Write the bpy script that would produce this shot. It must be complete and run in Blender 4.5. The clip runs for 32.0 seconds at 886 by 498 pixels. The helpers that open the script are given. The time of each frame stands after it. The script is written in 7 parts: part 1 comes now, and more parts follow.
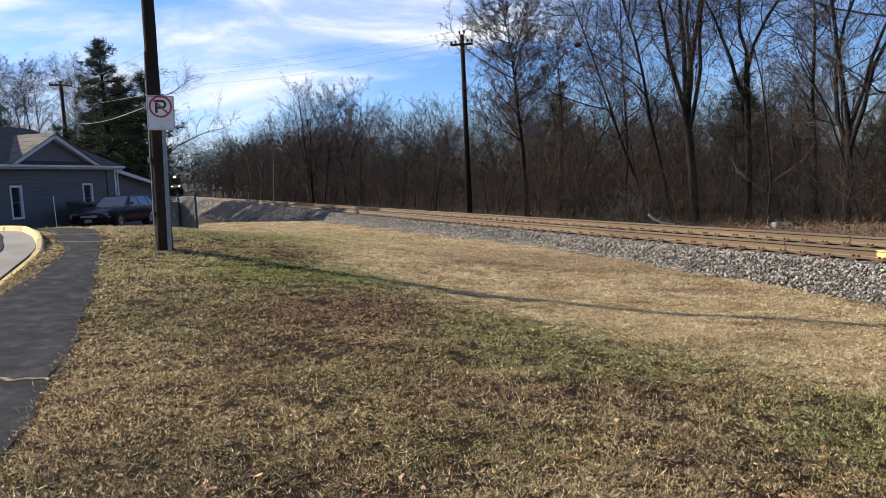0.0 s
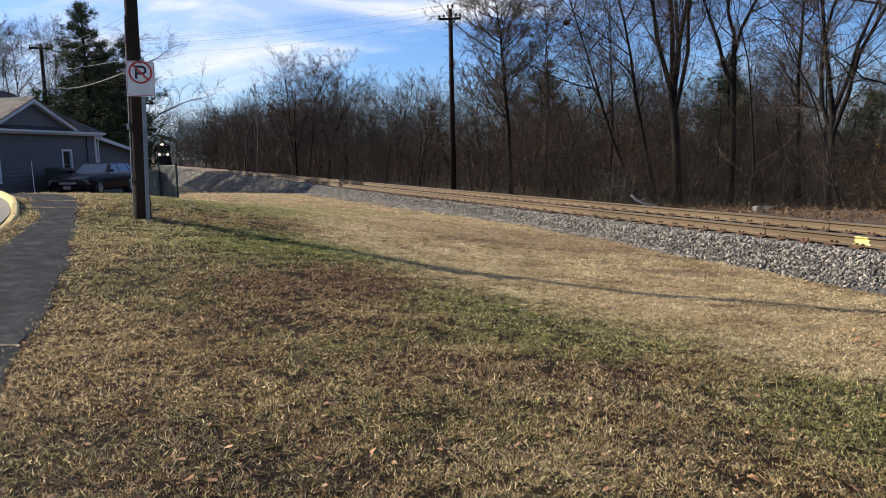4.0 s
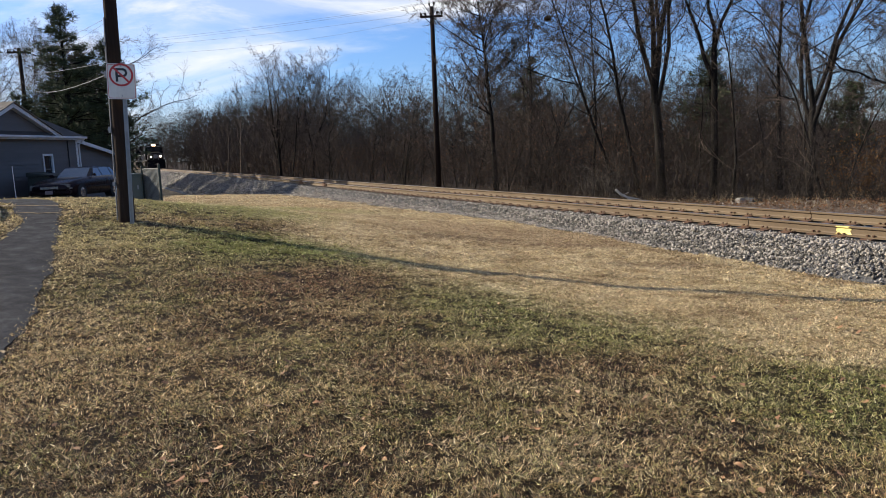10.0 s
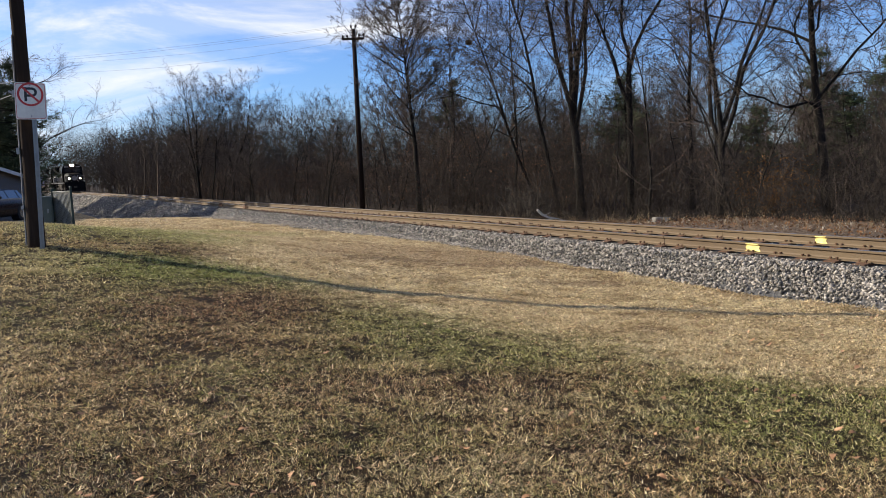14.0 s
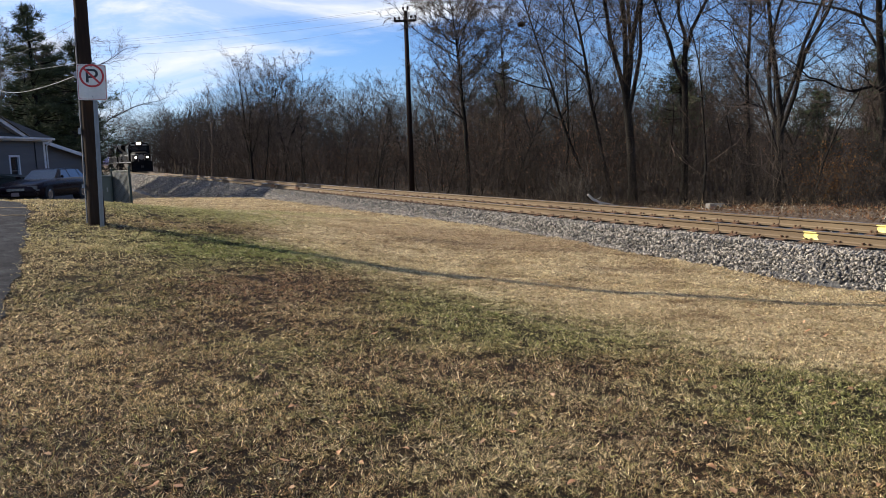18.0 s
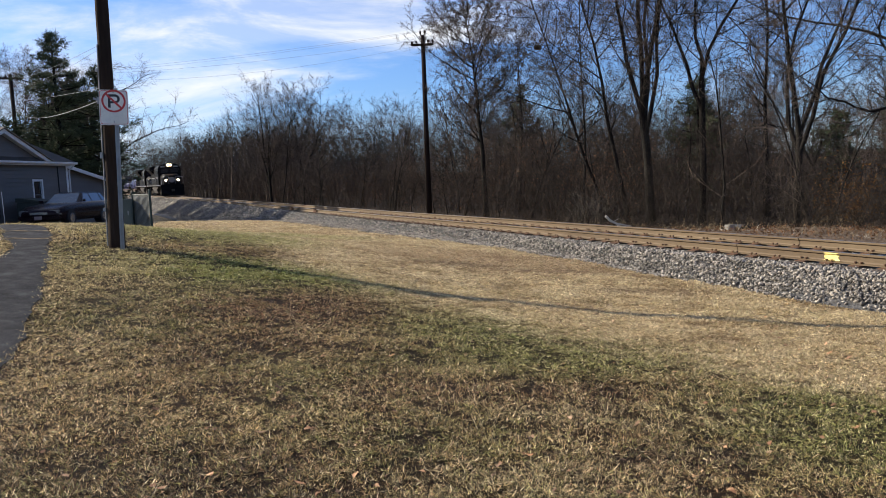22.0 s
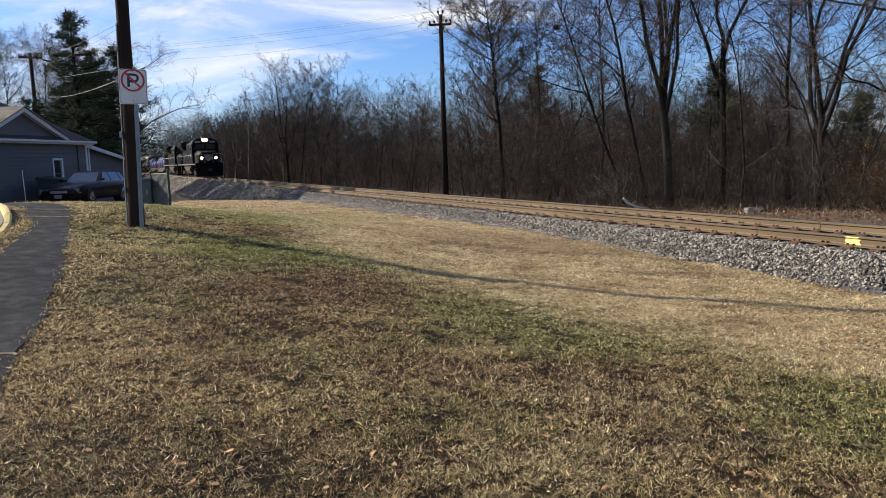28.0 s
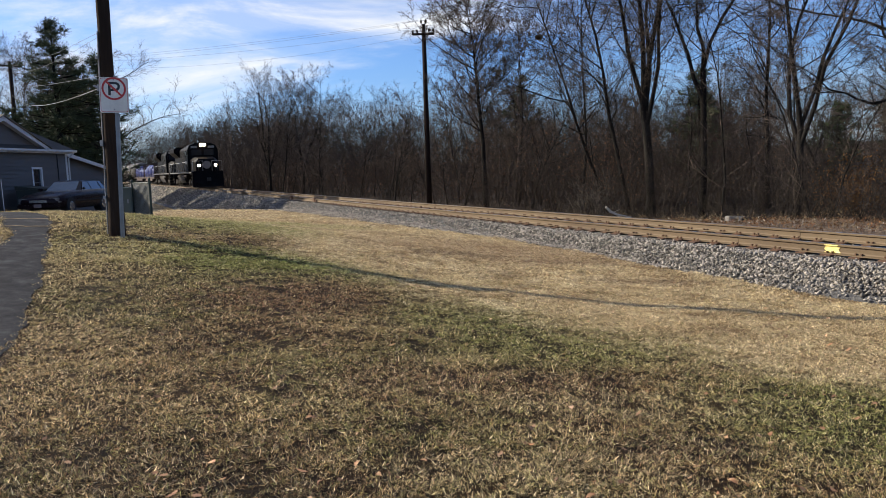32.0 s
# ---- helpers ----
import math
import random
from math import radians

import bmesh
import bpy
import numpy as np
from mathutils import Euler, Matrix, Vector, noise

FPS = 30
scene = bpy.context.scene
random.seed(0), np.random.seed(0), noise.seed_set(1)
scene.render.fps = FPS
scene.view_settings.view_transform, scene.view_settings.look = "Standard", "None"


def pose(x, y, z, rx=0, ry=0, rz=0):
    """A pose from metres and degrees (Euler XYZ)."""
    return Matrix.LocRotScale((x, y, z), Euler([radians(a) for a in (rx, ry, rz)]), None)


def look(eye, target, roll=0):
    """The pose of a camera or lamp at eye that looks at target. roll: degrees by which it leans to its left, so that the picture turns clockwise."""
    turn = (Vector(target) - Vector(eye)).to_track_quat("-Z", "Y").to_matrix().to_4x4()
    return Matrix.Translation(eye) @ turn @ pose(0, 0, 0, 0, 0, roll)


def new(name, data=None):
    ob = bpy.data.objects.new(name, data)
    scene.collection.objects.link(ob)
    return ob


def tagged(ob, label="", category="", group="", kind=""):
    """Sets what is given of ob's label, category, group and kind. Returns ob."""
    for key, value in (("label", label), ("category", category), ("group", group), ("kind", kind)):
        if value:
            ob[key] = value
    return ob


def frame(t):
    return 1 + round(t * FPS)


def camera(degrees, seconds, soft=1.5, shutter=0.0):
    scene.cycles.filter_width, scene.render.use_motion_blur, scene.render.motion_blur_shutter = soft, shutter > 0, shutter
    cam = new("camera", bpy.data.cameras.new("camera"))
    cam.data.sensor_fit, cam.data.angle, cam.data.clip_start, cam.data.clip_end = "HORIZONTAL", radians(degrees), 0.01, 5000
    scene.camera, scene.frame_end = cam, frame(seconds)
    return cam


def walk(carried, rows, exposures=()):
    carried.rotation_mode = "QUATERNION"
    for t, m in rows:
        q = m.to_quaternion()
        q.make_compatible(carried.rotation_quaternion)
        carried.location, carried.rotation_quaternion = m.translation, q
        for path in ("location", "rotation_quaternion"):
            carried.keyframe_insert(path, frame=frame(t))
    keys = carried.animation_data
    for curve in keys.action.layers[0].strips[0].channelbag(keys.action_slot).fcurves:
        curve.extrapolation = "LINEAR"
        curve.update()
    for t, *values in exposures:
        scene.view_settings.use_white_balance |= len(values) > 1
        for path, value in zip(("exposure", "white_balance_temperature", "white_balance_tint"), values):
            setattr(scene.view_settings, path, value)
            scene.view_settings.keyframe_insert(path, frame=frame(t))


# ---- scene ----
cam = camera(58.85, 32.0, soft=0.9)
PATH = [
    (0, pose(-0.024, -0.015, 1.568, 84.865, 3.191, 1.635)),
    (0.5, pose(-0.022, -0.019, 1.563, 84.627, 2.27, 1.413)),
    (1, pose(-0.016, -0.02, 1.563, 84.481, 2.052, 0.52)),
    (1.5, pose(-0.006, 0.01, 1.548, 83.872, 1.845, 0.719)),
    (2, pose(0.003, 0.014, 1.557, 83.31, 2.062, 0.619)),
    (2.5, pose(0.011, 0.031, 1.549, 83.141, 2.106, 0.468)),
    (3, pose(0.011, 0.039, 1.549, 82.911, 2.032, 0.579)),
    (3.5, pose(0.01, 0.033, 1.554, 82.96, 1.604, 0.592)),
    (5.5, pose(-0.001, 0.018, 1.556, 83.501, 2.366, 0.141)),
    (6, pose(-0.001, 0.028, 1.551, 83.533, 2.575, -0.125)),
    (6.5, pose(-0.001, 0.024, 1.55, 83.321, 2.617, -0.332)),
    (7, pose(0.001, 0.019, 1.549, 83.043, 2.589, -0.424)),
    (7.5, pose(-0.003, 0.019, 1.545, 82.862, 2.571, -0.418)),
    (8, pose(0.004, 0.012, 1.55, 82.762, 2.686, -0.382)),
    (8.5, pose(0.006, 0.009, 1.556, 82.758, 2.735, -0.384)),
    (9, pose(0.012, 0.009, 1.552, 82.812, 2.794, -0.31)),
    (9.5, pose(0.013, 0.009, 1.552, 82.793, 2.854, -0.25)),
    (10, pose(0.009, 0.006, 1.551, 82.881, 2.697, -0.564)),
    (10.5, pose(0.009, 0.003, 1.55, 82.923, 2.45, -0.683)),
    (11, pose(0.004, 0.003, 1.545, 82.399, 2.443, -0.497)),
    (11.5, pose(0.006, -0.009, 1.56, 82, 2.633, 0.268)),
    (12, pose(0.009, -0.002, 1.554, 82.758, 2.835, -0.618)),
    (12.5, pose(0.017, -0.016, 1.564, 83.697, 2.687, -4.528)),
    (13, pose(0.006, -0.017, 1.561, 84.016, 3.186, -5.787)),
    (13.5, pose(-0.004, -0.01, 1.553, 84.227, 2.805, -6.156)),
    (15.5, pose(-0.009, -0.002, 1.547, 83.665, 2.087, -4.806)),
    (16, pose(-0.008, -0.006, 1.546, 83.504, 2.039, -3.582)),
    (16.5, pose(-0.007, -0.012, 1.547, 83.463, 2.283, -3.203)),
    (17, pose(-0.002, -0.015, 1.547, 83.451, 2.418, -3.194)),
    (17.5, pose(-0.005, -0.013, 1.544, 83.357, 2.536, -2.956)),
    (18, pose(-0.013, -0.008, 1.55, 83.104, 2.289, -2.52)),
    (18.5, pose(-0.014, -0.007, 1.555, 84.024, 1.897, -0.661)),
    (19, pose(-0.008, -0.016, 1.565, 84.882, 2.267, -1.402)),
    (19.5, pose(-0.004, -0.008, 1.556, 84.45, 3.311, -1.582)),
    (20, pose(0.001, -0.01, 1.554, 84.157, 3.473, -1.714)),
    (20.5, pose(0.006, -0.012, 1.552, 84.263, 2.856, -1.097)),
    (21, pose(0.003, -0.002, 1.549, 84.586, 2.499, -1.317)),
    (21.5, pose(-0.004, -0.01, 1.548, 84.704, 2.456, -1.2)),
    (22, pose(-0.004, -0.013, 1.549, 84.77, 2.554, -1.259)),
    (22.5, pose(-0.008, -0.008, 1.546, 84.853, 2.661, -1.521)),
    (23, pose(-0.004, -0.006, 1.549, 85.041, 2.759, -1.565)),
    (23.5, pose(0, -0.006, 1.55, 85.191, 2.836, -1.664)),
    (24, pose(-0.004, 0.002, 1.546, 85.191, 2.925, -1.69)),
    (24.5, pose(-0.008, 0.005, 1.548, 85.089, 2.834, -1.754)),
    (26.5, pose(-0.019, 0, 1.544, 84.475, 2.35, -1.496)),
    (27, pose(-0.023, -0.001, 1.54, 84.382, 2.243, -1.462)),
    (27.5, pose(-0.019, -0.013, 1.545, 83.566, 2.243, -0.534)),
    (28, pose(-0.018, -0.01, 1.547, 83.452, 2.24, -0.053)),
    (28.5, pose(-0.018, -0.015, 1.552, 83.69, 2.222, -0.115)),
    (29, pose(-0.016, -0.015, 1.551, 83.865, 2.238, -0.35)),
    (29.5, pose(-0.02, -0.004, 1.545, 83.899, 2.303, -0.553)),
    (30, pose(-0.021, -0.005, 1.548, 83.852, 2.385, -0.716)),
    (30.5, pose(-0.02, -0.006, 1.544, 83.826, 2.438, -0.814)),
    (31, pose(-0.02, -0.013, 1.545, 83.838, 2.318, -1.012)),
    (31.5, pose(-0.019, -0.001, 1.542, 83.988, 2.177, -1.112)),
    (32, pose(-0.021, -0.005, 1.544, 84.054, 2.248, -1.274)),
]
# the picture starts a little brighter and darkens slowly
walk(cam, PATH, exposures=((0, 0.85), (2.5, 0.76), (6, 0.74), (12, 0.73), (18, 0.76), (22, 0.75), (24, 0.70), (32, 0.70)))

# ---- world, sun, exposure ----
SUN_TO = Vector((-0.945, 0.326, 0.0)).normalized()     # the way to the sun, on the plan
SUN_UP = radians(29)


def make_world():
    world = bpy.data.worlds.new("sky")
    world.use_nodes = True
    scene.world = world
    nt = world.node_tree
    nt.nodes.clear()
    n, link = nt.nodes.new, nt.links.new
    sky = n("ShaderNodeTexSky")
    sky.sky_type, sky.sun_disc = "NISHITA", False
    sky.sun_elevation, sky.sun_rotation = SUN_UP, math.atan2(SUN_TO.x, SUN_TO.y)
    sky.air_density, sky.dust_density, sky.ozone_density = 1.0, 0.6, 2.0
    co = n("ShaderNodeTexCoord")
    # high thin cloud: streaks drawn out along one way, torn by a finer noise
    masks = []
    for scale, detail, stretch, turn, lo, hi in ((1.5, 8, (0.8, 0.8, 3.2), (8, 20, 0), 0.41, 0.60), (5.0, 10, (0.7, 0.7, 2.6), (6, 26, 0), 0.40, 0.62)):
        mp = n("ShaderNodeMapping")
        mp.inputs["Scale"].default_value = stretch
        mp.inputs["Rotation"].default_value = [radians(w) for w in turn]
        mp.inputs["Location"].default_value = (2.9, 3.3, 0.4)
        no = n("ShaderNodeTexNoise")
        no.inputs["Scale"].default_value, no.inputs["Detail"].default_value, no.inputs["Roughness"].default_value = scale, detail, 0.6
        no.inputs["Distortion"].default_value = 0.5
        rng = n("ShaderNodeMapRange")
        rng.interpolation_type = "SMOOTHSTEP"
        rng.inputs["From Min"].default_value, rng.inputs["From Max"].default_value = lo, hi
        link(co.outputs["Generated"], mp.inputs[0])
        link(mp.outputs[0], no.inputs["Vector"])
        link(no.outputs["Fac"], rng.inputs["Value"])
        masks.append(rng.outputs[0])
    mul = n("ShaderNodeMath")
    mul.operation = "MULTIPLY_ADD"
    link(masks[0], mul.inputs[0])
    link(masks[1], mul.inputs[1])
    half = n("ShaderNodeMath")
    half.operation = "MULTIPLY"
    half.inputs[1].default_value = 0.38
    link(masks[0], half.inputs[0])
    link(half.outputs[0], mul.inputs[2])
    cap = n("ShaderNodeMath")
    cap.operation = "MULTIPLY"
    cap.use_clamp = True
    cap.inputs[1].default_value = 0.8
    link(mul.outputs[0], cap.inputs[0])
    # the cloud thins out to clear sky on the wooded side
    side = n("ShaderNodeSeparateXYZ")
    link(co.outputs["Generated"], side.inputs[0])
    clear = n("ShaderNodeMapRange")
    clear.interpolation_type = "SMOOTHSTEP"
    clear.inputs["From Min"].default_value, clear.inputs["From Max"].default_value = -0.02, 0.32
    clear.inputs["To Min"].default_value, clear.inputs["To Max"].default_value = 1.0, 0.30
    link(side.outputs["X"], clear.inputs["Value"])
    thin = n("ShaderNodeMath")
    thin.operation = "MULTIPLY"
    link(cap.outputs[0], thin.inputs[0])
    link(clear.outputs[0], thin.inputs[1])
    mix = n("ShaderNodeMix")
    mix.data_type = "RGBA"
    link(thin.outputs[0], mix.inputs["Factor"])
    tint = n("ShaderNodeMix")
    tint.data_type, tint.blend_type = "RGBA", "MULTIPLY"
    tint.inputs["Factor"].default_value = 1.0
    tint.inputs[7].default_value = SKY_TINT
    link(sky.outputs[0], tint.inputs[6])
    link(tint.outputs[2], mix.inputs[6])
    mix.inputs[7].default_value = CLOUD
    bg = n("ShaderNodeBackground")
    bg.inputs["Strength"].default_value = SKY_STRENGTH
    out = n("ShaderNodeOutputWorld")
    link(mix.outputs[2], bg.inputs[0])
    link(bg.outputs[0], out.inputs[0])


SKY_TINT = (1.0, 1.40, 2.18, 1)
CLOUD = (13.4, 13.6, 14.0, 1)
SKY_STRENGTH = 0.046
make_world()
sun = new("sun", bpy.data.lights.new("sun", "SUN"))
sun.data.energy, sun.data.angle, sun.data.color = 5.0, radians(0.55), (1.0, 0.885, 0.72)
sun.matrix_world = look((0, 0, 60), Vector((0, 0, 60)) - Vector((SUN_TO.x * math.cos(SUN_UP), SUN_TO.y * math.cos(SUN_UP), math.sin(SUN_UP))))

# ---- materials ----
def blank(name):
    m = bpy.data.materials.new(name)
    m.use_nodes = True
    nt = m.node_tree
    b = next(k for k in nt.nodes if k.type == "BSDF_PRINCIPLED")
    return m, nt, b


def noise_node(nt, vec, scale, detail=6.0, rough=0.6, distort=0.0):
    k = nt.nodes.new("ShaderNodeTexNoise")
    k.inputs["Scale"].default_value, k.inputs["Detail"].default_value = scale, detail
    k.inputs["Roughness"].default_value, k.inputs["Distortion"].default_value = rough, distort
    nt.links.new(vec, k.inputs["Vector"])
    return k.outputs["Fac"]


def ramp(nt, fac, stops):
    k = nt.nodes.new("ShaderNodeValToRGB")
    els = k.color_ramp.elements
    while len(els) < len(stops):
        els.new(0.5)
    for e, (pos, col) in zip(els, stops):
        e.position, e.color = pos, (*col, 1)
    nt.links.new(fac, k.inputs[0])
    return k.outputs[0]


def blend(nt, a, b, fac, mode="MIX"):
    k = nt.nodes.new("ShaderNodeMix")
    k.data_type, k.blend_type = "RGBA", mode
    for value, socket in ((a, k.inputs[6]), (b, k.inputs[7]), (fac, k.inputs["Factor"])):
        if isinstance(value, (int, float)):
            socket.default_value = value
        elif isinstance(value, tuple):
            socket.default_value = (*value, 1)
        else:
            nt.links.new(value, socket)
    return k.outputs[2]


def maths(nt, op, a, b=None, clamp=False):
    k = nt.nodes.new("ShaderNodeMath")
    k.operation, k.use_clamp = op, clamp
    for value, socket in ((a, k.inputs[0]), (b, k.inputs[1])):
        if isinstance(value, (int, float)):
            socket.default_value = value
        elif value is not None:
            nt.links.new(value, socket)
    return k.outputs[0]


def span(nt, v, lo, hi, smooth=True):
    k = nt.nodes.new("ShaderNodeMapRange")
    k.interpolation_type = "SMOOTHSTEP" if smooth else "LINEAR"
    k.inputs["From Min"].default_value, k.inputs["From Max"].default_value = lo, hi
    nt.links.new(v, k.inputs["Value"])
    return k.outputs[0]


def surface(name, stops, scale=3.0, fine=40.0, rough=0.8, metal=0.0, bump=0.3, dist=0.01, stretch=(1, 1, 1),
            each=0.0, island=0.0, coat=0.0, spec=0.5):
    """A surface with stains at one scale, grain at a finer one, and relief; each and island vary it from piece to piece."""
    m, nt, b = blank(name)
    co = nt.nodes.new("ShaderNodeTexCoord")
    mp = nt.nodes.new("ShaderNodeMapping")
    mp.inputs["Scale"].default_value = stretch
    nt.links.new(co.outputs["Object"], mp.inputs[0])
    vec = mp.outputs[0]
    big, small = noise_node(nt, vec, scale, 5), noise_node(nt, vec, fine, 4)
    col = ramp(nt, maths(nt, "ADD", maths(nt, "MULTIPLY", big, 0.62), maths(nt, "MULTIPLY", small, 0.38)), stops)
    for amount, kind in ((each, "ShaderNodeObjectInfo"), (island, "ShaderNodeNewGeometry")):
        if amount:
            src = nt.nodes.new(kind)
            r = src.outputs["Random"] if kind == "ShaderNodeObjectInfo" else src.outputs["Random Per Island"]
            hsv = nt.nodes.new("ShaderNodeHueSaturation")
            nt.links.new(maths(nt, "ADD", maths(nt, "MULTIPLY", r, 2 * amount), 1 - amount), hsv.inputs["Value"])
            nt.links.new(col, hsv.inputs["Color"])
            col = hsv.outputs[0]
    nt.links.new(col, b.inputs["Base Color"])
    nt.links.new(maths(nt, "ADD", maths(nt, "MULTIPLY", small, 0.2), rough - 0.1, True), b.inputs["Roughness"])
    b.inputs["Metallic"].default_value = metal
    b.inputs["Coat Weight"].default_value = coat
    b.inputs["Coat Roughness"].default_value = 0.05
    b.inputs["Specular IOR Level"].default_value = spec
    if bump:
        bp = nt.nodes.new("ShaderNodeBump")
        bp.inputs["Strength"].default_value, bp.inputs["Distance"].default_value = bump, dist
        nt.links.new(small, bp.inputs["Height"])
        nt.links.new(bp.outputs[0], b.inputs["Normal"])
    return m


def plain(name, col, rough=0.5, metal=0.0, coat=0.0):
    lo, hi = tuple(c * 0.85 for c in col), tuple(min(1, c * 1.12) for c in col)
    return surface(name, [(0.35, lo), (0.65, hi)], 4, 60, rough, metal, 0.05, 0.002, coat=coat)


def glow(name, col, strength):
    m, nt, b = blank(name)
    b.inputs["Base Color"].default_value = (*col, 1)
    b.inputs["Emission Color"].default_value, b.inputs["Emission Strength"].default_value = (*col, 1), strength
    return m


def lawn_colour(nt):
    """Winter turf by its place: green patches, thatch, bare earth, and a straw-dry strip beside the ballast."""
    geo = nt.nodes.new("ShaderNodeNewGeometry")
    vec = geo.outputs["Position"]
    dot = nt.nodes.new("ShaderNodeVectorMath")
    dot.operation = "DOT_PRODUCT"
    dot.inputs[1].default_value = (0.927, 0.375, 0)
    nt.links.new(vec, dot.inputs[0])
    slant = nt.nodes.new("ShaderNodeVectorMath")
    slant.operation = "DOT_PRODUCT"
    slant.inputs[1].default_value = (0.794, 0.608, 0)
    nt.links.new(vec, slant.inputs[0])
    wide = noise_node(nt, vec, 0.33, 4, 0.55, 0.4)
    mid = noise_node(nt, vec, 1.3, 5, 0.6, 0.3)
    fine = noise_node(nt, vec, 9.0, 4, 0.65)
    col = ramp(nt, mid, [(0.34, (0.135, 0.076, 0.039)), (0.46, (0.255, 0.165, 0.083)), (0.56, (0.35, 0.25, 0.128)), (0.66, (0.45, 0.34, 0.186))])
    green = span(nt, maths(nt, "ADD", maths(nt, "MULTIPLY", wide, 0.65), maths(nt, "MULTIPLY", fine, 0.35)), 0.47, 0.62)
    col = blend(nt, col, (0.20, 0.215, 0.068), maths(nt, "MULTIPLY", green, 0.68))
    def patch(col, px, py, rx, ry, tone, amount):
        off = nt.nodes.new("ShaderNodeVectorMath")
        off.operation = "SUBTRACT"
        off.inputs[1].default_value = (px, py, 0)
        nt.links.new(vec, off.inputs[0])
        scl = nt.nodes.new("ShaderNodeVectorMath")
        scl.operation = "MULTIPLY"
        scl.inputs[1].default_value = (1 / rx, 1 / ry, 0)
        nt.links.new(off.outputs[0], scl.inputs[0])
        ln = nt.nodes.new("ShaderNodeVectorMath")
        ln.operation = "LENGTH"
        nt.links.new(scl.outputs[0], ln.inputs[0])
        rough_edge = maths(nt, "ADD", ln.outputs["Value"], maths(nt, "MULTIPLY", maths(nt, "SUBTRACT", fine, 0.5), 2.2))
        return blend(nt, tone, col, maths(nt, "ADD", maths(nt, "MULTIPLY", span(nt, rough_edge, 0.45, 1.3), amount), 1 - amount))

    # greener and browner patches of the lawn
    for px, py, rx, ry, tone, amount in ((-2.9, 10.9, 2.6, 1.3, (0.23, 0.265, 0.075), 0.85), (0.3, 8.4, 1.5, 1.0, (0.215, 0.245, 0.07), 0.75), (1.2, 6.9, 1.6, 1.1, (0.20, 0.235, 0.065), 0.65), (2.7, 4.7, 1.3, 1.1, (0.20, 0.24, 0.065), 0.7),
                                         (-1.4, 8.5, 1.3, 1.1, (0.20, 0.10, 0.06), 0.75), (-0.5, 10.7, 1.9, 0.8, (0.22, 0.25, 0.07), 0.75), (0.3, 5.4, 1.1, 0.5, (0.20, 0.11, 0.07), 0.5), (1.3, 4.1, 0.6, 0.25, (0.09, 0.06, 0.045), 0.6), (0.5, 3.7, 0.9, 0.4, (0.48, 0.38, 0.23), 0.6), (1.2, 4.9, 1.0, 0.35, (0.46, 0.37, 0.22), 0.5), (2.9, 6.2, 1.2, 0.6, (0.44, 0.37, 0.20), 0.5), (-1.6, 3.6, 1.2, 0.7, (0.16, 0.115, 0.065), 0.6), (-5.8, 19, 3.5, 3.0, (0.42, 0.40, 0.17), 0.6), (-4.6, 9.6, 1.4, 2.6, (0.60, 0.48, 0.27), 0.6), (-6.4, 15, 2.6, 2.6, (0.58, 0.48, 0.26), 0.6), (-3.0, 5.5, 0.8, 2.2, (0.54, 0.41, 0.23), 0.55), (-6.3, 11.0, 0.9, 2.2, (0.60, 0.48, 0.27), 0.7)):
        col = patch(col, px, py, rx, ry, tone, amount)
    wob = maths(nt, "ADD", slant.outputs["Value"], maths(nt, "MULTIPLY", maths(nt, "SUBTRACT", wide, 0.5), 2.6))
    dry = span(nt, maths(nt, "ADD", wob, maths(nt, "MULTIPLY", maths(nt, "SUBTRACT", fine, 0.5), 3.0)), 4.9, 6.6)
    straw = ramp(nt, maths(nt, "ADD", maths(nt, "MULTIPLY", mid, 0.6), maths(nt, "MULTIPLY", fine, 0.4)),
                 [(0.34, (0.27, 0.18, 0.10)), (0.46, (0.60, 0.475, 0.29)), (0.62, (0.82, 0.70, 0.47))])
    col = blend(nt, col, straw, maths(nt, "MULTIPLY", dry, 0.92))
    # bare and reddish places in the dry strip
    for px, py, rx, ry, tone, amount in ((0.5, 14.2, 1.0, 0.35, (0.10, 0.075, 0.055), 0.75), (2.3, 13.9, 1.2, 0.4, (0.20, 0.13, 0.09), 0.65), (1.2, 15.6, 3.0, 2.4, (0.42, 0.30, 0.195), 0.65),
                                         (3.4, 11.8, 1.0, 0.4, (0.26, 0.18, 0.12), 0.55), (-1.5, 18.5, 2.0, 0.7, (0.28, 0.19, 0.12), 0.5), (-5.0, 21, 3.2, 3.0, (0.31, 0.31, 0.12), 0.75), (-4.3, 15.4, 2.2, 2.4, (0.27, 0.275, 0.10), 0.85), (-8.5, 22, 3.0, 5.0, (0.32, 0.30, 0.12), 0.75), (-4.0, 25, 2.5, 1.0, (0.50, 0.35, 0.20), 0.5)):
        col = patch(col, px, py, rx, ry, tone, amount)
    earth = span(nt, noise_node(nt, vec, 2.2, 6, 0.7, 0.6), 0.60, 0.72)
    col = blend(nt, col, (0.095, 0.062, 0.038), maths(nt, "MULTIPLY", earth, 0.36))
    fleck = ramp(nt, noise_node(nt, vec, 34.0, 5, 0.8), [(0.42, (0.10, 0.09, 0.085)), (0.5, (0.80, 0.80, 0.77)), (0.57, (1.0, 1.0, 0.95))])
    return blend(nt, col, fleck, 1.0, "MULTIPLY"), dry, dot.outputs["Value"]


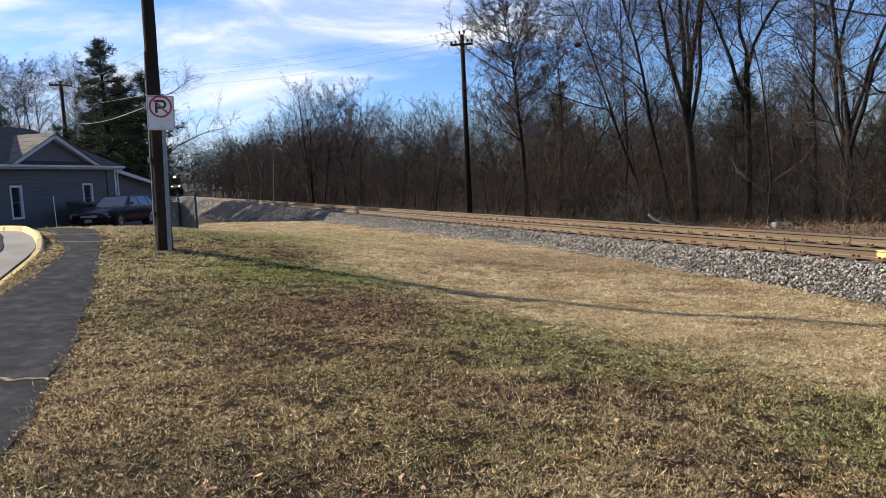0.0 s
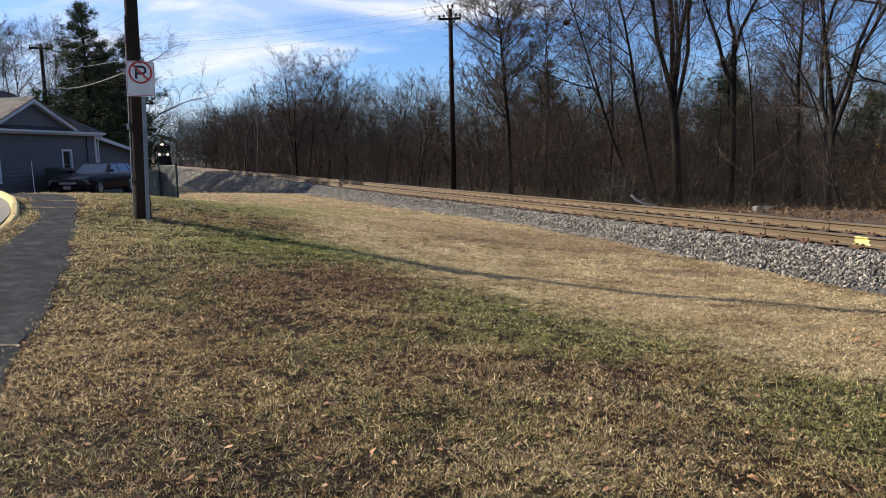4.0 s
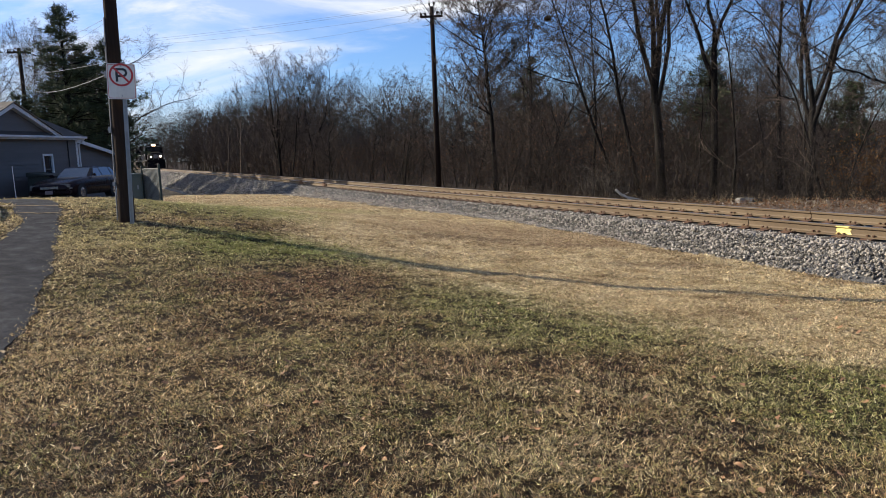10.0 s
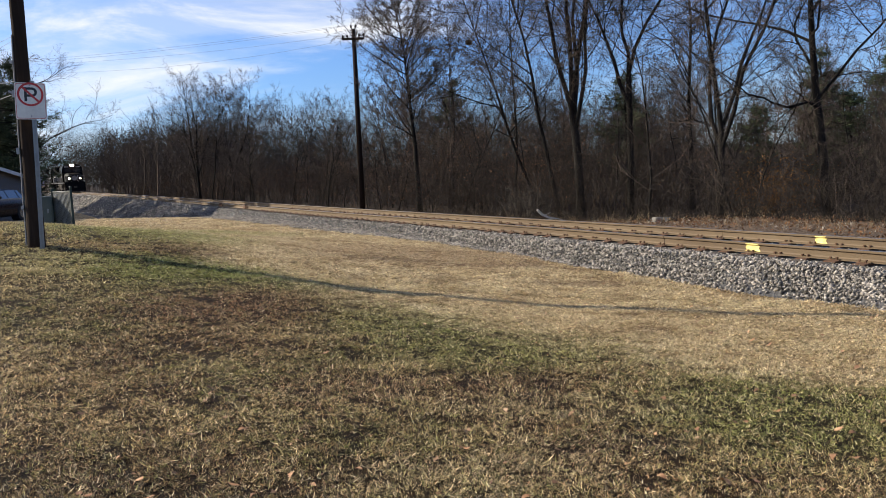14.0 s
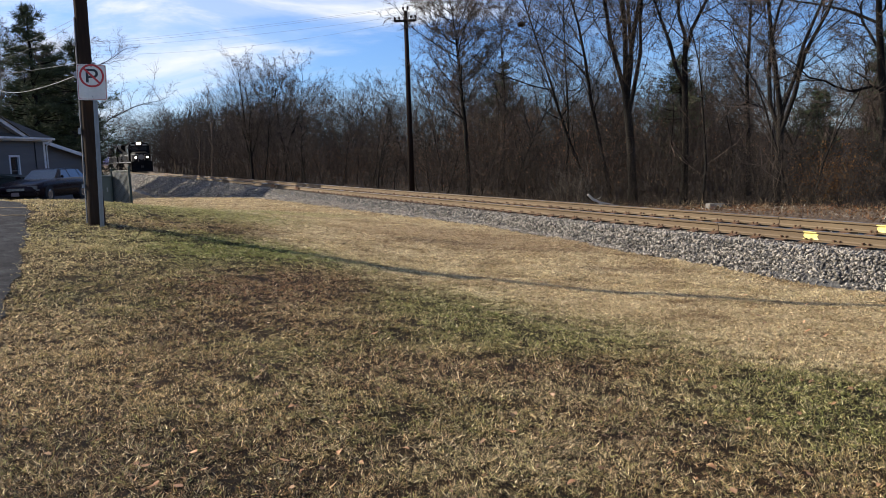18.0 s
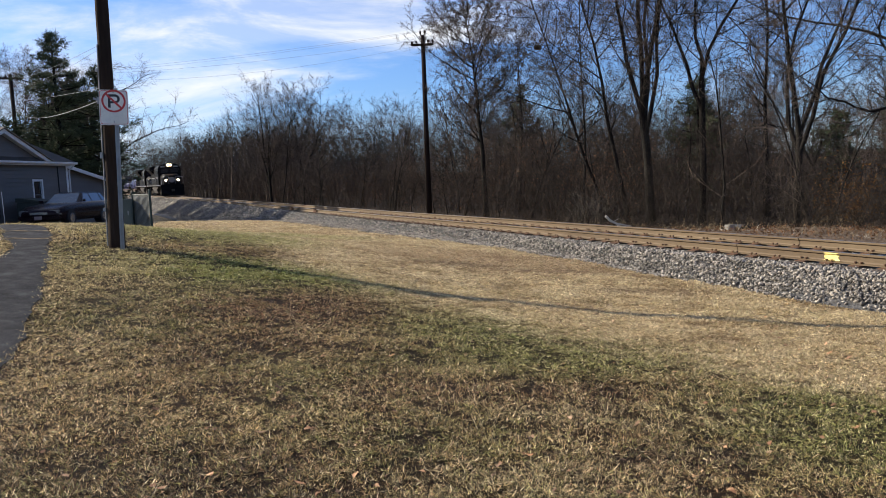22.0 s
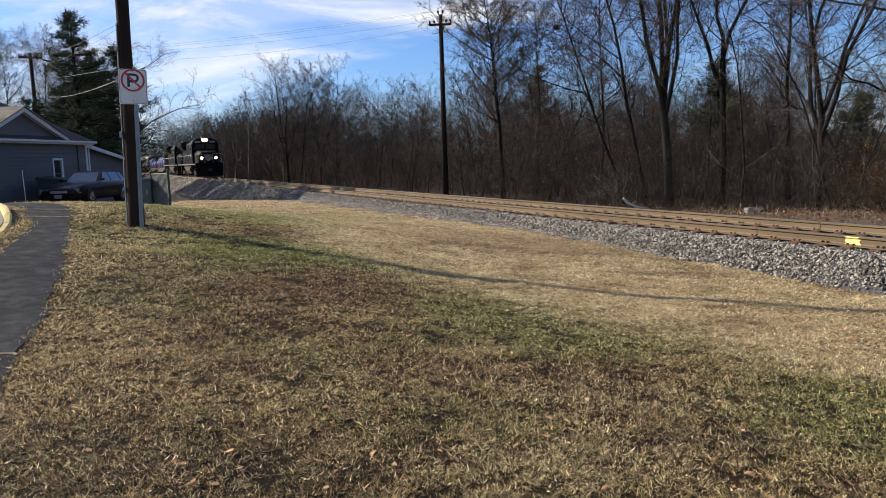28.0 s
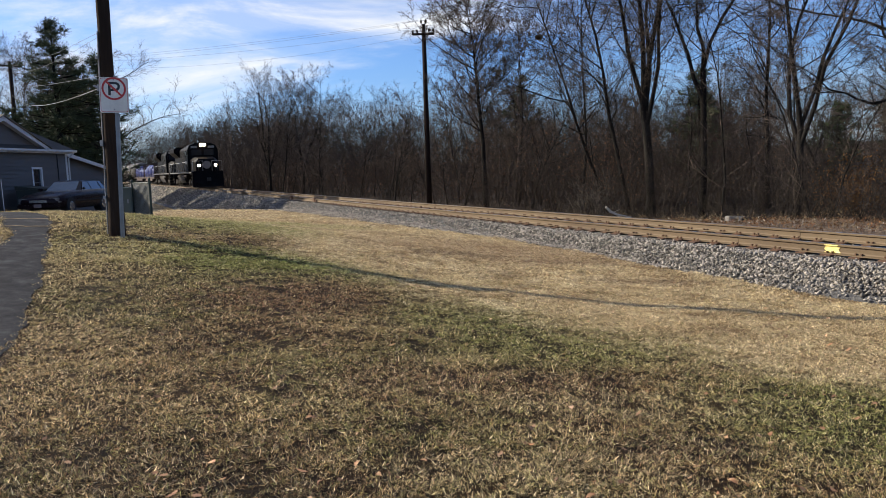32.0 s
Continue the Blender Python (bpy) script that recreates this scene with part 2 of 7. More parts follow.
def lawn_soil():
    m, nt, b = blank("lawn_soil")
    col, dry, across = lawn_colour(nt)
    geo = nt.nodes.new("ShaderNodeNewGeometry")
    # soil multiplied dark: the shade between the blades is put into its colour
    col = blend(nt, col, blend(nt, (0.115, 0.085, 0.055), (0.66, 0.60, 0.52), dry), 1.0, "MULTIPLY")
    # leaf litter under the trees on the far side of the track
    # its dark tones also hold the shade between the trees
    shaded_litter = ramp(nt, noise_node(nt, geo.outputs["Position"], 1.7, 8, 0.7), [(0.35, (0.012, 0.008, 0.005)), (0.5, (0.03, 0.021, 0.014)), (0.68, (0.08, 0.06, 0.042))])
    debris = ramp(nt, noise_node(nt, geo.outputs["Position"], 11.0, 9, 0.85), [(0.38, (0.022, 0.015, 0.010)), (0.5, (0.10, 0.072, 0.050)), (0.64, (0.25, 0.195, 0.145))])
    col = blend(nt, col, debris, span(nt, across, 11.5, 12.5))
    nt.links.new(blend(nt, col, shaded_litter, span(nt, across, 16.0, 18.0)), b.inputs["Base Color"])
    b.inputs["Roughness"].default_value = 0.95
    b.inputs["Specular IOR Level"].default_value = 0.15
    bp = nt.nodes.new("ShaderNodeBump")
    bp.inputs["Strength"].default_value, bp.inputs["Distance"].default_value = 0.9, 0.03
    nt.links.new(noise_node(nt, geo.outputs["Position"], 45, 6, 0.8), bp.inputs["Height"])
    nt.links.new(bp.outputs[0], b.inputs["Normal"])
    return m


def turf_blade(name, spread):
    """Blades of winter grass, each of its own tone; spread: how far the tones lie apart."""
    m, nt, b = blank(name)
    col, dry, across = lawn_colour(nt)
    geo = nt.nodes.new("ShaderNodeNewGeometry")
    isl = geo.outputs["Random Per Island"]
    pale = span(nt, isl, 0.66, 0.95)
    col = blend(nt, col, (0.76, 0.64, 0.40), maths(nt, "MULTIPLY", pale, 0.62 * spread))
    other = maths(nt, "FRACT", maths(nt, "MULTIPLY", isl, 37.7))
    col = blend(nt, col, (0.19, 0.205, 0.06), maths(nt, "MULTIPLY", span(nt, other, 0.84, 0.88), 0.65 * spread))
    col = blend(nt, col, (0.20, 0.105, 0.055), maths(nt, "MULTIPLY", span(nt, maths(nt, "SUBTRACT", 1.0, other), 0.84, 0.88), 0.6 * spread))
    hsv = nt.nodes.new("ShaderNodeHueSaturation")
    tone = maths(nt, "ADD", maths(nt, "MULTIPLY", maths(nt, "POWER", maths(nt, "FRACT", maths(nt, "MULTIPLY", isl, 11.3)), 1.7), 3.3 * spread), 0.14 + 1.0 * (1 - spread))
    even = maths(nt, "MULTIPLY", dry, 0.6)
    tone = maths(nt, "ADD", maths(nt, "MULTIPLY", tone, maths(nt, "SUBTRACT", 1.0, even)), maths(nt, "MULTIPLY", even, 1.28))
    nt.links.new(tone, hsv.inputs["Value"])
    nt.links.new(col, hsv.inputs["Color"])
    nt.links.new(hsv.outputs[0], b.inputs["Base Color"])
    b.inputs["Roughness"].default_value = 0.6
    b.inputs["Specular IOR Level"].default_value = 0.3
    # thin dry blades let part of the sunlight through
    through_light = nt.nodes.new("ShaderNodeBsdfTranslucent")
    nt.links.new(hsv.outputs[0], through_light.inputs["Color"])
    both = nt.nodes.new("ShaderNodeMixShader")
    both.inputs[0].default_value = 0.38
    out = next(k for k in nt.nodes if k.type == "OUTPUT_MATERIAL")
    nt.links.new(b.outputs[0], both.inputs[1])
    nt.links.new(through_light.outputs[0], both.inputs[2])
    nt.links.new(both.outputs[0], out.inputs["Surface"])
    return m


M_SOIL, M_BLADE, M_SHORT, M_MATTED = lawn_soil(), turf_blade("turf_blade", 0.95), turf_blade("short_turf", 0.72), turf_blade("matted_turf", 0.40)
M_ASPHALT = surface("asphalt", [(0.36, (0.014, 0.0145, 0.0165)), (0.5, (0.027, 0.028, 0.031)), (0.64, (0.062, 0.063, 0.066))], 5.0, 90, 0.9, 0, 1.0, 0.012, spec=0.10)
M_CONCRETE = surface("concrete", [(0.3, (0.125, 0.116, 0.100)), (0.55, (0.215, 0.200, 0.174)), (0.75, (0.300, 0.282, 0.250))], 1.1, 45, 0.85, 0, 0.3, 0.005)
M_KERB = surface("kerb_paint", [(0.34, (0.36, 0.31, 0.22)), (0.46, (0.66, 0.51, 0.21)), (0.7, (0.80, 0.64, 0.28))], 3.5, 45, 0.7, 0, 0.4, 0.006)
M_STONE = surface("ballast_stone", [(0.3, (0.128, 0.117, 0.098)), (0.5, (0.222, 0.202, 0.172)), (0.7, (0.330, 0.298, 0.252))], 3, 50, 0.85, 0, 0.3, 0.004, island=0.85)
# same stone, much darker: shade in the gaps is put into the bed's colour
M_BALLAST = surface("ballast_bed", [(0.34, (0.0279, 0.0273, 0.0257)), (0.48, (0.0745, 0.073, 0.07)), (0.62, (0.124, 0.121, 0.116))], 14, 32, 0.9, 0, 1.0, 0.05)
M_RAIL = surface("rusty_rail", [(0.3, (0.078, 0.050, 0.026)), (0.5, (0.125, 0.086, 0.046)), (0.7, (0.165, 0.120, 0.066))], 2.0, 60, 0.75, 0.15, 0.2, 0.003, stretch=(0.318, 0.0952, 1.18))
M_RAILTOP = surface("polished_railhead", [(0.3, (0.36, 0.33, 0.30)), (0.7, (0.56, 0.53, 0.50))], 3, 80, 0.32, 0.9, 0.05, 0.001)
M_TIE = surface("creosoted_wood", [(0.3, (0.028, 0.021, 0.016)), (0.6, (0.075, 0.055, 0.04)), (0.8, (0.13, 0.10, 0.075))], 3, 40, 0.9, 0, 0.6, 0.01, stretch=(0.3, 3, 3), each=0.3)
M_IRON = surface("rusted_iron", [(0.3, (0.055, 0.03, 0.02)), (0.7, (0.16, 0.085, 0.045))], 8, 60, 0.85, 0.3, 0.3, 0.003)
M_YELLOW = surface("yellow_paint", [(0.36, (0.32, 0.24, 0.11)), (0.46, (0.70, 0.58, 0.17)), (0.65, (0.80, 0.70, 0.28))], 8, 60, 0.6, 0, 0.2, 0.002)
# bark set below its own tone; backlight and shade are in the colour
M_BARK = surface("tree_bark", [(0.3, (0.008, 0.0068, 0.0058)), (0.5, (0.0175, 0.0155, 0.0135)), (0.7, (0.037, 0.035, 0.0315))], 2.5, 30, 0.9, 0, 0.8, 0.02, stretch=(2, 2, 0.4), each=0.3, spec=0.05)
M_TWIG = surface("twigs", [(0.3, (0.055, 0.040, 0.031)), (0.7, (0.120, 0.092, 0.073))], 2.0, 20, 0.9, 0, 0, each=0.3, island=0.4, spec=0.2)
# undergrowth and thicket tones carry the dense wood's own shade
M_BRUSH = surface("undergrowth", [(0.3, (0.018, 0.014, 0.011)), (0.7, (0.050, 0.041, 0.031))], 0.3, 3, 0.95, 0, 0, island=0.5, spec=0.1)
M_THICKET = surface("thicket", [(0.3, (0.022, 0.0175, 0.0145)), (0.6, (0.056, 0.045, 0.037)), (0.8, (0.105, 0.090, 0.075))], 0.15, 2, 0.95, 0, 0, island=0.6, spec=0.1)
M_PALESTEM = surface("pale_stems", [(0.3, (0.07, 0.06, 0.05)), (0.7, (0.17, 0.15, 0.125))], 1.0, 8, 0.9, 0, 0, island=0.5, spec=0.1)
M_RUST = surface("rusty_leaves", [(0.3, (0.12, 0.055, 0.015)), (0.7, (0.30, 0.15, 0.04))], 2, 8, 0.8, 0, 0, island=0.4, spec=0.2)
M_NEST = surface("nest_leaves", [(0.3, (0.018, 0.012, 0.008)), (0.7, (0.05, 0.034, 0.022))], 3, 20, 0.9, 0, 0, island=0.5, spec=0.1)
M_BLEACH = surface("bleached_wood", [(0.3, (0.30, 0.27, 0.22)), (0.7, (0.52, 0.48, 0.41))], 4, 40, 0.8, 0, 0.2, 0.003, island=0.3)
M_DEADLEAF = surface("dead_leaves", [(0.3, (0.077, 0.0385, 0.0196)), (0.6, (0.168, 0.084, 0.0385)), (0.75, (0.238, 0.133, 0.063))], 1.0, 6, 0.8, 0, 0, island=0.45, spec=0.2)
M_DRYGRASS = surface("tall_dry_grass", [(0.3, (0.154, 0.112, 0.063)), (0.7, (0.308, 0.238, 0.14))], 1.0, 8, 0.8, 0, 0, island=0.35, spec=0.2)
M_NEEDLE = surface("pine_needles", [(0.3, (0.024, 0.034, 0.016)), (0.55, (0.050, 0.066, 0.029)), (0.75, (0.095, 0.110, 0.048))], 0.8, 6, 0.75, 0, 0, island=0.45, spec=0.25)
# pole wood darkened so that its colour carries the shaded side
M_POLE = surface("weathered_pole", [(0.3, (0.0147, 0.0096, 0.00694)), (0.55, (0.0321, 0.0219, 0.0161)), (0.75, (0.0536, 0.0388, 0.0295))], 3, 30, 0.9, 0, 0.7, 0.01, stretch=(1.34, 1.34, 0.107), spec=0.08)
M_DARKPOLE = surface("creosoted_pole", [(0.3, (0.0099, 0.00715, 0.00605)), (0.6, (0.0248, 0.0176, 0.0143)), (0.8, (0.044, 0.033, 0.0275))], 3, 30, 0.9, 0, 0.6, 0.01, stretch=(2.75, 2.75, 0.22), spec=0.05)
M_GALV = surface("galvanised_steel", [(0.3, (0.198, 0.204, 0.21)), (0.7, (0.312, 0.318, 0.324))], 6, 60, 0.45, 0.75, 0.1, 0.001)
M_WIRE = plain("wire", (0.06, 0.06, 0.065), 0.7)
M_PALEWIRE = plain("bare_wire", (0.20, 0.20, 0.20), 0.6, 0.1)

# ---- geometry helpers ----
class Geo:
    """Collects vertices and faces of one mesh."""

    def __init__(self):
        self.v, self.f, self.m = [], [], []

    def add(self, verts, faces, slot=0):
        k = len(self.v)
        self.v += [tuple(p) for p in verts]
        self.f += [tuple(i + k for i in f) for f in faces]
        self.m += [slot] * len(faces)
        return self

    def box(self, x0, x1, y0, y1, z0, z1, m=None, slot=0, taper=0.0):
        t = taper
        vs = [(x0, y0, z0), (x1, y0, z0), (x1, y1, z0), (x0, y1, z0), (x0 + t, y0 + t, z1), (x1 - t, y0 + t, z1), (x1 - t, y1 - t, z1), (x0 + t, y1 - t, z1)]
        if m is not None:
            vs = [m @ Vector(p) for p in vs]
        return self.add(vs, [(3, 2, 1, 0), (4, 5, 6, 7), (0, 1, 5, 4), (1, 2, 6, 5), (2, 3, 7, 6), (3, 0, 4, 7)], slot)

    def tube(self, pts, radii, sides=6, cap=True, slot=0):
        pts = [Vector(p) for p in pts]
        if not isinstance(radii, (list, tuple)):
            radii = [radii] * len(pts)
        k = len(self.v)
        n = len(pts)
        for i, p in enumerate(pts):
            d = (pts[min(i + 1, n - 1)] - pts[max(i - 1, 0)]).normalized()
            a = d.cross(Vector((0, 0, 1)) if abs(d.z) < 0.9 else Vector((1, 0, 0))).normalized()
            b = d.cross(a)
            for s in range(sides):
                w = 2 * math.pi * s / sides
                q = p + (a * math.cos(w) + b * math.sin(w)) * radii[i]
                self.v.append((q.x, q.y, q.z))
        for i in range(n - 1):
            for s in range(sides):
                t = (s + 1) % sides
                self.f.append((k + i * sides + s, k + i * sides + t, k + (i + 1) * sides + t, k + (i + 1) * sides + s))
                self.m.append(slot)
        if cap:
            self.f.append(tuple(k + s for s in range(sides))[::-1])
            self.f.append(tuple(k + (n - 1) * sides + s for s in range(sides)))
            self.m += [slot, slot]
        return self

    def prism(self, outline, y0, y1, m=None, slot=0):
        """An outline of (x, z) drawn from y0 to y1."""
        n = len(outline)
        vs = [(x, y0, z) for x, z in outline] + [(x, y1, z) for x, z in outline]
        if m is not None:
            vs = [m @ Vector(p) for p in vs]
        fs = [(i, (i + 1) % n, n + (i + 1) % n, n + i) for i in range(n)] + [tuple(range(n))[::-1], tuple(range(n, 2 * n))]
        return self.add(vs, fs, slot)


def mesh_of(name, geo, mats, smooth=False, bevel=0.0):
    me = bpy.data.meshes.new(name)
    me.from_pydata(geo.v, [], geo.f)
    for m in mats if isinstance(mats, (list, tuple)) else [mats]:
        me.materials.append(m)
    if any(geo.m):
        me.polygons.foreach_set("material_index", geo.m)
    bm = bmesh.new()
    bm.from_mesh(me)
    bmesh.ops.recalc_face_normals(bm, faces=bm.faces)
    if bevel:
        sharp = [e for e in bm.edges if len(e.link_faces) == 2 and e.calc_face_angle(0) > 0.6]
        bmesh.ops.bevel(bm, geom=sharp, offset=bevel, segments=2, affect="EDGES", clamp_overlap=True)
    bm.to_mesh(me)
    bm.free()
    if smooth:
        me.polygons.foreach_set("use_smooth", [True] * len(me.polygons))
    return me


def part(name, geo, mats, parent=None, label="", smooth=False, bevel=0.0):
    ob = new(name, mesh_of(name, geo, mats, smooth, bevel))
    if parent is not None:
        ob.parent = parent
    return tagged(ob, label)


def array_mesh(name, verts, faces, mat, kind="stuff"):
    """A large mesh from numpy arrays; all faces have the same number of corners."""
    me = bpy.data.meshes.new(name)
    n, c = faces.shape
    me.vertices.add(len(verts))
    me.vertices.foreach_set("co", np.ascontiguousarray(verts, dtype=np.float32).ravel())
    me.loops.add(n * c)
    me.loops.foreach_set("vertex_index", np.ascontiguousarray(faces, dtype=np.int32).ravel())
    me.polygons.add(n)
    me.polygons.foreach_set("loop_start", np.arange(0, n * c, c, dtype=np.int32))
    me.update(calc_edges=True)
    me.materials.append(mat)
    return new(name, me)


def thing(name, m, label, category, group=""):
    ob = new(name)
    ob.matrix_world = m
    return tagged(ob, label, category, group)


# ---- the lie of the land ----
def track_x(y):
    """The middle of the track on the plan: almost straight, with a slow bend far off."""
    return 6.68 - 0.405 * (y - 13.11) - 0.0002 * (y - 13.11) * abs(y - 13.11)


def track_slope(y):
    return -0.405 - 0.0004 * abs(y - 13.11)


def rail_z(y):
    """The top of the rails."""
    return 0.12 + 0.0049 * np.maximum(0, y - 28) ** 2 / (np.maximum(0, y - 28) + 14)


def beside(x, y):
    """How far a place lies from the middle of the track, to the wooded side."""
    return (x - track_x(y)) / np.sqrt(1 + track_slope(y) ** 2)


def on_track(y, o):
    """The place o metres off the track's middle, square to the place at y."""
    k = track_slope(y)
    h = math.hypot(1, k)
    return track_x(y) + o / h, y - o * k / h


def smooth(a, b, v):
    t = np.clip((v - a) / (b - a), 0, 1)
    return t * t * (3 - 2 * t)


def land(x, y):
    x, y = np.asarray(x, float), np.asarray(y, float)
    cx, cy = np.clip(x, -26, 12), np.clip(y, -12, 62)

    def hump(a, b, s):
        return np.exp(-((cx - a) ** 2 + (cy - b) ** 2) / (2 * s * s))

    lawn = (-0.053 - 0.0295 * cx - 0.0199 * cy + 0.759 * hump(-7, 13, 5) - 0.178 * hump(2, 10, 5)
            + 0.16 * hump(-8.5, 16.5, 3.2) + 0.641 * hump(-12, 28, 12) + 0.157 * hump(0, 4, 5) - 0.114 * hump(-2, 26, 7))
    o = beside(x, y)
    wood = -0.48 - 0.012 * np.clip(y - 20, 0, 40) + 4.0 * smooth(28, 110, o) + 0.25 * np.sin(x * 0.21) * np.sin(y * 0.17) * smooth(6, 20, o)
    wood = wood + 0.38 * smooth(27, 18, y) * smooth(8.6, 5.2, o)     # a level shoulder beyond the track
    lawn = lawn - 0.95 * smooth(40, 58, y) * smooth(-13, -7, o)     # the lawn falls away to the foot of the bank
    t = smooth(-2.0, 1.5, o)
    return lawn * (1 - t) + wood * t


def turf_z(x, y):
    """The land with the small unevenness of the lawn, which the path does not have."""
    bumps = 0.010 * np.sin(x * 7.1 + 2 * np.sin(y * 3.7)) * np.sin(y * 6.3 + 1.5 * np.sin(x * 4.1)) + 0.016 * np.sin(x * 1.9 + y * 0.7) * np.sin(y * 1.6 - x * 0.5)
    return land(x, y) + bumps * (np.hypot(x, y) < 45) * smooth(0.05, 0.7, x - (-1.35 - 0.26 * y - 0.0105 * y * y))


def land_z(x, y):
    return float(land(x, y))


def make_ground():
    def steps(fine_lo, fine_hi, step, far_lo, far_hi):
        mid = list(np.arange(fine_lo, fine_hi + 1e-6, step))
        up, s = [], step
        while (up[-1] if up else mid[-1]) < far_hi:
            s *= 1.13
            up.append((up[-1] if up else mid[-1]) + s)
        down, s = [], step
        while (down[-1] if down else mid[0]) > far_lo:
            s *= 1.13
            down.append((down[-1] if down else mid[0]) - s)
        return np.array(down[::-1] + mid + up)

    xs, ys = steps(-14, 14, 0.28, -2500, 2500), steps(-2, 40, 0.3, -1500, 3000)
    gx, gy = np.meshgrid(xs, ys)
    z = turf_z(gx, gy)
    v = np.stack([gx, gy, z], -1).reshape(-1, 3)
    w, h = len(xs), len(ys)
    i = (np.arange(h - 1)[:, None] * w + np.arange(w - 1)[None, :]).ravel()
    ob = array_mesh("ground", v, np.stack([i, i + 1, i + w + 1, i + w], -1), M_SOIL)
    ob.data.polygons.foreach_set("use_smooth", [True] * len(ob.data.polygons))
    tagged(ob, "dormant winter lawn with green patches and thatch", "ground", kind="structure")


def path_edge(y):
    """The grass edge of the asphalt footpath, which turns off along the kerb at its far end."""
    near = -1.42 - 0.262 * y - 0.0082 * y * y
    return np.where(y < 13.4, near, np.interp(y, (13.4, 14.2, 15.0, 15.8, 16.4, 16.9), (-6.40, -6.85, -7.6, -8.9, -10.6, -13.0)))


def path_left(y):
    near = path_edge(y) - 0.50 - 0.67 / (1 + np.exp((y - 9.3) * 1.2)) - 0.25 * smooth(11.5, 12.6, y)
    return np.where(y < 13.4, near, np.interp(y, (13.4, 13.9, 14.9, 15.5, 16.9), (-7.15, -7.8, -9.0, -10.6, -13.2)))


def strip(name, left, right, y0, y1, n, lift, mat, label, category, depth=0.05, across=1):
    """A paved strip that follows the land, with edges of its own."""
    g = Geo()
    row = across + 3
    for k in range(n + 1):
        y = y0 + (y1 - y0) * k / n
        a, b = float(left(y)), float(right(y))
        xs = [a + (b - a) * c / across for c in range(across + 1)]
        g.v += [(a, y, land_z(a, y) + lift - depth)] + [(x, y, land_z(x, y) + lift) for x in xs] + [(b, y, land_z(b, y) + lift - depth)]
        if k:
            p, q = row * (k - 1), row * k
            for c in range(row - 1):
                g.f.append((p + c, p + c + 1, q + c + 1, q + c))
                g.m.append(0)
    ob = part(name, g, mat)
    return tagged(ob, label, category, kind="structure")


def ragged(y):
    return 0.03 * math.sin(y * 3.1) + 0.02 * math.sin(y * 8.3 + 1) + 0.010 * math.sin(y * 19.7)


KERB = [(-1.5, -12.0), (-2.3, -3.0), (-3.3, 1.0), (-4.4, 5.0), (-5.46, 8.85), (-6.06, 10.73), (-6.26, 11.27), (-6.55, 11.85), (-7.1, 12.75), (-7.95, 13.9), (-9.2, 14.9), (-10.8, 15.5)]


def kerb_x(y):
    return np.interp(y, [p[1] for p in KERB], [p[0] for p in KERB])


make_ground()
strip("footpath", lambda y: path_left(y) + 0.7 * ragged(1.3 * y + 2), lambda y: path_edge(y) + ragged(y), -12, 16.9, 300, 0.007, M_ASPHALT, "dark patched asphalt footpath with grass-grown edges", "footpath", across=4)
strip("driveway", lambda y: -16.0, lambda y: kerb_x(y) - 0.13, -12, 15.2, 120, 0.016, M_CONCRETE, "pale worn concrete gutter and apron beside the kerb", "pavement", across=30)
strip("road", lambda y: -22.0, lambda y: kerb_x(y) - 0.62 - 0.03 * math.sin(y * 2.7), -12, 13.75, 120, 0.026, M_ASPHALT, "dark asphalt driveway", "road", across=40)


def make_kerb():
    kerb = tagged(new("kerb"), "yellow-painted concrete kerb with worn paint", "kerb", kind="structure")
    pts = []
    for (ax, ay), (bx, by) in zip(KERB, KERB[1:]):
        n = max(1, int(math.hypot(bx - ax, by - ay) / 0.8))
        pts += [(ax + (bx - ax) * k / n, ay + (by - ay) * k / n) for k in range(n)]
    pts.append(KERB[-1])
    for i in range(len(pts) - 1):
        (ax, ay), (bx, by) = pts[i], pts[i + 1]
        d = Vector((bx - ax, by - ay, 0))
        n = Vector((-d.y, d.x, 0)).normalized() * 0.125
        g = Geo()
        # the kerb sinks into the grass before the corner
        za, zb = [land_z(px, py) - 0.095 * float(smooth(11.9, 10.9, py)) for px, py in ((ax, ay), (bx, by))]
        gap = d.normalized() * 0.004
        vs = []
        for (x, y, z), s in (((ax, ay, za), 1), ((bx, by, zb), -1)):
            p = Vector((x, y, z)) + gap * s
            vs += [p + Vector((0, 0, -0.15)), p + Vector((0, 0, 0.105)), p + n * 0.75 + Vector((0, 0, 0.12)), p + n + Vector((0, 0, -0.15))]
        g.add(vs, [(0, 1, 5, 4), (1, 2, 6, 5), (2, 3, 7, 6), (3, 2, 1, 0), (4, 5, 6, 7)])
        part("kerb_stone", g, M_KERB, kerb, bevel=0.02)


make_kerb()
# ---- the railway ----
RAIL_H = 0.165
BED = [(-4.6, -1.95), (-2.0, -0.46), (-1.55, -0.17), (1.55, -0.17), (2.0, -0.42), (4.6, -1.75)]    # off the middle, below the rail's top


def track_ys(y0, y1, step):
    ys = [y0]
    while ys[-1] < y1:
        ys.append(ys[-1] + step * (1 + max(0, ys[-1] - 45) / 40))
    return ys


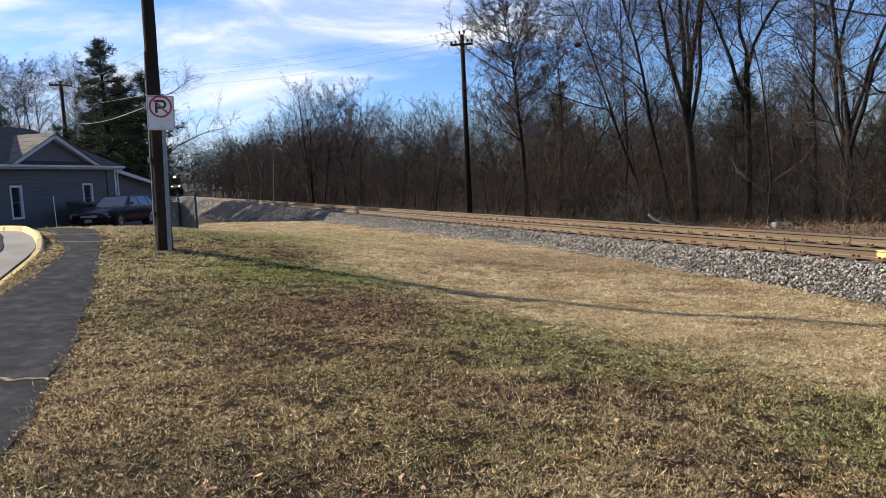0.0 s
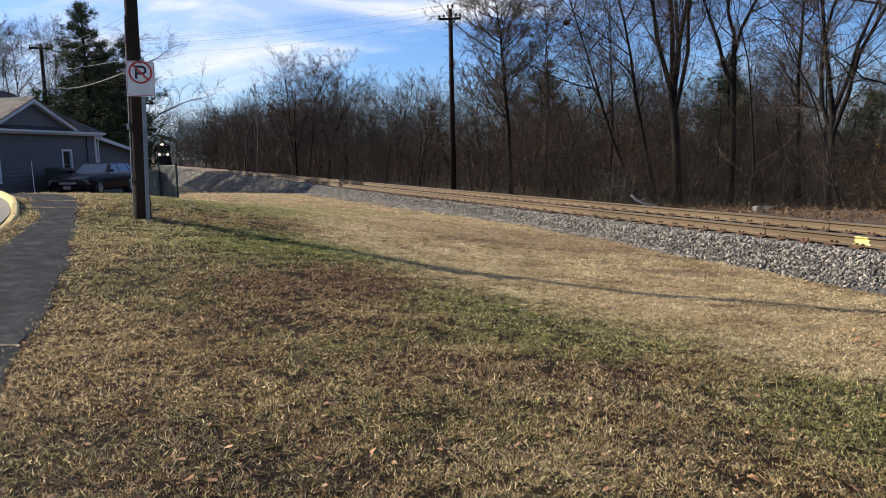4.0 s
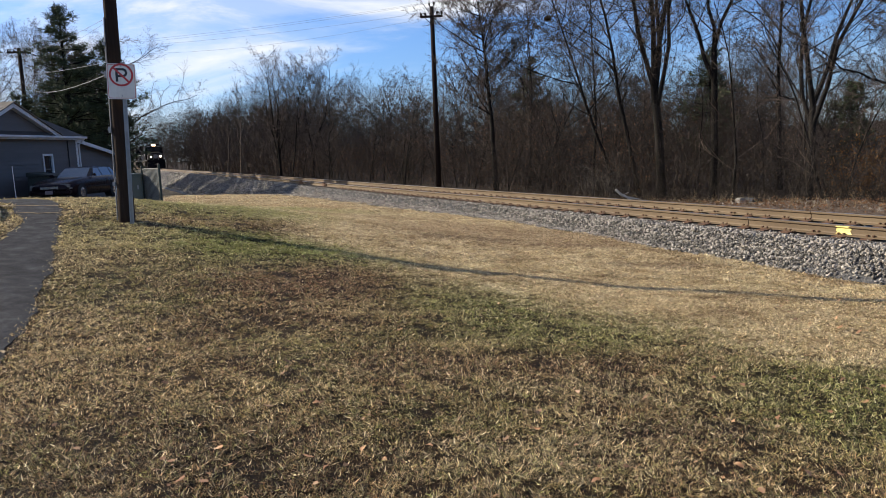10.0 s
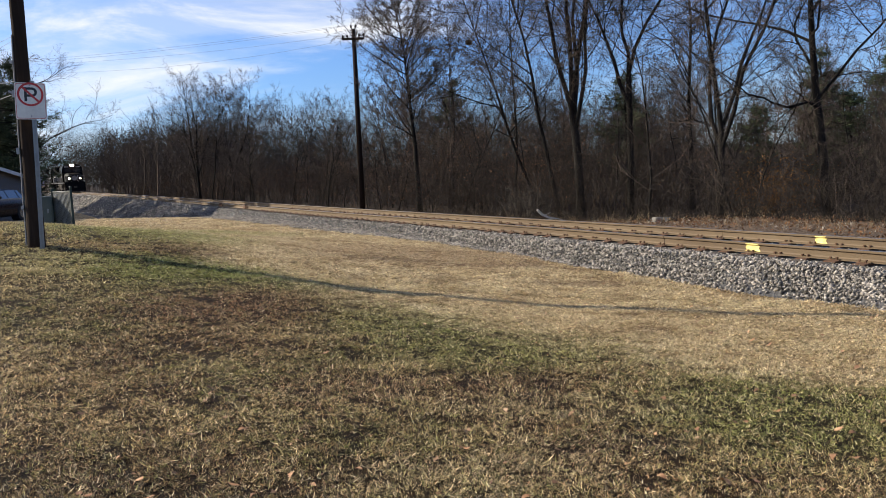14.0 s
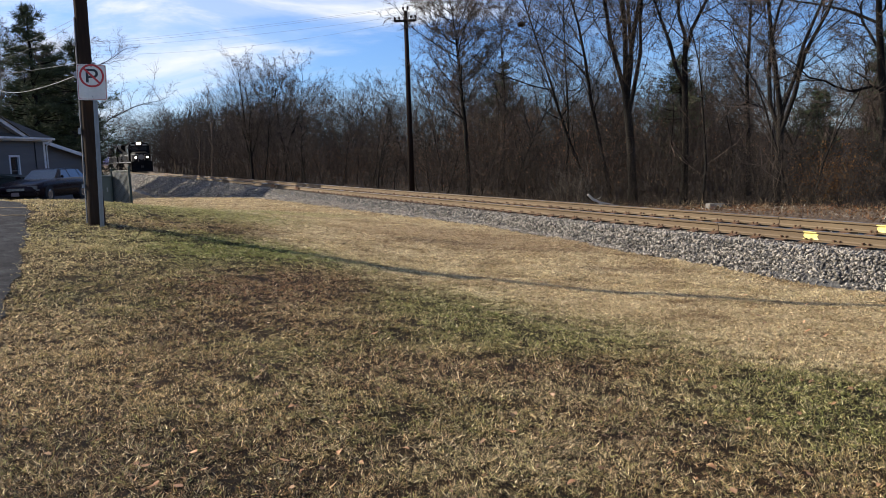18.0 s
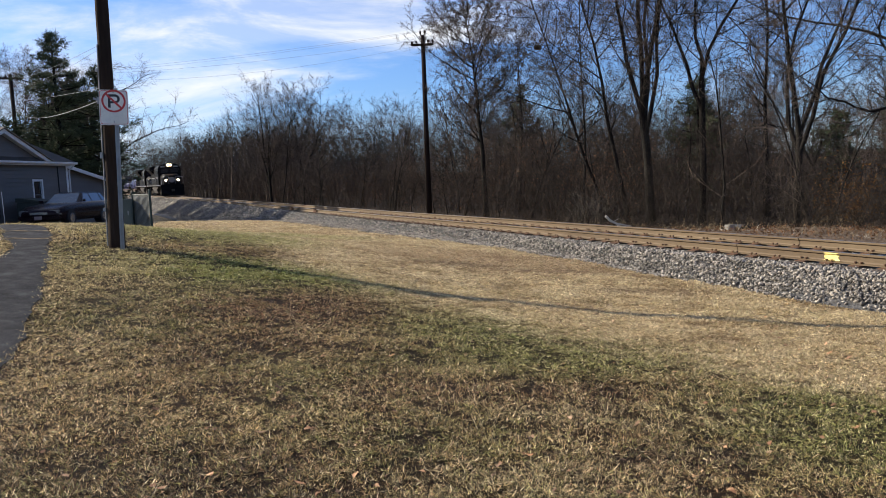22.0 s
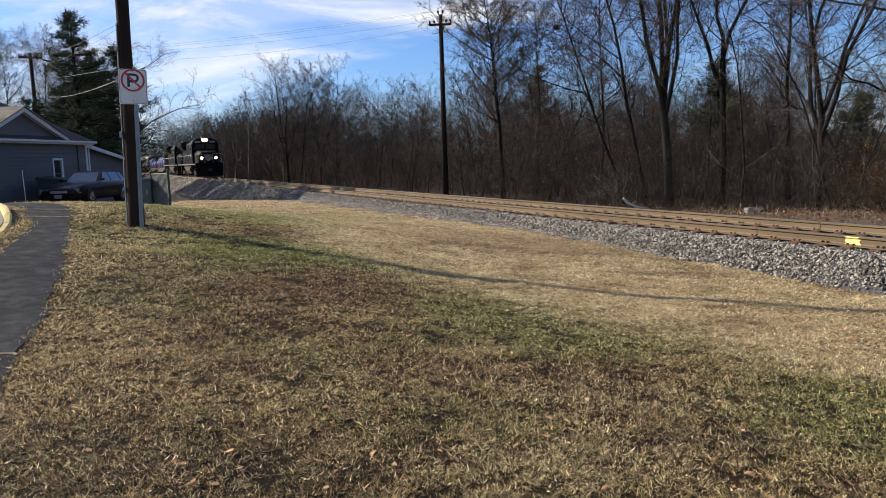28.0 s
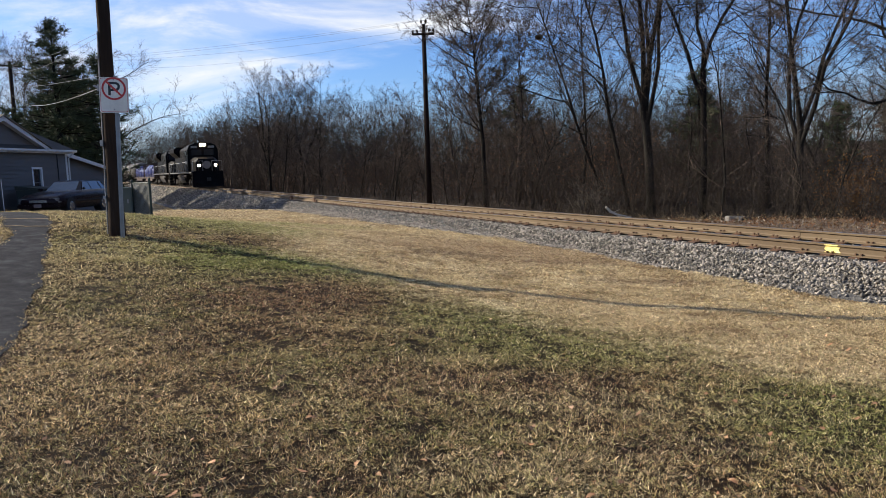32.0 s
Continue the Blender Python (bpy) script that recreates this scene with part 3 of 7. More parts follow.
def make_bed():
    g = Geo()
    ys = track_ys(-12, 420, 0.9)
    cols = [-4.6, -3.9, -3.3, -2.7, -2.0, -1.55, -0.75, 0, 0.75, 1.55, 2.0, 2.7, 3.3, 3.9, 4.6]
    for k, y in enumerate(ys):
        for o in cols:
            x, yy = on_track(y, o)
            drop = np.interp(o, [b[0] for b in BED], [b[1] for b in BED])
            wob = 0.05 * noise.noise((x * 1.7, yy * 1.7, 3)) if abs(o) > 1.6 else 0
            g.v.append((x, yy, float(rail_z(y)) + drop + wob - 0.03))
        if k:
            c = len(cols)
            for j in range(c - 1):
                p = (k - 1) * c + j
                g.f.append((p, p + 1, p + c + 1, p + c))
                g.m.append(0)
    ob = part("ballast_bed", g, M_BALLAST, smooth=True)
    tagged(ob, "raised bed of grey crushed stone under the track", "ballast", kind="stuff")


def foot_of_bank(y):
    """How far from the track's middle the ballast ends in the grass."""
    return np.interp(y, (10, 15, 18, 21, 24, 30, 40), (-2.1, -2.15, -2.25, -2.45, -2.8, -3.5, -4.1))


def make_stones():
    rng = np.random.default_rng(4)
    cells = [(32000, 6.5, 20, 0.017, 0.054), (16000, 20, 46, 0.030, 0.062), (12000, 46, 95, 0.05, 0.10), (4500, 95, 190, 0.10, 0.19)]
    vs, base = [], []
    lump = np.array([(1, 0, 0), (0, 1, 0), (-1, 0, 0), (0, -1, 0), (0.2, 0.1, 0.85), (-0.1, -0.2, -0.85)], float) * 0.68
    for n, y0, y1, s0, s1 in cells:
        u = rng.random(n)
        y = y0 + (y1 - y0) * u ** 1.25
        foot = foot_of_bank(y)
        o = np.where(rng.random(n) < 0.86, -0.95 + (foot + 0.95) * rng.random(n) + rng.normal(0, 0.08, n), rng.uniform(-0.6, 2.2, n))
        k = track_slope(y)
        h = np.sqrt(1 + k * k)
        x, yy = track_x(y) + o / h, y - o * k / h
        z = rail_z(y) + np.interp(o, [b[0] for b in BED], [b[1] for b in BED]) - 0.022 + rng.random(n) * 0.03
        z = np.where(np.abs(o) < 1.3, z - 0.03, z)
        z = np.maximum(z, land(x, yy) + 0.01)
        keep = (o > foot + 0.12) | (np.sin(yy * 2.3) + np.sin(yy * 5.9 + 1) + 1.2 * rng.normal(0, 1, n) > (foot - o) * 9)
        x, yy, z = x[keep], yy[keep], z[keep]
        m = len(x)
        size = s0 + (s1 - s0) * rng.random(m) ** 1.5
        q = lump[None] * size[:, None, None] * rng.uniform(0.6, 1.15, (m, 1, 3)) + rng.normal(0, 0.15, (m, 6, 3)) * size[:, None, None]
        a, b, c = rng.uniform(0, 6.28, (3, m))
        ca, sa, cb, sb = np.cos(a), np.sin(a), np.cos(b), np.sin(b)
        px, py, pz = q[..., 0], q[..., 1], q[..., 2]
        px, py = ca[:, None] * px - sa[:, None] * py, sa[:, None] * px + ca[:, None] * py
        py, pz = cb[:, None] * py - sb[:, None] * pz, sb[:, None] * py + cb[:, None] * pz
        vs.append(np.stack([px + x[:, None], py + yy[:, None], pz + z[:, None]], -1).reshape(-1, 3))
    v = np.concatenate(vs)
    n = len(v) // 6
    f = np.array([(0, 1, 4), (1, 2, 4), (2, 3, 4), (3, 0, 4), (1, 0, 5), (2, 1, 5), (3, 2, 5), (0, 3, 5)])
    faces = (np.arange(n)[:, None, None] * 6 + f[None]).reshape(-1, 3)
    tagged(array_mesh("ballast_stones", v, faces, M_STONE), "loose angular grey ballast stones along the track", "gravel", kind="stuff")


PROFILE = [(-0.07, 0), (-0.07, 0.012), (-0.02, 0.026), (-0.009, 0.045), (-0.009, 0.115), (-0.030, 0.128), (-0.036, 0.134), (-0.036, 0.160), (-0.030, 0.165),
           (0.030, 0.165), (0.036, 0.160), (0.036, 0.134), (0.030, 0.128), (0.009, 0.115), (0.009, 0.045), (0.02, 0.026), (0.07, 0.012), (0.07, 0)]


def make_rail(track, o, y0, y1, step):
    g = Geo()
    n = len(PROFILE)
    ys = track_ys(y0, y1, step)
    ys[-1] = y1
    for k, y in enumerate(ys):
        for px, pz in PROFILE:
            x, yy = on_track(y, o + px)
            g.v.append((x, yy, float(rail_z(y)) - RAIL_H + pz))
        if k:
            for j in range(n - 1):
                a, b = (k - 1) * n + j, k * n + j
                g.f.append((a, a + 1, b + 1, b))
                g.m.append(1 if j == 8 else 0)
    for k in (0, len(ys) - 1):
        g.f.append(tuple(k * n + j for j in range(n)))
        g.m.append(0)
    return part("rail", g, [M_RAIL, M_RAILTOP], track, "rust-brown steel rail with a polished head")


def make_track():
    track = tagged(new("railway_track"), "single railway track of rusty rails on dark wooden sleepers", "railway track", kind="structure")
    joint = 14.2
    for o in (-0.7525, 0.7525):
        make_rail(track, o, -12, joint - 0.006, 1.0)
        make_rail(track, o, joint + 0.006, 420, 1.0)
    tie = Geo().box(-1.3, 1.3, -0.115, 0.115, -0.18, 0)
    tie_me = mesh_of("sleeper", tie, M_TIE, bevel=0.012)
    plate_me = mesh_of("tie_plate", Geo().box(-0.19, 0.19, -0.095, 0.095, 0, 0.016).box(-0.10, -0.074, -0.095, 0.095, 0.016, 0.030).box(0.074, 0.10, -0.095, 0.095, 0.016, 0.030), M_IRON)
    spike = Geo()
    for sx in (-1, 1):
        for sy in (-0.05, 0.05):
            spike.box(sx * 0.088 - 0.009, sx * 0.088 + 0.009, sy - 0.009, sy + 0.009, 0.0, 0.042)
            spike.box(sx * 0.083 - 0.017, sx * 0.083 + 0.017, sy - 0.013, sy + 0.013, 0.034, 0.050)
    spike_me = mesh_of("rail_spikes", spike, M_IRON)
    rng = random.Random(3)
    for k in range(190):
        y = 5.0 + 0.46 * k
        x, yy = on_track(y, 0)
        t = new("sleeper", tie_me)
        t.parent = track
        ang = math.atan(-track_slope(y)) + rng.uniform(-0.02, 0.02)
        t.matrix_world = Matrix.Translation((x, yy, float(rail_z(y)) - RAIL_H - 0.017)) @ Matrix.Rotation(ang, 4, "Z") @ Matrix.Translation((rng.uniform(-0.05, 0.05), 0, 0))
        for o in (-0.7525, 0.7525):
            if k < 75:
                p = new("tie_plate", plate_me)
                p.parent = t
                p.location = (o, 0, 0)
                s = new("rail_spikes", spike_me)
                s.parent = t
                s.location = (o, 0, 0.016)
    rest = Geo()
    for k in range(420):
        y = 92.4 + 0.7 * k
        x, yy = on_track(y, 0)
        m = Matrix.Translation((x, yy, float(rail_z(y)) - RAIL_H - 0.017)) @ Matrix.Rotation(math.atan(-track_slope(y)), 4, "Z")
        rest.box(-1.3, 1.3, -0.115, 0.115, -0.18, 0, m)
    far = part("far_sleepers", rest, M_TIE, track)
    far["kind"] = "stuff"
    # rail anchors or insulated joints: two dark clamps on the near rail far off
    for y in (47.0, 42.0):
        x, yy = on_track(y, -0.7525)
        m = Matrix.Translation((x, yy, float(rail_z(y)) - RAIL_H)) @ Matrix.Rotation(math.atan(-track_slope(y)), 4, "Z")
        part("joint_clamp", Geo().box(-0.09, 0.09, -0.35, 0.35, 0.02, 0.13, m).box(-0.12, 0.05, -0.15, 0.15, 0.0, 0.19, m), M_IRON, track, "dark iron joint clamp on the rail")
    # yellow paint on the webs of both rails and on a board beyond
    for o, y, w in ((-0.7525, 12.35, 0.30), (0.7525, 12.23, 0.24)):
        g = Geo()
        for k, (px, pz) in enumerate([(-0.030, 0.026), (-0.0215, 0.030), (-0.0135, 0.046), (-0.0125, 0.080), (-0.0125, 0.113), (-0.032, 0.1265), (-0.0385, 0.134), (-0.0385, 0.152)]):
            for s in (-1, 1):
                wide = w * (0.44 + 0.07 * math.sin(k * 2.1 + s) - 0.012 * k)
                x, yy = on_track(y + s * wide, o + px - 0.003)
                g.v.append((x, yy, float(rail_z(y)) - RAIL_H + pz))
            if k:
                g.f.append((2 * k - 2, 2 * k - 1, 2 * k + 1, 2 * k))
                g.m.append(0)
        part("paint_mark", g, M_YELLOW, track, "bright yellow paint mark on the rail web")


make_bed()
make_stones()
make_track()
# ---- turf and fallen leaves ----
LATTICE = np.random.default_rng(12).random((512, 512)) * 2.0


def lattice(x, y, cell):
    """Smooth random values on the plan, 0 to 2, that change over one cell."""
    u, v = x / cell, y / cell
    i, j = np.floor(u).astype(int), np.floor(v).astype(int)
    a, b = u - i, v - j
    a, b = a * a * (3 - 2 * a), b * b * (3 - 2 * b)
    g = lambda p, q: LATTICE[p % 512, q % 512]
    return (g(i, j) * (1 - a) + g(i + 1, j) * a) * (1 - b) + (g(i, j + 1) * (1 - a) + g(i + 1, j + 1) * a) * b


def turf_field(name, n, r0, r1, power, length, width, seed, swing, flat=1.05, begin=-35, mat=None):
    """Blades in tufts over a fan of lawn; they keep off the path, the kerb and the ballast."""
    rng = np.random.default_rng(seed)
    r = r0 + (r1 - r0) * rng.random(n) ** power
    a = np.radians(rng.uniform(begin, swing, n))
    x, y = r * np.sin(a), r * np.cos(a)
    edge = path_edge(y)
    o = beside(x, y)
    keep = (o < foot_of_bank(y) + 0.10 * np.sin(y * 2.3) + 0.08 * np.sin(y * 5.9 + 1) + 0.12 * rng.normal(0, 1, n)) & ((x > edge + 0.02 + 0.05 * rng.normal(0, 1, n)) | (y > 17.5) & (x > -26))
    strip_x = kerb_x(y)
    keep |= (x > strip_x - 0.03 - 0.03 * rng.random(n) * (y < 11.6)) & (x < path_left(y) + 0.04 * rng.normal(0, 1, n)) & (y < 15)
    grain = max(1.0, r1 / 9)
    tuft = 0.62 * lattice(x, y, 0.032 * grain) + 0.28 * lattice(x + 31, y, 0.08 * grain) + 0.10 * lattice(x, y + 57, 0.4)
    keep &= tuft > 0.43 + 0.9 * (rng.random(n) - 0.5)
    x, y, tuft = x[keep], y[keep], tuft[keep]
    m = len(x)
    rise = np.clip((tuft - 0.55) / 0.9, 0, 1)
    z = turf_z(x, y) - 0.004 + length * 0.35 * rise * rng.random(m)
    L = length * rng.uniform(0.35, 1.0, m) * (0.45 + 0.75 * rise)
    w = width * rng.uniform(0.55, 1.45, m)
    way = rng.uniform(0, 2 * np.pi, m)
    lean = np.clip(rng.normal(flat, 0.38, m), 0.1, 1.55)
    dx, dy, dz = np.sin(lean) * np.cos(way), np.sin(lean) * np.sin(way), np.cos(lean)
    turn = way + rng.normal(0, 0.7, m)
    p = np.stack([x, y, z], -1)
    side = np.stack([-np.sin(turn) * w, np.cos(turn) * w, rng.normal(0, 0.5, m) * w], -1)
    tip = p + np.stack([dx, dy, dz], -1) * L[:, None]
    v = np.stack([p - side, p + side, tip], 1).reshape(-1, 3)
    tagged(array_mesh(name, v, np.arange(m * 3).reshape(-1, 3), mat or M_BLADE), "short matted winter grass, part green, part straw", "grass", kind="stuff")


def fallen_leaves():
    rng = np.random.default_rng(8)
    n = 1100
    r = 3.2 + 15 * rng.random(n) ** 1.3
    a = np.radians(rng.uniform(-34, 42, n))
    x, y = r * np.sin(a), r * np.cos(a)
    keep = (beside(x, y) < foot_of_bank(y) - 0.1) & (x > path_edge(y) + 0.1)
    x, y = x[keep], y[keep]
    m = len(x)
    z = turf_z(x, y) + 0.028
    s = 0.008 + 0.026 * rng.random(m) ** 2
    outline = np.array([(-1, 0, 0), (-0.55, -0.42, 0.18), (0.1, -0.6, 0.3), (0.65, -0.3, 0.1), (1.15, 0, -0.1), (0.6, 0.35, 0.22), (0, 0.55, 0.42), (-0.6, 0.4, 0.3)])
    q = outline[None] * s[:, None, None] * rng.uniform(0.7, 1.2, (m, 1, 3))
    q[..., 2] *= rng.uniform(-1, 1.6, (m, 1))
    w = rng.uniform(0, 6.28, m)
    px = np.cos(w)[:, None] * q[..., 0] - np.sin(w)[:, None] * q[..., 1]
    py = np.sin(w)[:, None] * q[..., 0] + np.cos(w)[:, None] * q[..., 1]
    tilt = rng.normal(0, 0.4, m)[:, None]
    pz = q[..., 2] + px * tilt
    v = np.stack([px + x[:, None], py + y[:, None], pz + z[:, None]], -1).reshape(-1, 3)
    k = np.arange(m)[:, None] * 8
    f = np.concatenate([k + np.array([[0, 1, 6, 7]]), k + np.array([[1, 2, 5, 6]]), k + np.array([[2, 3, 4, 5]])])
    tagged(array_mesh("fallen_leaves", v, f, M_LEAF), "curled dry brown and orange leaves on the lawn", "leaves", kind="stuff")


M_LEAF = surface("fallen_leaf", [(0.3, (0.13, 0.065, 0.032)), (0.5, (0.25, 0.125, 0.055)), (0.7, (0.46, 0.32, 0.19))], 3, 30, 0.7, 0, 0, island=0.5)
turf_field("turf_near", 420000, 2.8, 6.3, 1.0, 0.045, 0.0023, 1, 39, 1.12)
turf_field("turf_near_middle", 430000, 6.0, 11.2, 1.05, 0.046, 0.0040, 7, 39, 1.18, mat=M_SHORT)
turf_field("turf_middle", 430000, 10.6, 21.5, 1.15, 0.055, 0.0092, 2, 39, 1.25, mat=M_MATTED)
turf_field("turf_far", 120000, 21, 66, 1.4, 0.08, 0.020, 5, 3, 1.35, mat=M_MATTED)
turf_field("turf_behind", 210000, 0.2, 14, 0.6, 0.10, 0.019, 9, 325, 1.3, 39, M_MATTED)
turf_field("turf_at_feet", 22000, 0.2, 2.85, 0.55, 0.07, 0.0065, 10, 39, 1.2)
fallen_leaves()

# ---- trees ----
def unit(v):
    return v / np.maximum(np.linalg.norm(v, axis=-1, keepdims=True), 1e-9)


def limbs(start, way, length, radius, segs, wander, rise, rng, end=0.2, power=0.8):
    """Bent, tapering limbs, many at once: their points and radii."""
    pts, d = [start], unit(way)
    for _ in range(segs):
        d = unit(d + rng.normal(0, wander, d.shape) + np.array([0, 0, rise]))
        pts.append(pts[-1] + d * (length / segs)[:, None])
    f = (np.arange(segs + 1) / segs) ** power
    return np.stack(pts, 1), radius[:, None] * (1 - (1 - end) * f)[None], length


def sprout(parents, lv, rng, oval=False):
    """Side limbs along each of the parents."""
    pts, rad, length = parents
    n, s = len(pts), pts.shape[1] - 1
    k = lv["kids"]
    i = np.repeat(np.arange(n), k)
    g = (np.tile(np.arange(k), n) + rng.random(n * k)) / k
    f = np.minimum(lv["start"] + (1 - lv["start"]) * g, 0.995) * s
    j = np.minimum(f.astype(int), s - 1)
    w = (f - j)[:, None]
    q = pts[i, j] * (1 - w) + pts[i, j + 1] * w
    along = unit(pts[i, j + 1] - pts[i, j])
    side = unit(np.cross(along, rng.normal(0, 1, along.shape)))
    a = np.radians(rng.normal(lv["angle"], 10, n * k))[:, None]
    fall = 0.25 + np.sin(np.pi * (0.22 + 0.72 * g)) if oval else 1 - 0.4 * g
    ln = length[i] * lv["ratio"] * fall * rng.uniform(0.6, 1.25, n * k)
    r = np.maximum(np.minimum(rad[i, j] * 0.72, rad[i, 0] * lv["thin"] * rng.uniform(0.75, 1.2, n * k)), lv["least"])
    return limbs(q, along * np.cos(a) + side * np.sin(a), ln, r, lv["segs"], lv["wander"], lv["rise"], rng)


def tubes(pts, rad, sides):
    """Round limbs as four-cornered faces."""
    n, s = pts.shape[:2]
    d = np.empty_like(pts)
    d[:, 1:-1], d[:, 0], d[:, -1] = pts[:, 2:] - pts[:, :-2], pts[:, 1] - pts[:, 0], pts[:, -1] - pts[:, -2]
    d = unit(d)
    a = unit(np.cross(d, np.array([0.31, 0.93, 0.17])))
    b = np.cross(d, a)
    w = 2 * np.pi * np.arange(sides) / sides
    v = pts[:, :, None] + (a[:, :, None] * np.cos(w)[None, None, :, None] + b[:, :, None] * np.sin(w)[None, None, :, None]) * rad[:, :, None, None]
    k = (np.arange(n)[:, None, None] * s + np.arange(s - 1)[None, :, None]) * sides
    c, e = np.arange(sides)[None, None], (np.arange(sides)[None, None] + 1) % sides
    return v.reshape(-1, 3), np.stack([k + c, k + e, k + sides + e, k + sides + c], -1).reshape(-1, 4)


def slivers(pts, rad, rng):
    """Twigs: narrow bent blades that end in a point, or single ones for the finest."""
    n, s = pts.shape[:2]
    u = unit(np.cross(pts[:, -1] - pts[:, 0], rng.normal(0, 1, (n, 3)))) * rad[:, :1]
    if s == 2:
        return np.stack([pts[:, 0] + u, pts[:, 0] - u, pts[:, 1]], 1).reshape(-1, 3), np.arange(3 * n).reshape(-1, 3)
    v = np.stack([pts[:, 0] + u, pts[:, 0] - u, pts[:, 1] + u * 0.7, pts[:, 1] - u * 0.7, pts[:, 2]], 1).reshape(-1, 3)
    i = np.arange(n)[:, None] * 5
    return v, np.concatenate([i + np.array([[0, 1, 3]]), i + np.array([[0, 3, 2]]), i + np.array([[2, 3, 4]])])


def merged(lots):
    vs, fs, k = [], [], 0
    for v, f in lots:
        vs.append(v)
        fs.append(f + k)
        k += len(v)
    return np.concatenate(vs), np.concatenate(fs)


def raw_mesh(name, v, f, mat, smooth_=False):
    ob = array_mesh(name, v, f, mat)
    me = ob.data
    bpy.data.objects.remove(ob)
    if smooth_:
        me.polygons.foreach_set("use_smooth", [True] * len(me.polygons))
    return me


def level(kids, start, angle, ratio, segs, wander, rise, thin=0.4, least=0.004):
    return dict(kids=kids, start=start, angle=angle, ratio=ratio, segs=segs, wander=wander, rise=rise, thin=thin, least=least)


def tree_shape(seed, height, radius, levels, bend=0.05, lean=0.0, forks=0, stump=0.3, spread=0.2, sides=(9, 5, 3)):
    """A bare tree: stem or forked stems, then limbs of limbs; the first three orders are wood, the rest the crown of twigs."""
    rng = np.random.default_rng(seed)
    lead = np.array([[math.cos(seed * 2.4) * lean, math.sin(seed * 2.4) * lean, 1.0]])
    foot = np.array([[0.0, 0.0, -0.2]])
    wood = []
    if forks:
        trunk = limbs(foot, lead, np.array([height * stump]), np.array([radius]), 5, 0.03, 0.02, rng, 0.78, 1.0)
        trunk[1][0, 0] *= 1.35
        wood.append(tubes(trunk[0], trunk[1], 10))
        w = 2 * np.pi * (np.arange(forks) + 0.4 * rng.random(forks)) / forks + seed
        way = np.stack([np.cos(w) * spread, np.sin(w) * spread, 0 * w + 1], -1) * rng.uniform(0.9, 1.1, (forks, 1))
        at = trunk[0][0, 5 - np.arange(forks) % 2]
        stems = limbs(at, way, height * (1 - stump) * rng.uniform(0.8, 1.05, forks), radius * rng.uniform(0.5, 0.68, forks), 8, bend, 0.06, rng, 0.12, 1.0)
    else:
        stems = limbs(foot, lead, np.array([float(height)]), np.array([radius]), 9, bend, 0.03, rng, 0.12, 1.0)
        stems[1][0, 0] *= 1.35
    wood.append(tubes(stems[0], stems[1], sides[0]))
    lot, twigs = stems, []
    for k, lv in enumerate(levels):
        lot = sprout(lot, lv, rng, oval=k == 0)
        if k < len(sides) - 1:
            wood.append(tubes(lot[0], lot[1], sides[k + 1]))
        else:
            twigs.append(slivers(lot[0], lot[1], rng))
    return merged(wood), merged(twigs)


def tree_mesh(*given, **more):
    wood, twigs = tree_shape(*given, **more)
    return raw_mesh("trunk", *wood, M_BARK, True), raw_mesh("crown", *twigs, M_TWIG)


def far_shape(*given, **more):
    """A far tree as one lot of triangles."""
    (v, quads), twigs = tree_shape(*given, **more)
    return merged([(v, np.concatenate([quads[:, :3], quads[:, [0, 2, 3]]])), twigs])


def plant(meshes, x, y, turn=0.0, size=1.0, label="leafless deciduous tree with grey-brown bark", group="bare trees along the track", name="bare_tree", tilt=(0, 0)):
    t = thing(name, pose(x, y, land_z(x, y), tilt[0], tilt[1], turn), label, "tree", group)
    t.scale = (size, size, size)
    for nm, me in zip(("trunk", "crown"), meshes):
        c = new(nm, me)
        c.parent = t
    return t


ROUND = [level(40, 0.34, 58, 0.27, 5, 0.16, 0.14, 0.20, 0.012), level(12, 0.12, 44, 0.46, 3, 0.2, 0.05, 0.36, 0.009), level(10, 0.1, 46, 0.48, 2, 0.2, 0.03, 0.5, 0.0092), level(9, 0.05, 46, 0.62, 1, 0.1, 0.0, 0.6, 0.0084)]
TALL = [level(21, 0.26, 50, 0.30, 6, 0.2, 0.09, 0.26, 0.012), level(10, 0.10, 46, 0.46, 3, 0.22, 0.04, 0.36, 0.008), level(8, 0.1, 46, 0.5, 2, 0.2, 0.02, 0.5, 0.0066), level(8, 0.05, 46, 0.62, 1, 0.1, 0.0, 0.6, 0.0054)]
FORK = [level(14, 0.08, 48, 0.40, 6, 0.22, 0.08, 0.25, 0.013), level(10, 0.10, 46, 0.46, 3, 0.22, 0.04, 0.36, 0.008), level(7, 0.1, 46, 0.5, 2, 0.2, 0.02, 0.5, 0.0066), level(7, 0.05, 46, 0.62, 1, 0.1, 0.0, 0.6, 0.0054)]
WIDE = [level(14, 0.24, 62, 0.48, 8, 0.27, 0.06, 0.25, 0.015), level(12, 0.12, 46, 0.42, 4, 0.2, 0.02, 0.36, 0.009), level(10, 0.1, 46, 0.46, 2, 0.22, 0.0, 0.5, 0.0075), level(8, 0.05, 46, 0.62, 1, 0.1, 0.0, 0.6, 0.0062)]
PLAIN = [level(20, 0.16, 46, 0.36, 4, 0.13, 0.10, 0.32, 0.014), level(9, 0.1, 44, 0.46, 3, 0.17, 0.05, 0.42, 0.011), level(8, 0.08, 46, 0.52, 1, 0.1, 0.0, 0.5, 0.011), level(4, 0.05, 44, 0.6, 1, 0.1, 0.0, 0.6, 0.009)]
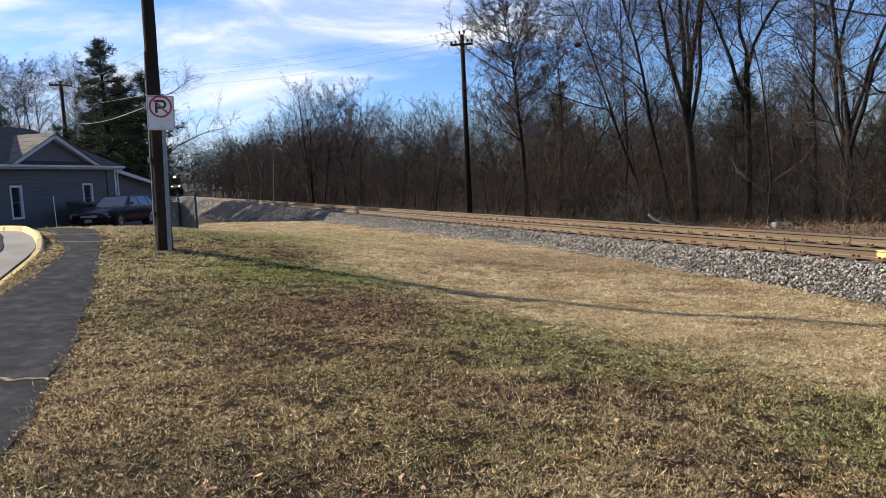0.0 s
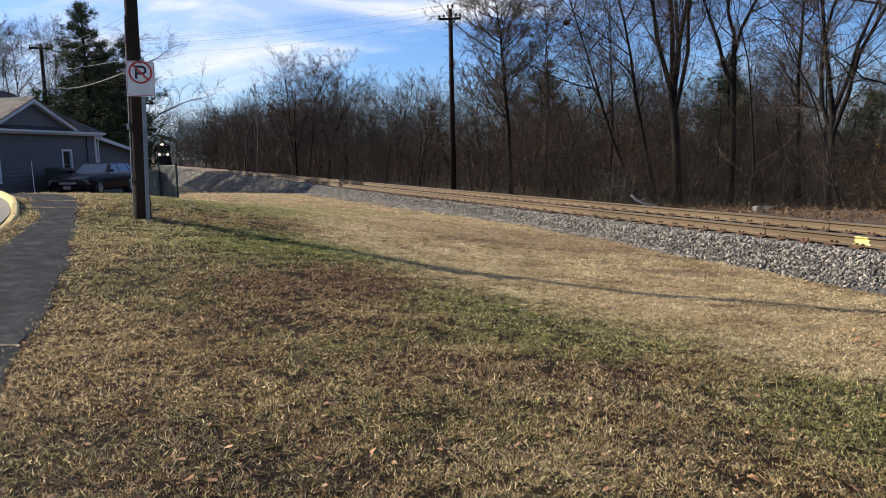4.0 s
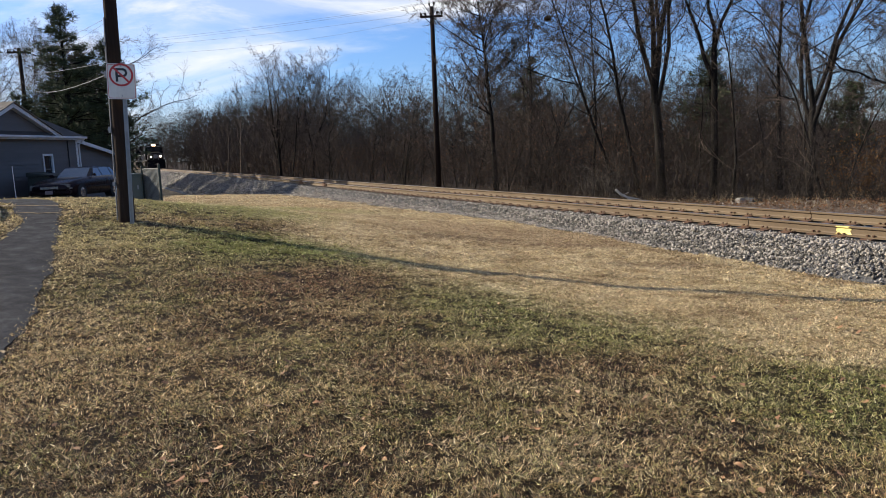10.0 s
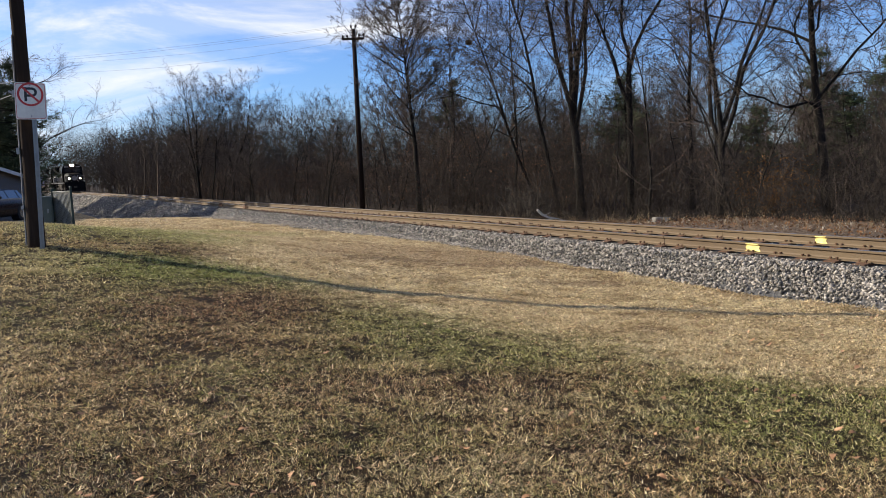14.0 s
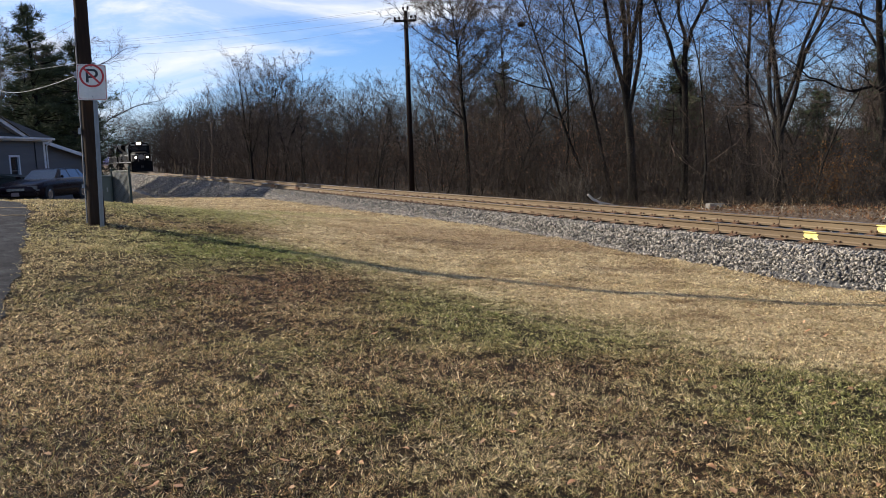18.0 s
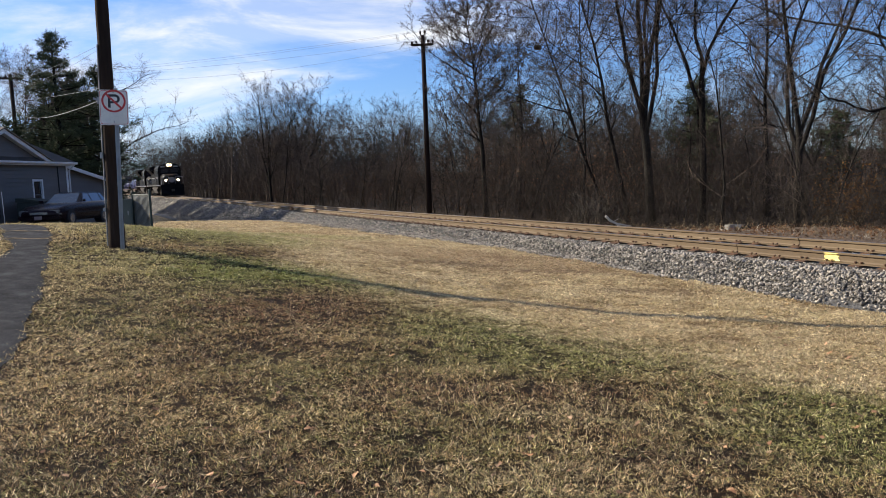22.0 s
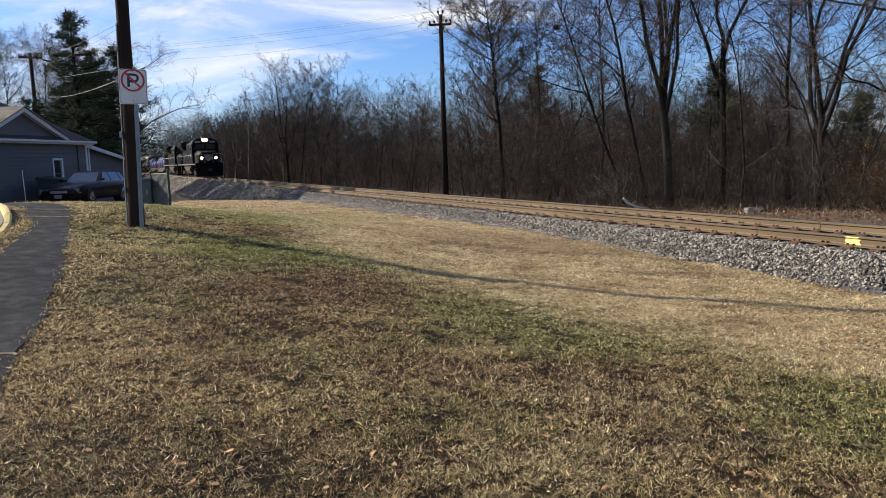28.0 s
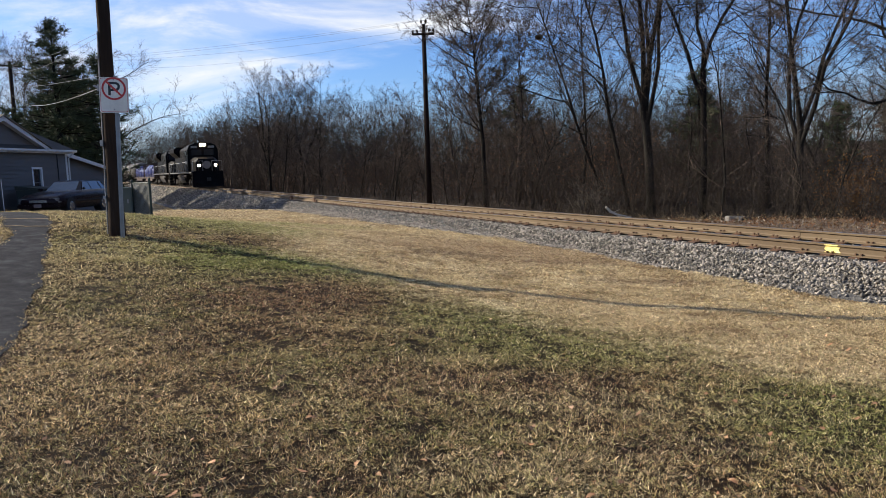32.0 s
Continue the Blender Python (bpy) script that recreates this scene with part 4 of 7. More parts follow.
FARTREE = [level(15, 0.14, 44, 0.36, 2, 0.13, 0.10, 0.36, 0.025), level(7, 0.1, 44, 0.50, 1, 0.1, 0.05, 0.45, 0.024), level(6, 0.08, 46, 0.58, 1, 0.1, 0.0, 0.6, 0.019)]
SAPLING = [level(13, 0.12, 42, 0.30, 2, 0.2, 0.08, 0.2, 0.006), level(7, 0.1, 44, 0.48, 2, 0.2, 0.03, 0.5, 0.0055), level(5, 0.05, 44, 0.55, 1, 0.1, 0.0, 0.6, 0.0045)]

ONE_WIDE = tree_mesh(70, 11.0, 0.23, WIDE, 0.08)
TWO_WIDE = tree_mesh(75, 11.5, 0.14, WIDE, 0.09, 0.05)
ONE_ROUND = tree_mesh(11, 11.4, 0.145, ROUND, 0.035)
ONE_TALL = tree_mesh(5, 14.0, 0.095, TALL, 0.05, 0.05)
TWO_TALL = tree_mesh(23, 13.0, 0.08, TALL, 0.06, 0.06)
ONE_FORK = tree_mesh(31, 14.5, 0.175, FORK, 0.11, forks=5, stump=0.30, spread=0.26)
TWO_FORK = tree_mesh(44, 13.0, 0.125, FORK, 0.14, forks=4, stump=0.24, spread=0.34)
VEE_FORK = tree_mesh(38, 13.5, 0.125, FORK, 0.13, forks=3, stump=0.40, spread=0.30)
MID = [tree_mesh(60 + k, h, r, PLAIN, 0.06, 0.08, sides=(6, 4, 3)) for k, (h, r) in enumerate(((10.5, 0.11), (9.2, 0.09), (11.5, 0.12), (8.6, 0.085), (10.0, 0.10)))]
FAR = [far_shape(90 + k, h, r, FARTREE, 0.06, 0.08, sides=(5, 3)) for k, (h, r) in enumerate(((10.5, 0.13), (9.5, 0.11), (11.5, 0.14)))]
SAP = [tree_mesh(80 + k, h, r, SAPLING, 0.10, 0.16, sides=(5,)) for k, (h, r) in enumerate(((5.2, 0.04), (4.4, 0.035), (6.4, 0.045), (3.6, 0.03)))]

FRONT = [(ONE_ROUND, 3.2, 42.5, 20, 1.0, 0), (TWO_TALL, 7.55, 33.2, 0, 0.95, -15), (TWO_TALL, 6.9, 34.5, 140, 0.85, 0), (ONE_TALL, 8.15, 31.6, 0, 0.95, -12),
         (ONE_FORK, 8.6, 30.1, 75, 1.0, 0), (VEE_FORK, 9.7, 27.6, 30, 1.0, 1), (TWO_FORK, 11.5, 24.3, 0, 1.0, 0),
         (TWO_WIDE, 14.65, 23.3, 15, 1.1, 0), (ONE_TALL, 13.8, 31.5, 310, 1.0, 0), (TWO_FORK, 19.0, 19.0, 90, 1.0, 0), (ONE_TALL, 5.4, 46.0, 60, 0.8, 0)]
for meshes, x, y, turn, size, over in FRONT:
    plant(meshes, x, y, turn, size, "tall leafless tree with dark furrowed bark at the wood's edge", tilt=(0, over))
plant(TWO_FORK, -12.9, 83, 30, 1.02, "broad leafless tree standing above the wood's edge")
plant(ONE_FORK, -16.4, 83.5, 150, 0.86, "broad leafless tree standing above the wood's edge")
plant(TWO_TALL, -14.8, 81.5, 200, 0.95, "slender leafless tree standing above the wood's edge", tilt=(0, -6))


FAR_WOOD = []


def add_far(rng, x, y, size):
    """One more tree of the far wood, which is joined as a whole."""
    v, f = FAR[rng.randrange(3)]
    m = pose(x, y, land_z(x, y), rng.uniform(-4, 4), rng.uniform(-4, 4), rng.uniform(0, 360)) @ Matrix.Scale(size, 4)
    m = np.array(m)
    FAR_WOOD.append((v @ m[:3, :3].T + m[:3, 3], f))


def make_wood():
    rng = random.Random(17)
    for row, (o0, o1, step, h) in enumerate(((7.0, 10, 3.4, 0.52), (11, 17, 4.0, 0.62), (18, 28, 5.4, 0.72), (30, 44, 7.0, 0.84), (46, 64, 9.0, 0.96), (66, 90, 13, 1.05))):
        y = (36.0, 32.0, 28.0, 24.0, 20.0, 18.0)[row]
        while y < (235 if row < 3 else 300):
            o = rng.uniform(o0, o1)
            x, yy = on_track(y, o)
            far = 1 + 0.0075 * min(100, max(0, y - 46))
            size = h * far * rng.uniform(0.8, 1.15)
            if y > 85 or row > 3:
                add_far(rng, x, yy, size)
            else:
                plant(MID[rng.randrange(5)], x, yy, rng.uniform(0, 360), size, "leafless tree in the brown winter wood", "trees of the wood", tilt=(rng.uniform(-4, 4), rng.uniform(-4, 4)))
            y += step * rng.uniform(0.7, 1.3) * (1 + y / 120)
    # the dense wood that closes the view to the right of the telegraph pole
    for k in range(190):
        d, a = 44 + 52 * rng.random() ** 0.9, radians(rng.uniform(5, 42))
        x, y = d * math.sin(a), d * math.cos(a)
        add_far(rng, x, y, (0.47 + 0.0036 * (d - 44)) * rng.uniform(0.8, 1.2))
    for k in range(120):
        d, a = rng.uniform(118, 235), radians(rng.uniform(-26, -7))
        x, y = d * math.sin(a), d * math.cos(a)
        if -9 < float(beside(x, y)) < 8:
            continue
        add_far(rng, x, y, (1.0 + 0.0025 * (d - 118)) * rng.uniform(0.85, 1.15))
    y = 13.0
    while y < 120:
        for _ in range(2):
            x, yy = on_track(y + rng.uniform(-1, 1), rng.uniform(6.3, 13))
            plant(SAP[rng.randrange(4)], x, yy, rng.uniform(0, 360), rng.uniform(0.7, 1.25), "thin leafless sapling among the undergrowth", "saplings by the track", "sapling", (rng.uniform(-10, 10), rng.uniform(-10, 10)))
        y += rng.uniform(1.5, 2.6) * (1 + y / 60)


def brush(name, n, y0, y1, o0, o1, h0, h1, mat, label, category, seed, kids=(7, 5), width=0.006, power=1.6, lean=0.22, gain=0.0, bias=1.0, bend=0.16):
    """A tangle of thin bent stems with side shoots and twigs."""
    rng = np.random.default_rng(seed)
    y = y0 + (y1 - y0) * rng.random(n) ** power
    o = o0 + (o1 - o0) * rng.random(n) ** 1.4
    k = track_slope(y)
    h = np.sqrt(1 + k * k)
    x, yy = track_x(y) + o / h, y - o * k / h
    base = np.stack([x, yy, land(x, yy) - 0.05], -1)
    H = (h0 + (h1 - h0) * rng.random(n) ** bias) * (0.86 + 0.20 * np.sin(x * 0.31 + 2 * np.sin(yy * 0.13)) + 0.13 * np.sin(x * 0.83 + yy * 0.41)) * (1 + np.clip(y - 55, 0, 200) * gain) * (0.66 + 0.34 * smooth(24, 58, y) if bias < 1 else 1)
    way = np.concatenate([rng.normal(0, lean, (n, 2)), np.ones((n, 1))], 1)
    stem = limbs(base, way, H, width * rng.uniform(0.5, 1.2, n), 2, bend, 0.02, rng)
    shoots = sprout(stem, level(kids[0], 0.15, 44, 0.42, 2, 0.2, 0.06, 0.7, width * 0.5), rng)
    lots = [slivers(stem[0], stem[1], rng), slivers(shoots[0], shoots[1], rng)]
    if len(kids) > 1:
        twigs = sprout(shoots, level(kids[1], 0.1, 44, 0.55, 1, 0.1, 0.03, 0.8, width * 0.36), rng)
        lots.append(slivers(twigs[0], twigs[1], rng))
    tagged(array_mesh(name, *merged(lots), mat), label, category, kind="stuff")


def leaf_scatter(name, n, y0, y1, o0, o1, z0, z1, size, mat, label, category, seed, power=1.5, flat=1.0):
    """Small folded leaves held in loose clumps on the undergrowth."""
    rng = np.random.default_rng(seed)
    c = n // 40
    y = y0 + (y1 - y0) * rng.random(c) ** power
    o = o0 + (o1 - o0) * rng.random(c)
    k = track_slope(y)
    h = np.sqrt(1 + k * k)
    x, yy = track_x(y) + o / h, y - o * k / h
    z = land(x, yy) + z0 + (z1 - z0) * rng.random(c) ** 1.5
    at = np.repeat(np.stack([x, yy, z], -1), 40, axis=0) + rng.normal(0, 1, (c * 40, 3)) * np.array([0.55, 0.55, 0.5 * flat])
    m = len(at)
    u = rng.normal(0, 1, (m, 3))
    u /= np.linalg.norm(u, axis=1, keepdims=True)
    t = np.cross(u, rng.normal(0, 1, (m, 3)))
    t /= np.linalg.norm(t, axis=1, keepdims=True)
    nrm = np.cross(u, t)
    s = (size * rng.uniform(0.6, 1.4, m))[:, None]
    v = np.stack([at - u * s, at + t * s * 0.5 + nrm * s * 0.2, at + u * s, at - t * s * 0.5 + nrm * s * 0.2], 1).reshape(-1, 3)
    i = np.arange(m)[:, None] * 4
    f = np.concatenate([i + np.array([[0, 1, 2]]), i + np.array([[0, 2, 3]])])
    tagged(array_mesh(name, v, f, mat), label, category, kind="stuff")


make_wood()
brush("undergrowth", 2500, 11, 150, 6.0, 17, 0.7, 3.4, M_BRUSH, "tangled leafless brown undergrowth at the wood's edge", "undergrowth", 21, (8, 6), 0.0075, lean=0.35, bend=0.3)
brush("near_thicket", 1150, 13, 42, 6.4, 22, 1.6, 5.2, M_THICKET, "dense fine brush between the trees", "undergrowth", 39, (11, 8), 0.007, 1.0, 0.25, bend=0.35)
brush("thicket", 2300, 30, 170, 10, 46, 2.6, 6.8, M_THICKET, "dense leafless thicket inside the wood", "undergrowth", 22, (10, 8), 0.015, 1.2, 0.20, 0.008, 0.55)
brush("far_thicket", 1100, 85, 330, 8, 60, 3.0, 7.4, M_THICKET, "leafless treetops of the far wood", "undergrowth", 25, (11, 9), 0.034, 1.0, 0.12, 0.0095, 0.55)
brush("house_side_thicket", 1100, 112, 340, -60, -9, 4.0, 8.5, M_THICKET, "leafless thicket beside the far railway", "undergrowth", 26, (8, 6), 0.05, 0.8, 0.12, 0.005)
brush("garden_thicket", 800, 58, 112, -52, -15, 2.5, 7.5, M_THICKET, "leafless thicket behind the houses", "undergrowth", 28, (8, 6), 0.03, 1.0, 0.15)
brush("edge_scrub", 800, 7, 34, 4.9, 7.2, 0.25, 1.1, M_BRUSH, "low brown scrub and dead weeds at the edge of the wood", "undergrowth", 36, (7, 5), 0.006, lean=0.6, bend=0.3)
brush("verge_grass", 3600, 8, 60, 3.2, 8.0, 0.06, 0.50, M_DRYGRASS, "straw-coloured dry grass and stalks beyond the track", "dry grass", 23, (5,), 0.004, lean=0.8)
brush("verge_twigs", 2200, 8, 34, 3.2, 7.4, 0.05, 0.26, M_BLEACH, "pale dead twigs strewn beyond the track", "twigs", 27, (5,), 0.008, lean=2.2)
brush("pale_stems", 90, 27.5, 30, 6.2, 7.2, 0.6, 2.1, M_PALESTEM, "clump of pale grey leafless stems by the track", "undergrowth", 31, (6, 3), 0.010, lean=0.25)
brush("dry_tussock", 90, 20.8, 23.0, 10.4, 12.4, 0.4, 1.0, M_DRYGRASS, "pale tussock of tall dry grass at the wood's edge", "dry grass", 37, (5,), 0.008, 1.0, 0.4)
leaf_scatter("verge_litter", 12000, 7, 32, 2.4, 7.0, 0.02, 0.05, 0.028, M_DEADLEAF, "fallen brown leaves beyond the track", "leaves", 38, flat=0.04)
leaf_scatter("rusty_shrub", 3000, 21.2, 22.6, 11.6, 13.0, 0.2, 1.3, 0.045, M_RUST, "rust-orange winter shrub beyond the track", "shrub", 33)
leaf_scatter("clinging_leaves", 26000, 28, 130, 7, 16, 0.6, 3.6, 0.042, M_DEADLEAF, "withered red-brown leaves still clinging to the undergrowth", "leaves", 24)


def pine(name, x, y, height, spread, seed, label, clear=0.1, per=15):
    """A soft-needled pine: uneven tiers of limbs that carry loose plumes of needles."""
    rng = random.Random(seed)
    t = thing(name, pose(x, y, land_z(x, y)), label, "tree", "evergreen trees")
    wood = Geo()
    wood.tube([(0, 0, -0.2), (0.05, 0, height * 0.5), (0, 0.05, height * 0.97)], [height * 0.021, height * 0.014, 0.03], 8, cap=False)
    nrng = np.random.default_rng(seed)
    clumps = []
    whorls = int(height * 2.8)
    for w in range(whorls):
        f = clear + (1 - clear) * (w + rng.random()) / whorls
        full = spread * (0.12 + 0.88 * min(1.0, 2.6 * (1 - f))) * rng.uniform(0.62, 1.05)
        for k in range(rng.randint(4, 6)):
            a = rng.uniform(0, 6.283)
            reach = full * rng.uniform(0.55, 1.1)
            p = Vector((0, 0, f * height))
            q = p + Vector((math.cos(a) * reach, math.sin(a) * reach, reach * rng.uniform(-0.05, 0.30)))
            wood.tube([p, p.lerp(q, 0.5) + Vector((0, 0, -0.06)), q], [0.05 * (1.2 - f), 0.03, 0.01], 3, cap=False)
            for c in range(int(2 + reach * 3.4)):
                g = rng.random() ** 0.6
                clumps.append((*(p.lerp(q, g) + Vector((rng.gauss(0, 0.17), rng.gauss(0, 0.17), rng.gauss(0, 0.10)))), 0.20 + 0.20 * rng.random()))
    c = np.array(clumps)
    at = np.repeat(c[:, :3], per, axis=0) + nrng.normal(0, 0.07, (len(c) * per, 3))
    s = np.repeat(c[:, 3], per)
    out = at * np.array([1, 1, 0])
    d = unit(nrng.normal(0, 1, (len(at), 3)) * np.array([1, 1, 0.6]) + unit(out) * 0.5 + np.array([0, 0, 0.35]))
    side = unit(np.cross(d, nrng.normal(0, 1, (len(at), 3)))) * (s * 1.35 / per)[:, None]
    tip = at + d * (s * nrng.uniform(0.7, 1.3, len(at)))[:, None]
    v = np.stack([at - side, at + side, tip], 1).reshape(-1, 3)
    part("trunk", wood, M_BARK, t, smooth=True)
    crown = array_mesh("crown", v, np.arange(len(v)).reshape(-1, 3), M_NEEDLE)
    crown.parent = t
    return t


# ---- poles, wires and the sign ----
def sag(a, b, drop, n=10):
    a, b = Vector(a), Vector(b)
    return [a.lerp(b, k / n) + Vector((0, 0, -4 * drop * (k / n) * (1 - k / n))) for k in range(n + 1)]


def leaning_pole():
    x, y = -4.735, 12.0
    z = land_z(x, y)
    p = thing("utility_pole", pose(x, y, z), "weathered brown wooden utility pole on the lawn", "utility pole")
    g = Geo()
    n = 16
    pts = [(0.014 * (-0.4 + 10.2 * k / n), 0.005 * (-0.4 + 10.2 * k / n), -0.4 + 10.2 * k / n) for k in range(n + 1)]
    g.tube(pts, [0.078 + 0.042 * math.exp(-max(0, -0.4 + 10.2 * k / n) / 3.2) + 0.003 * math.sin(k * 2.3) for k in range(n + 1)], 18)
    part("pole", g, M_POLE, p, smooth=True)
    g = Geo()
    pts = [(-0.128 + 0.088 * (k / 12) + 0.003 * math.sin(k * 1.7), -0.045, 0.02 + 3.0 * k / 12) for k in range(13)]
    g.tube(pts, 0.011, 6)
    part("riser_cable", g, M_PALEWIRE, p, "pale cable stapled up the pole")
    for zz, h in ((0.55, 0.05), (1.34, 0.09), (2.15, 0.05), (2.62, 0.04)):
        part("cable_clip", Geo().box(-0.15 + 0.023 * zz, -0.108 + 0.023 * zz, -0.082, -0.042, zz, zz + h), M_GALV, p, "bright metal clip")
    part("cable_bracket", Geo().box(-0.10, -0.02, -0.07, 0.02, 2.18, 2.25).tube([(-0.10, -0.03, 2.2), (-0.17, -0.01, 2.24)], 0.015, 6), M_GALV, p, "small cable bracket")
    return p


def far_pole():
    x, y = -27.2, 53.5
    z = land_z(x, y)
    p = thing("utility_pole", pose(x, y, z, 0, 0, 25), "grey wooden utility pole with a crossarm behind the house", "utility pole")
    h = 9.6 - z
    part("pole", Geo().tube([(0, 0, -0.4), (0.03, 0, h * 0.5), (0, 0, h)], [0.17, 0.14, 0.11], 10), M_POLE, p, smooth=True)
    part("crossarm", Geo().box(-0.72, 0.72, -0.06, 0.06, h - 0.32, h - 0.20), M_POLE, p)
    for k in (-0.66, -0.3, 0.3, 0.66):
        part("insulator", Geo().tube([(k, 0, h - 0.2), (k, 0, h - 0.12), (k, 0, h - 0.06)], [0.02, 0.05, 0.035], 8), M_DARKPOLE, p)


def telegraph_pole():
    x, y = 0.10, 41.98
    z = land_z(x, y) - 0.15
    lean = 0.09
    p = thing("telegraph_pole", pose(x, y, z, 0, 0, -22), "dark creosoted telegraph pole with a short crossarm and insulators", "telegraph pole")
    h = 9.0 - z
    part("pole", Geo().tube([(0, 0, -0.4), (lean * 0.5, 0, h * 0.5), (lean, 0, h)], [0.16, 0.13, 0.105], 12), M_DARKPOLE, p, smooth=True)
    arm = h - 0.52
    part("crossarm", Geo().box(lean - 0.62, lean + 0.62, -0.16, -0.06, arm - 0.055, arm + 0.055, Matrix.Translation((lean, 0, arm)) @ Matrix.Rotation(0.06, 4, "Y") @ Matrix.Translation((-lean, 0, -arm))), M_DARKPOLE, p, bevel=0.01)
    part("brace", Geo().tube([(lean - 0.4, -0.11, arm), (lean, -0.11, arm - 0.42)], 0.014, 5).tube([(lean + 0.4, -0.11, arm), (lean, -0.11, arm - 0.42)], 0.014, 5), M_DARKPOLE, p)
    glass = M_DARKPOLE
    for k in (-0.58, -0.33, 0.33, 0.58):
        g = Geo().tube([(lean + k, -0.11, arm), (lean + k, -0.11, arm + 0.10), (lean + k, -0.11, arm + 0.12), (lean + k, -0.11, arm + 0.2), (lean + k, -0.11, arm + 0.24)], [0.02, 0.02, 0.065, 0.055, 0.02], 8)
        part("insulator", g, glass, p, "dark glass insulator")
    for k in (-0.13, 0.13):
        g = Geo().tube([(lean + k * 0.4, 0, h - 0.05), (lean + k, 0, h + 0.04), (lean + k, 0, h + 0.10), (lean + k, 0, h + 0.18), (lean + k, 0, h + 0.23)], [0.015, 0.02, 0.06, 0.05, 0.02], 8)
        part("insulator", g, glass, p, "dark glass insulator")
    part("guy_wire", Geo().tube([(lean + 0.1, 0, arm - 0.1), (lean + 0.34, 0.2, arm - 0.8)], 0.006, 4), M_WIRE, p)


def wires():
    a, b = (0.1, 41.95), (-27.2, 53.5)
    for k, (da, za, db, zb, drop) in enumerate(((-0.13, 9.2, -0.3, 9.5, 0.30), (0.13, 9.2, 0.3, 9.5, 0.38), (-0.55, 8.66, -0.66, 9.5, 0.45), (0.55, 8.6, 0.66, 9.45, 0.9))):
        g = Geo().tube(sag((a[0] + da, a[1] + 0.3 * da, za), (b[0] + db, b[1] + 0.3 * db, zb), drop, 14), 0.0042, 4)
        tagged(part("telegraph_wire", g, M_WIRE), "thin dark overhead wire between the poles", "wire", "overhead wires")
    for za, xb, yb, zb, drop, r in ((2.93, -27.2, 53.5, 7.4, 0.45, 0.006), (3.72, -27.2, 53.5, 9.4, 0.2, 0.003), (3.66, -27.2, 53.5, 9.3, 0.4, 0.003), (3.1, -27.2, 53.5, 8.0, 0.1, 0.003)):
        g = Geo().tube(sag((-4.80, 12.02, za), (xb, yb, zb), drop, 14), r, 4)
        tagged(part("service_wire", g, M_PALEWIRE), "pale service wire running from the pole to the houses", "wire", "overhead wires")


M_SIGNWHITE = surface("sign_white", [(0.3, (0.60, 0.575, 0.505)), (0.65, (0.78, 0.745, 0.66))], 4, 30, 0.5, 0, 0.03, 0.001)
M_SIGNRED = plain("sign_red", (0.50, 0.035, 0.03), 0.45)
M_SIGNBLACK = plain("sign_black", (0.02, 0.02, 0.02), 0.45)


def ring(g, cx, cz, r0, r1, y, a0=0.0, a1=360.0, n=40, depth=0.002):
    for k in range(n):
        w0, w1 = radians(a0 + (a1 - a0) * k / n), radians(a0 + (a1 - a0) * (k + 1) / n)
        vs = []
        for w in (w0, w1):
            for r in (r0, r1):
                vs += [(cx + r * math.cos(w), y, cz + r * math.sin(w)), (cx + r * math.cos(w), y + depth, cz + r * math.sin(w))]
        g.add(vs, [(0, 2, 6, 4), (2, 3, 7, 6), (0, 4, 5, 1)])


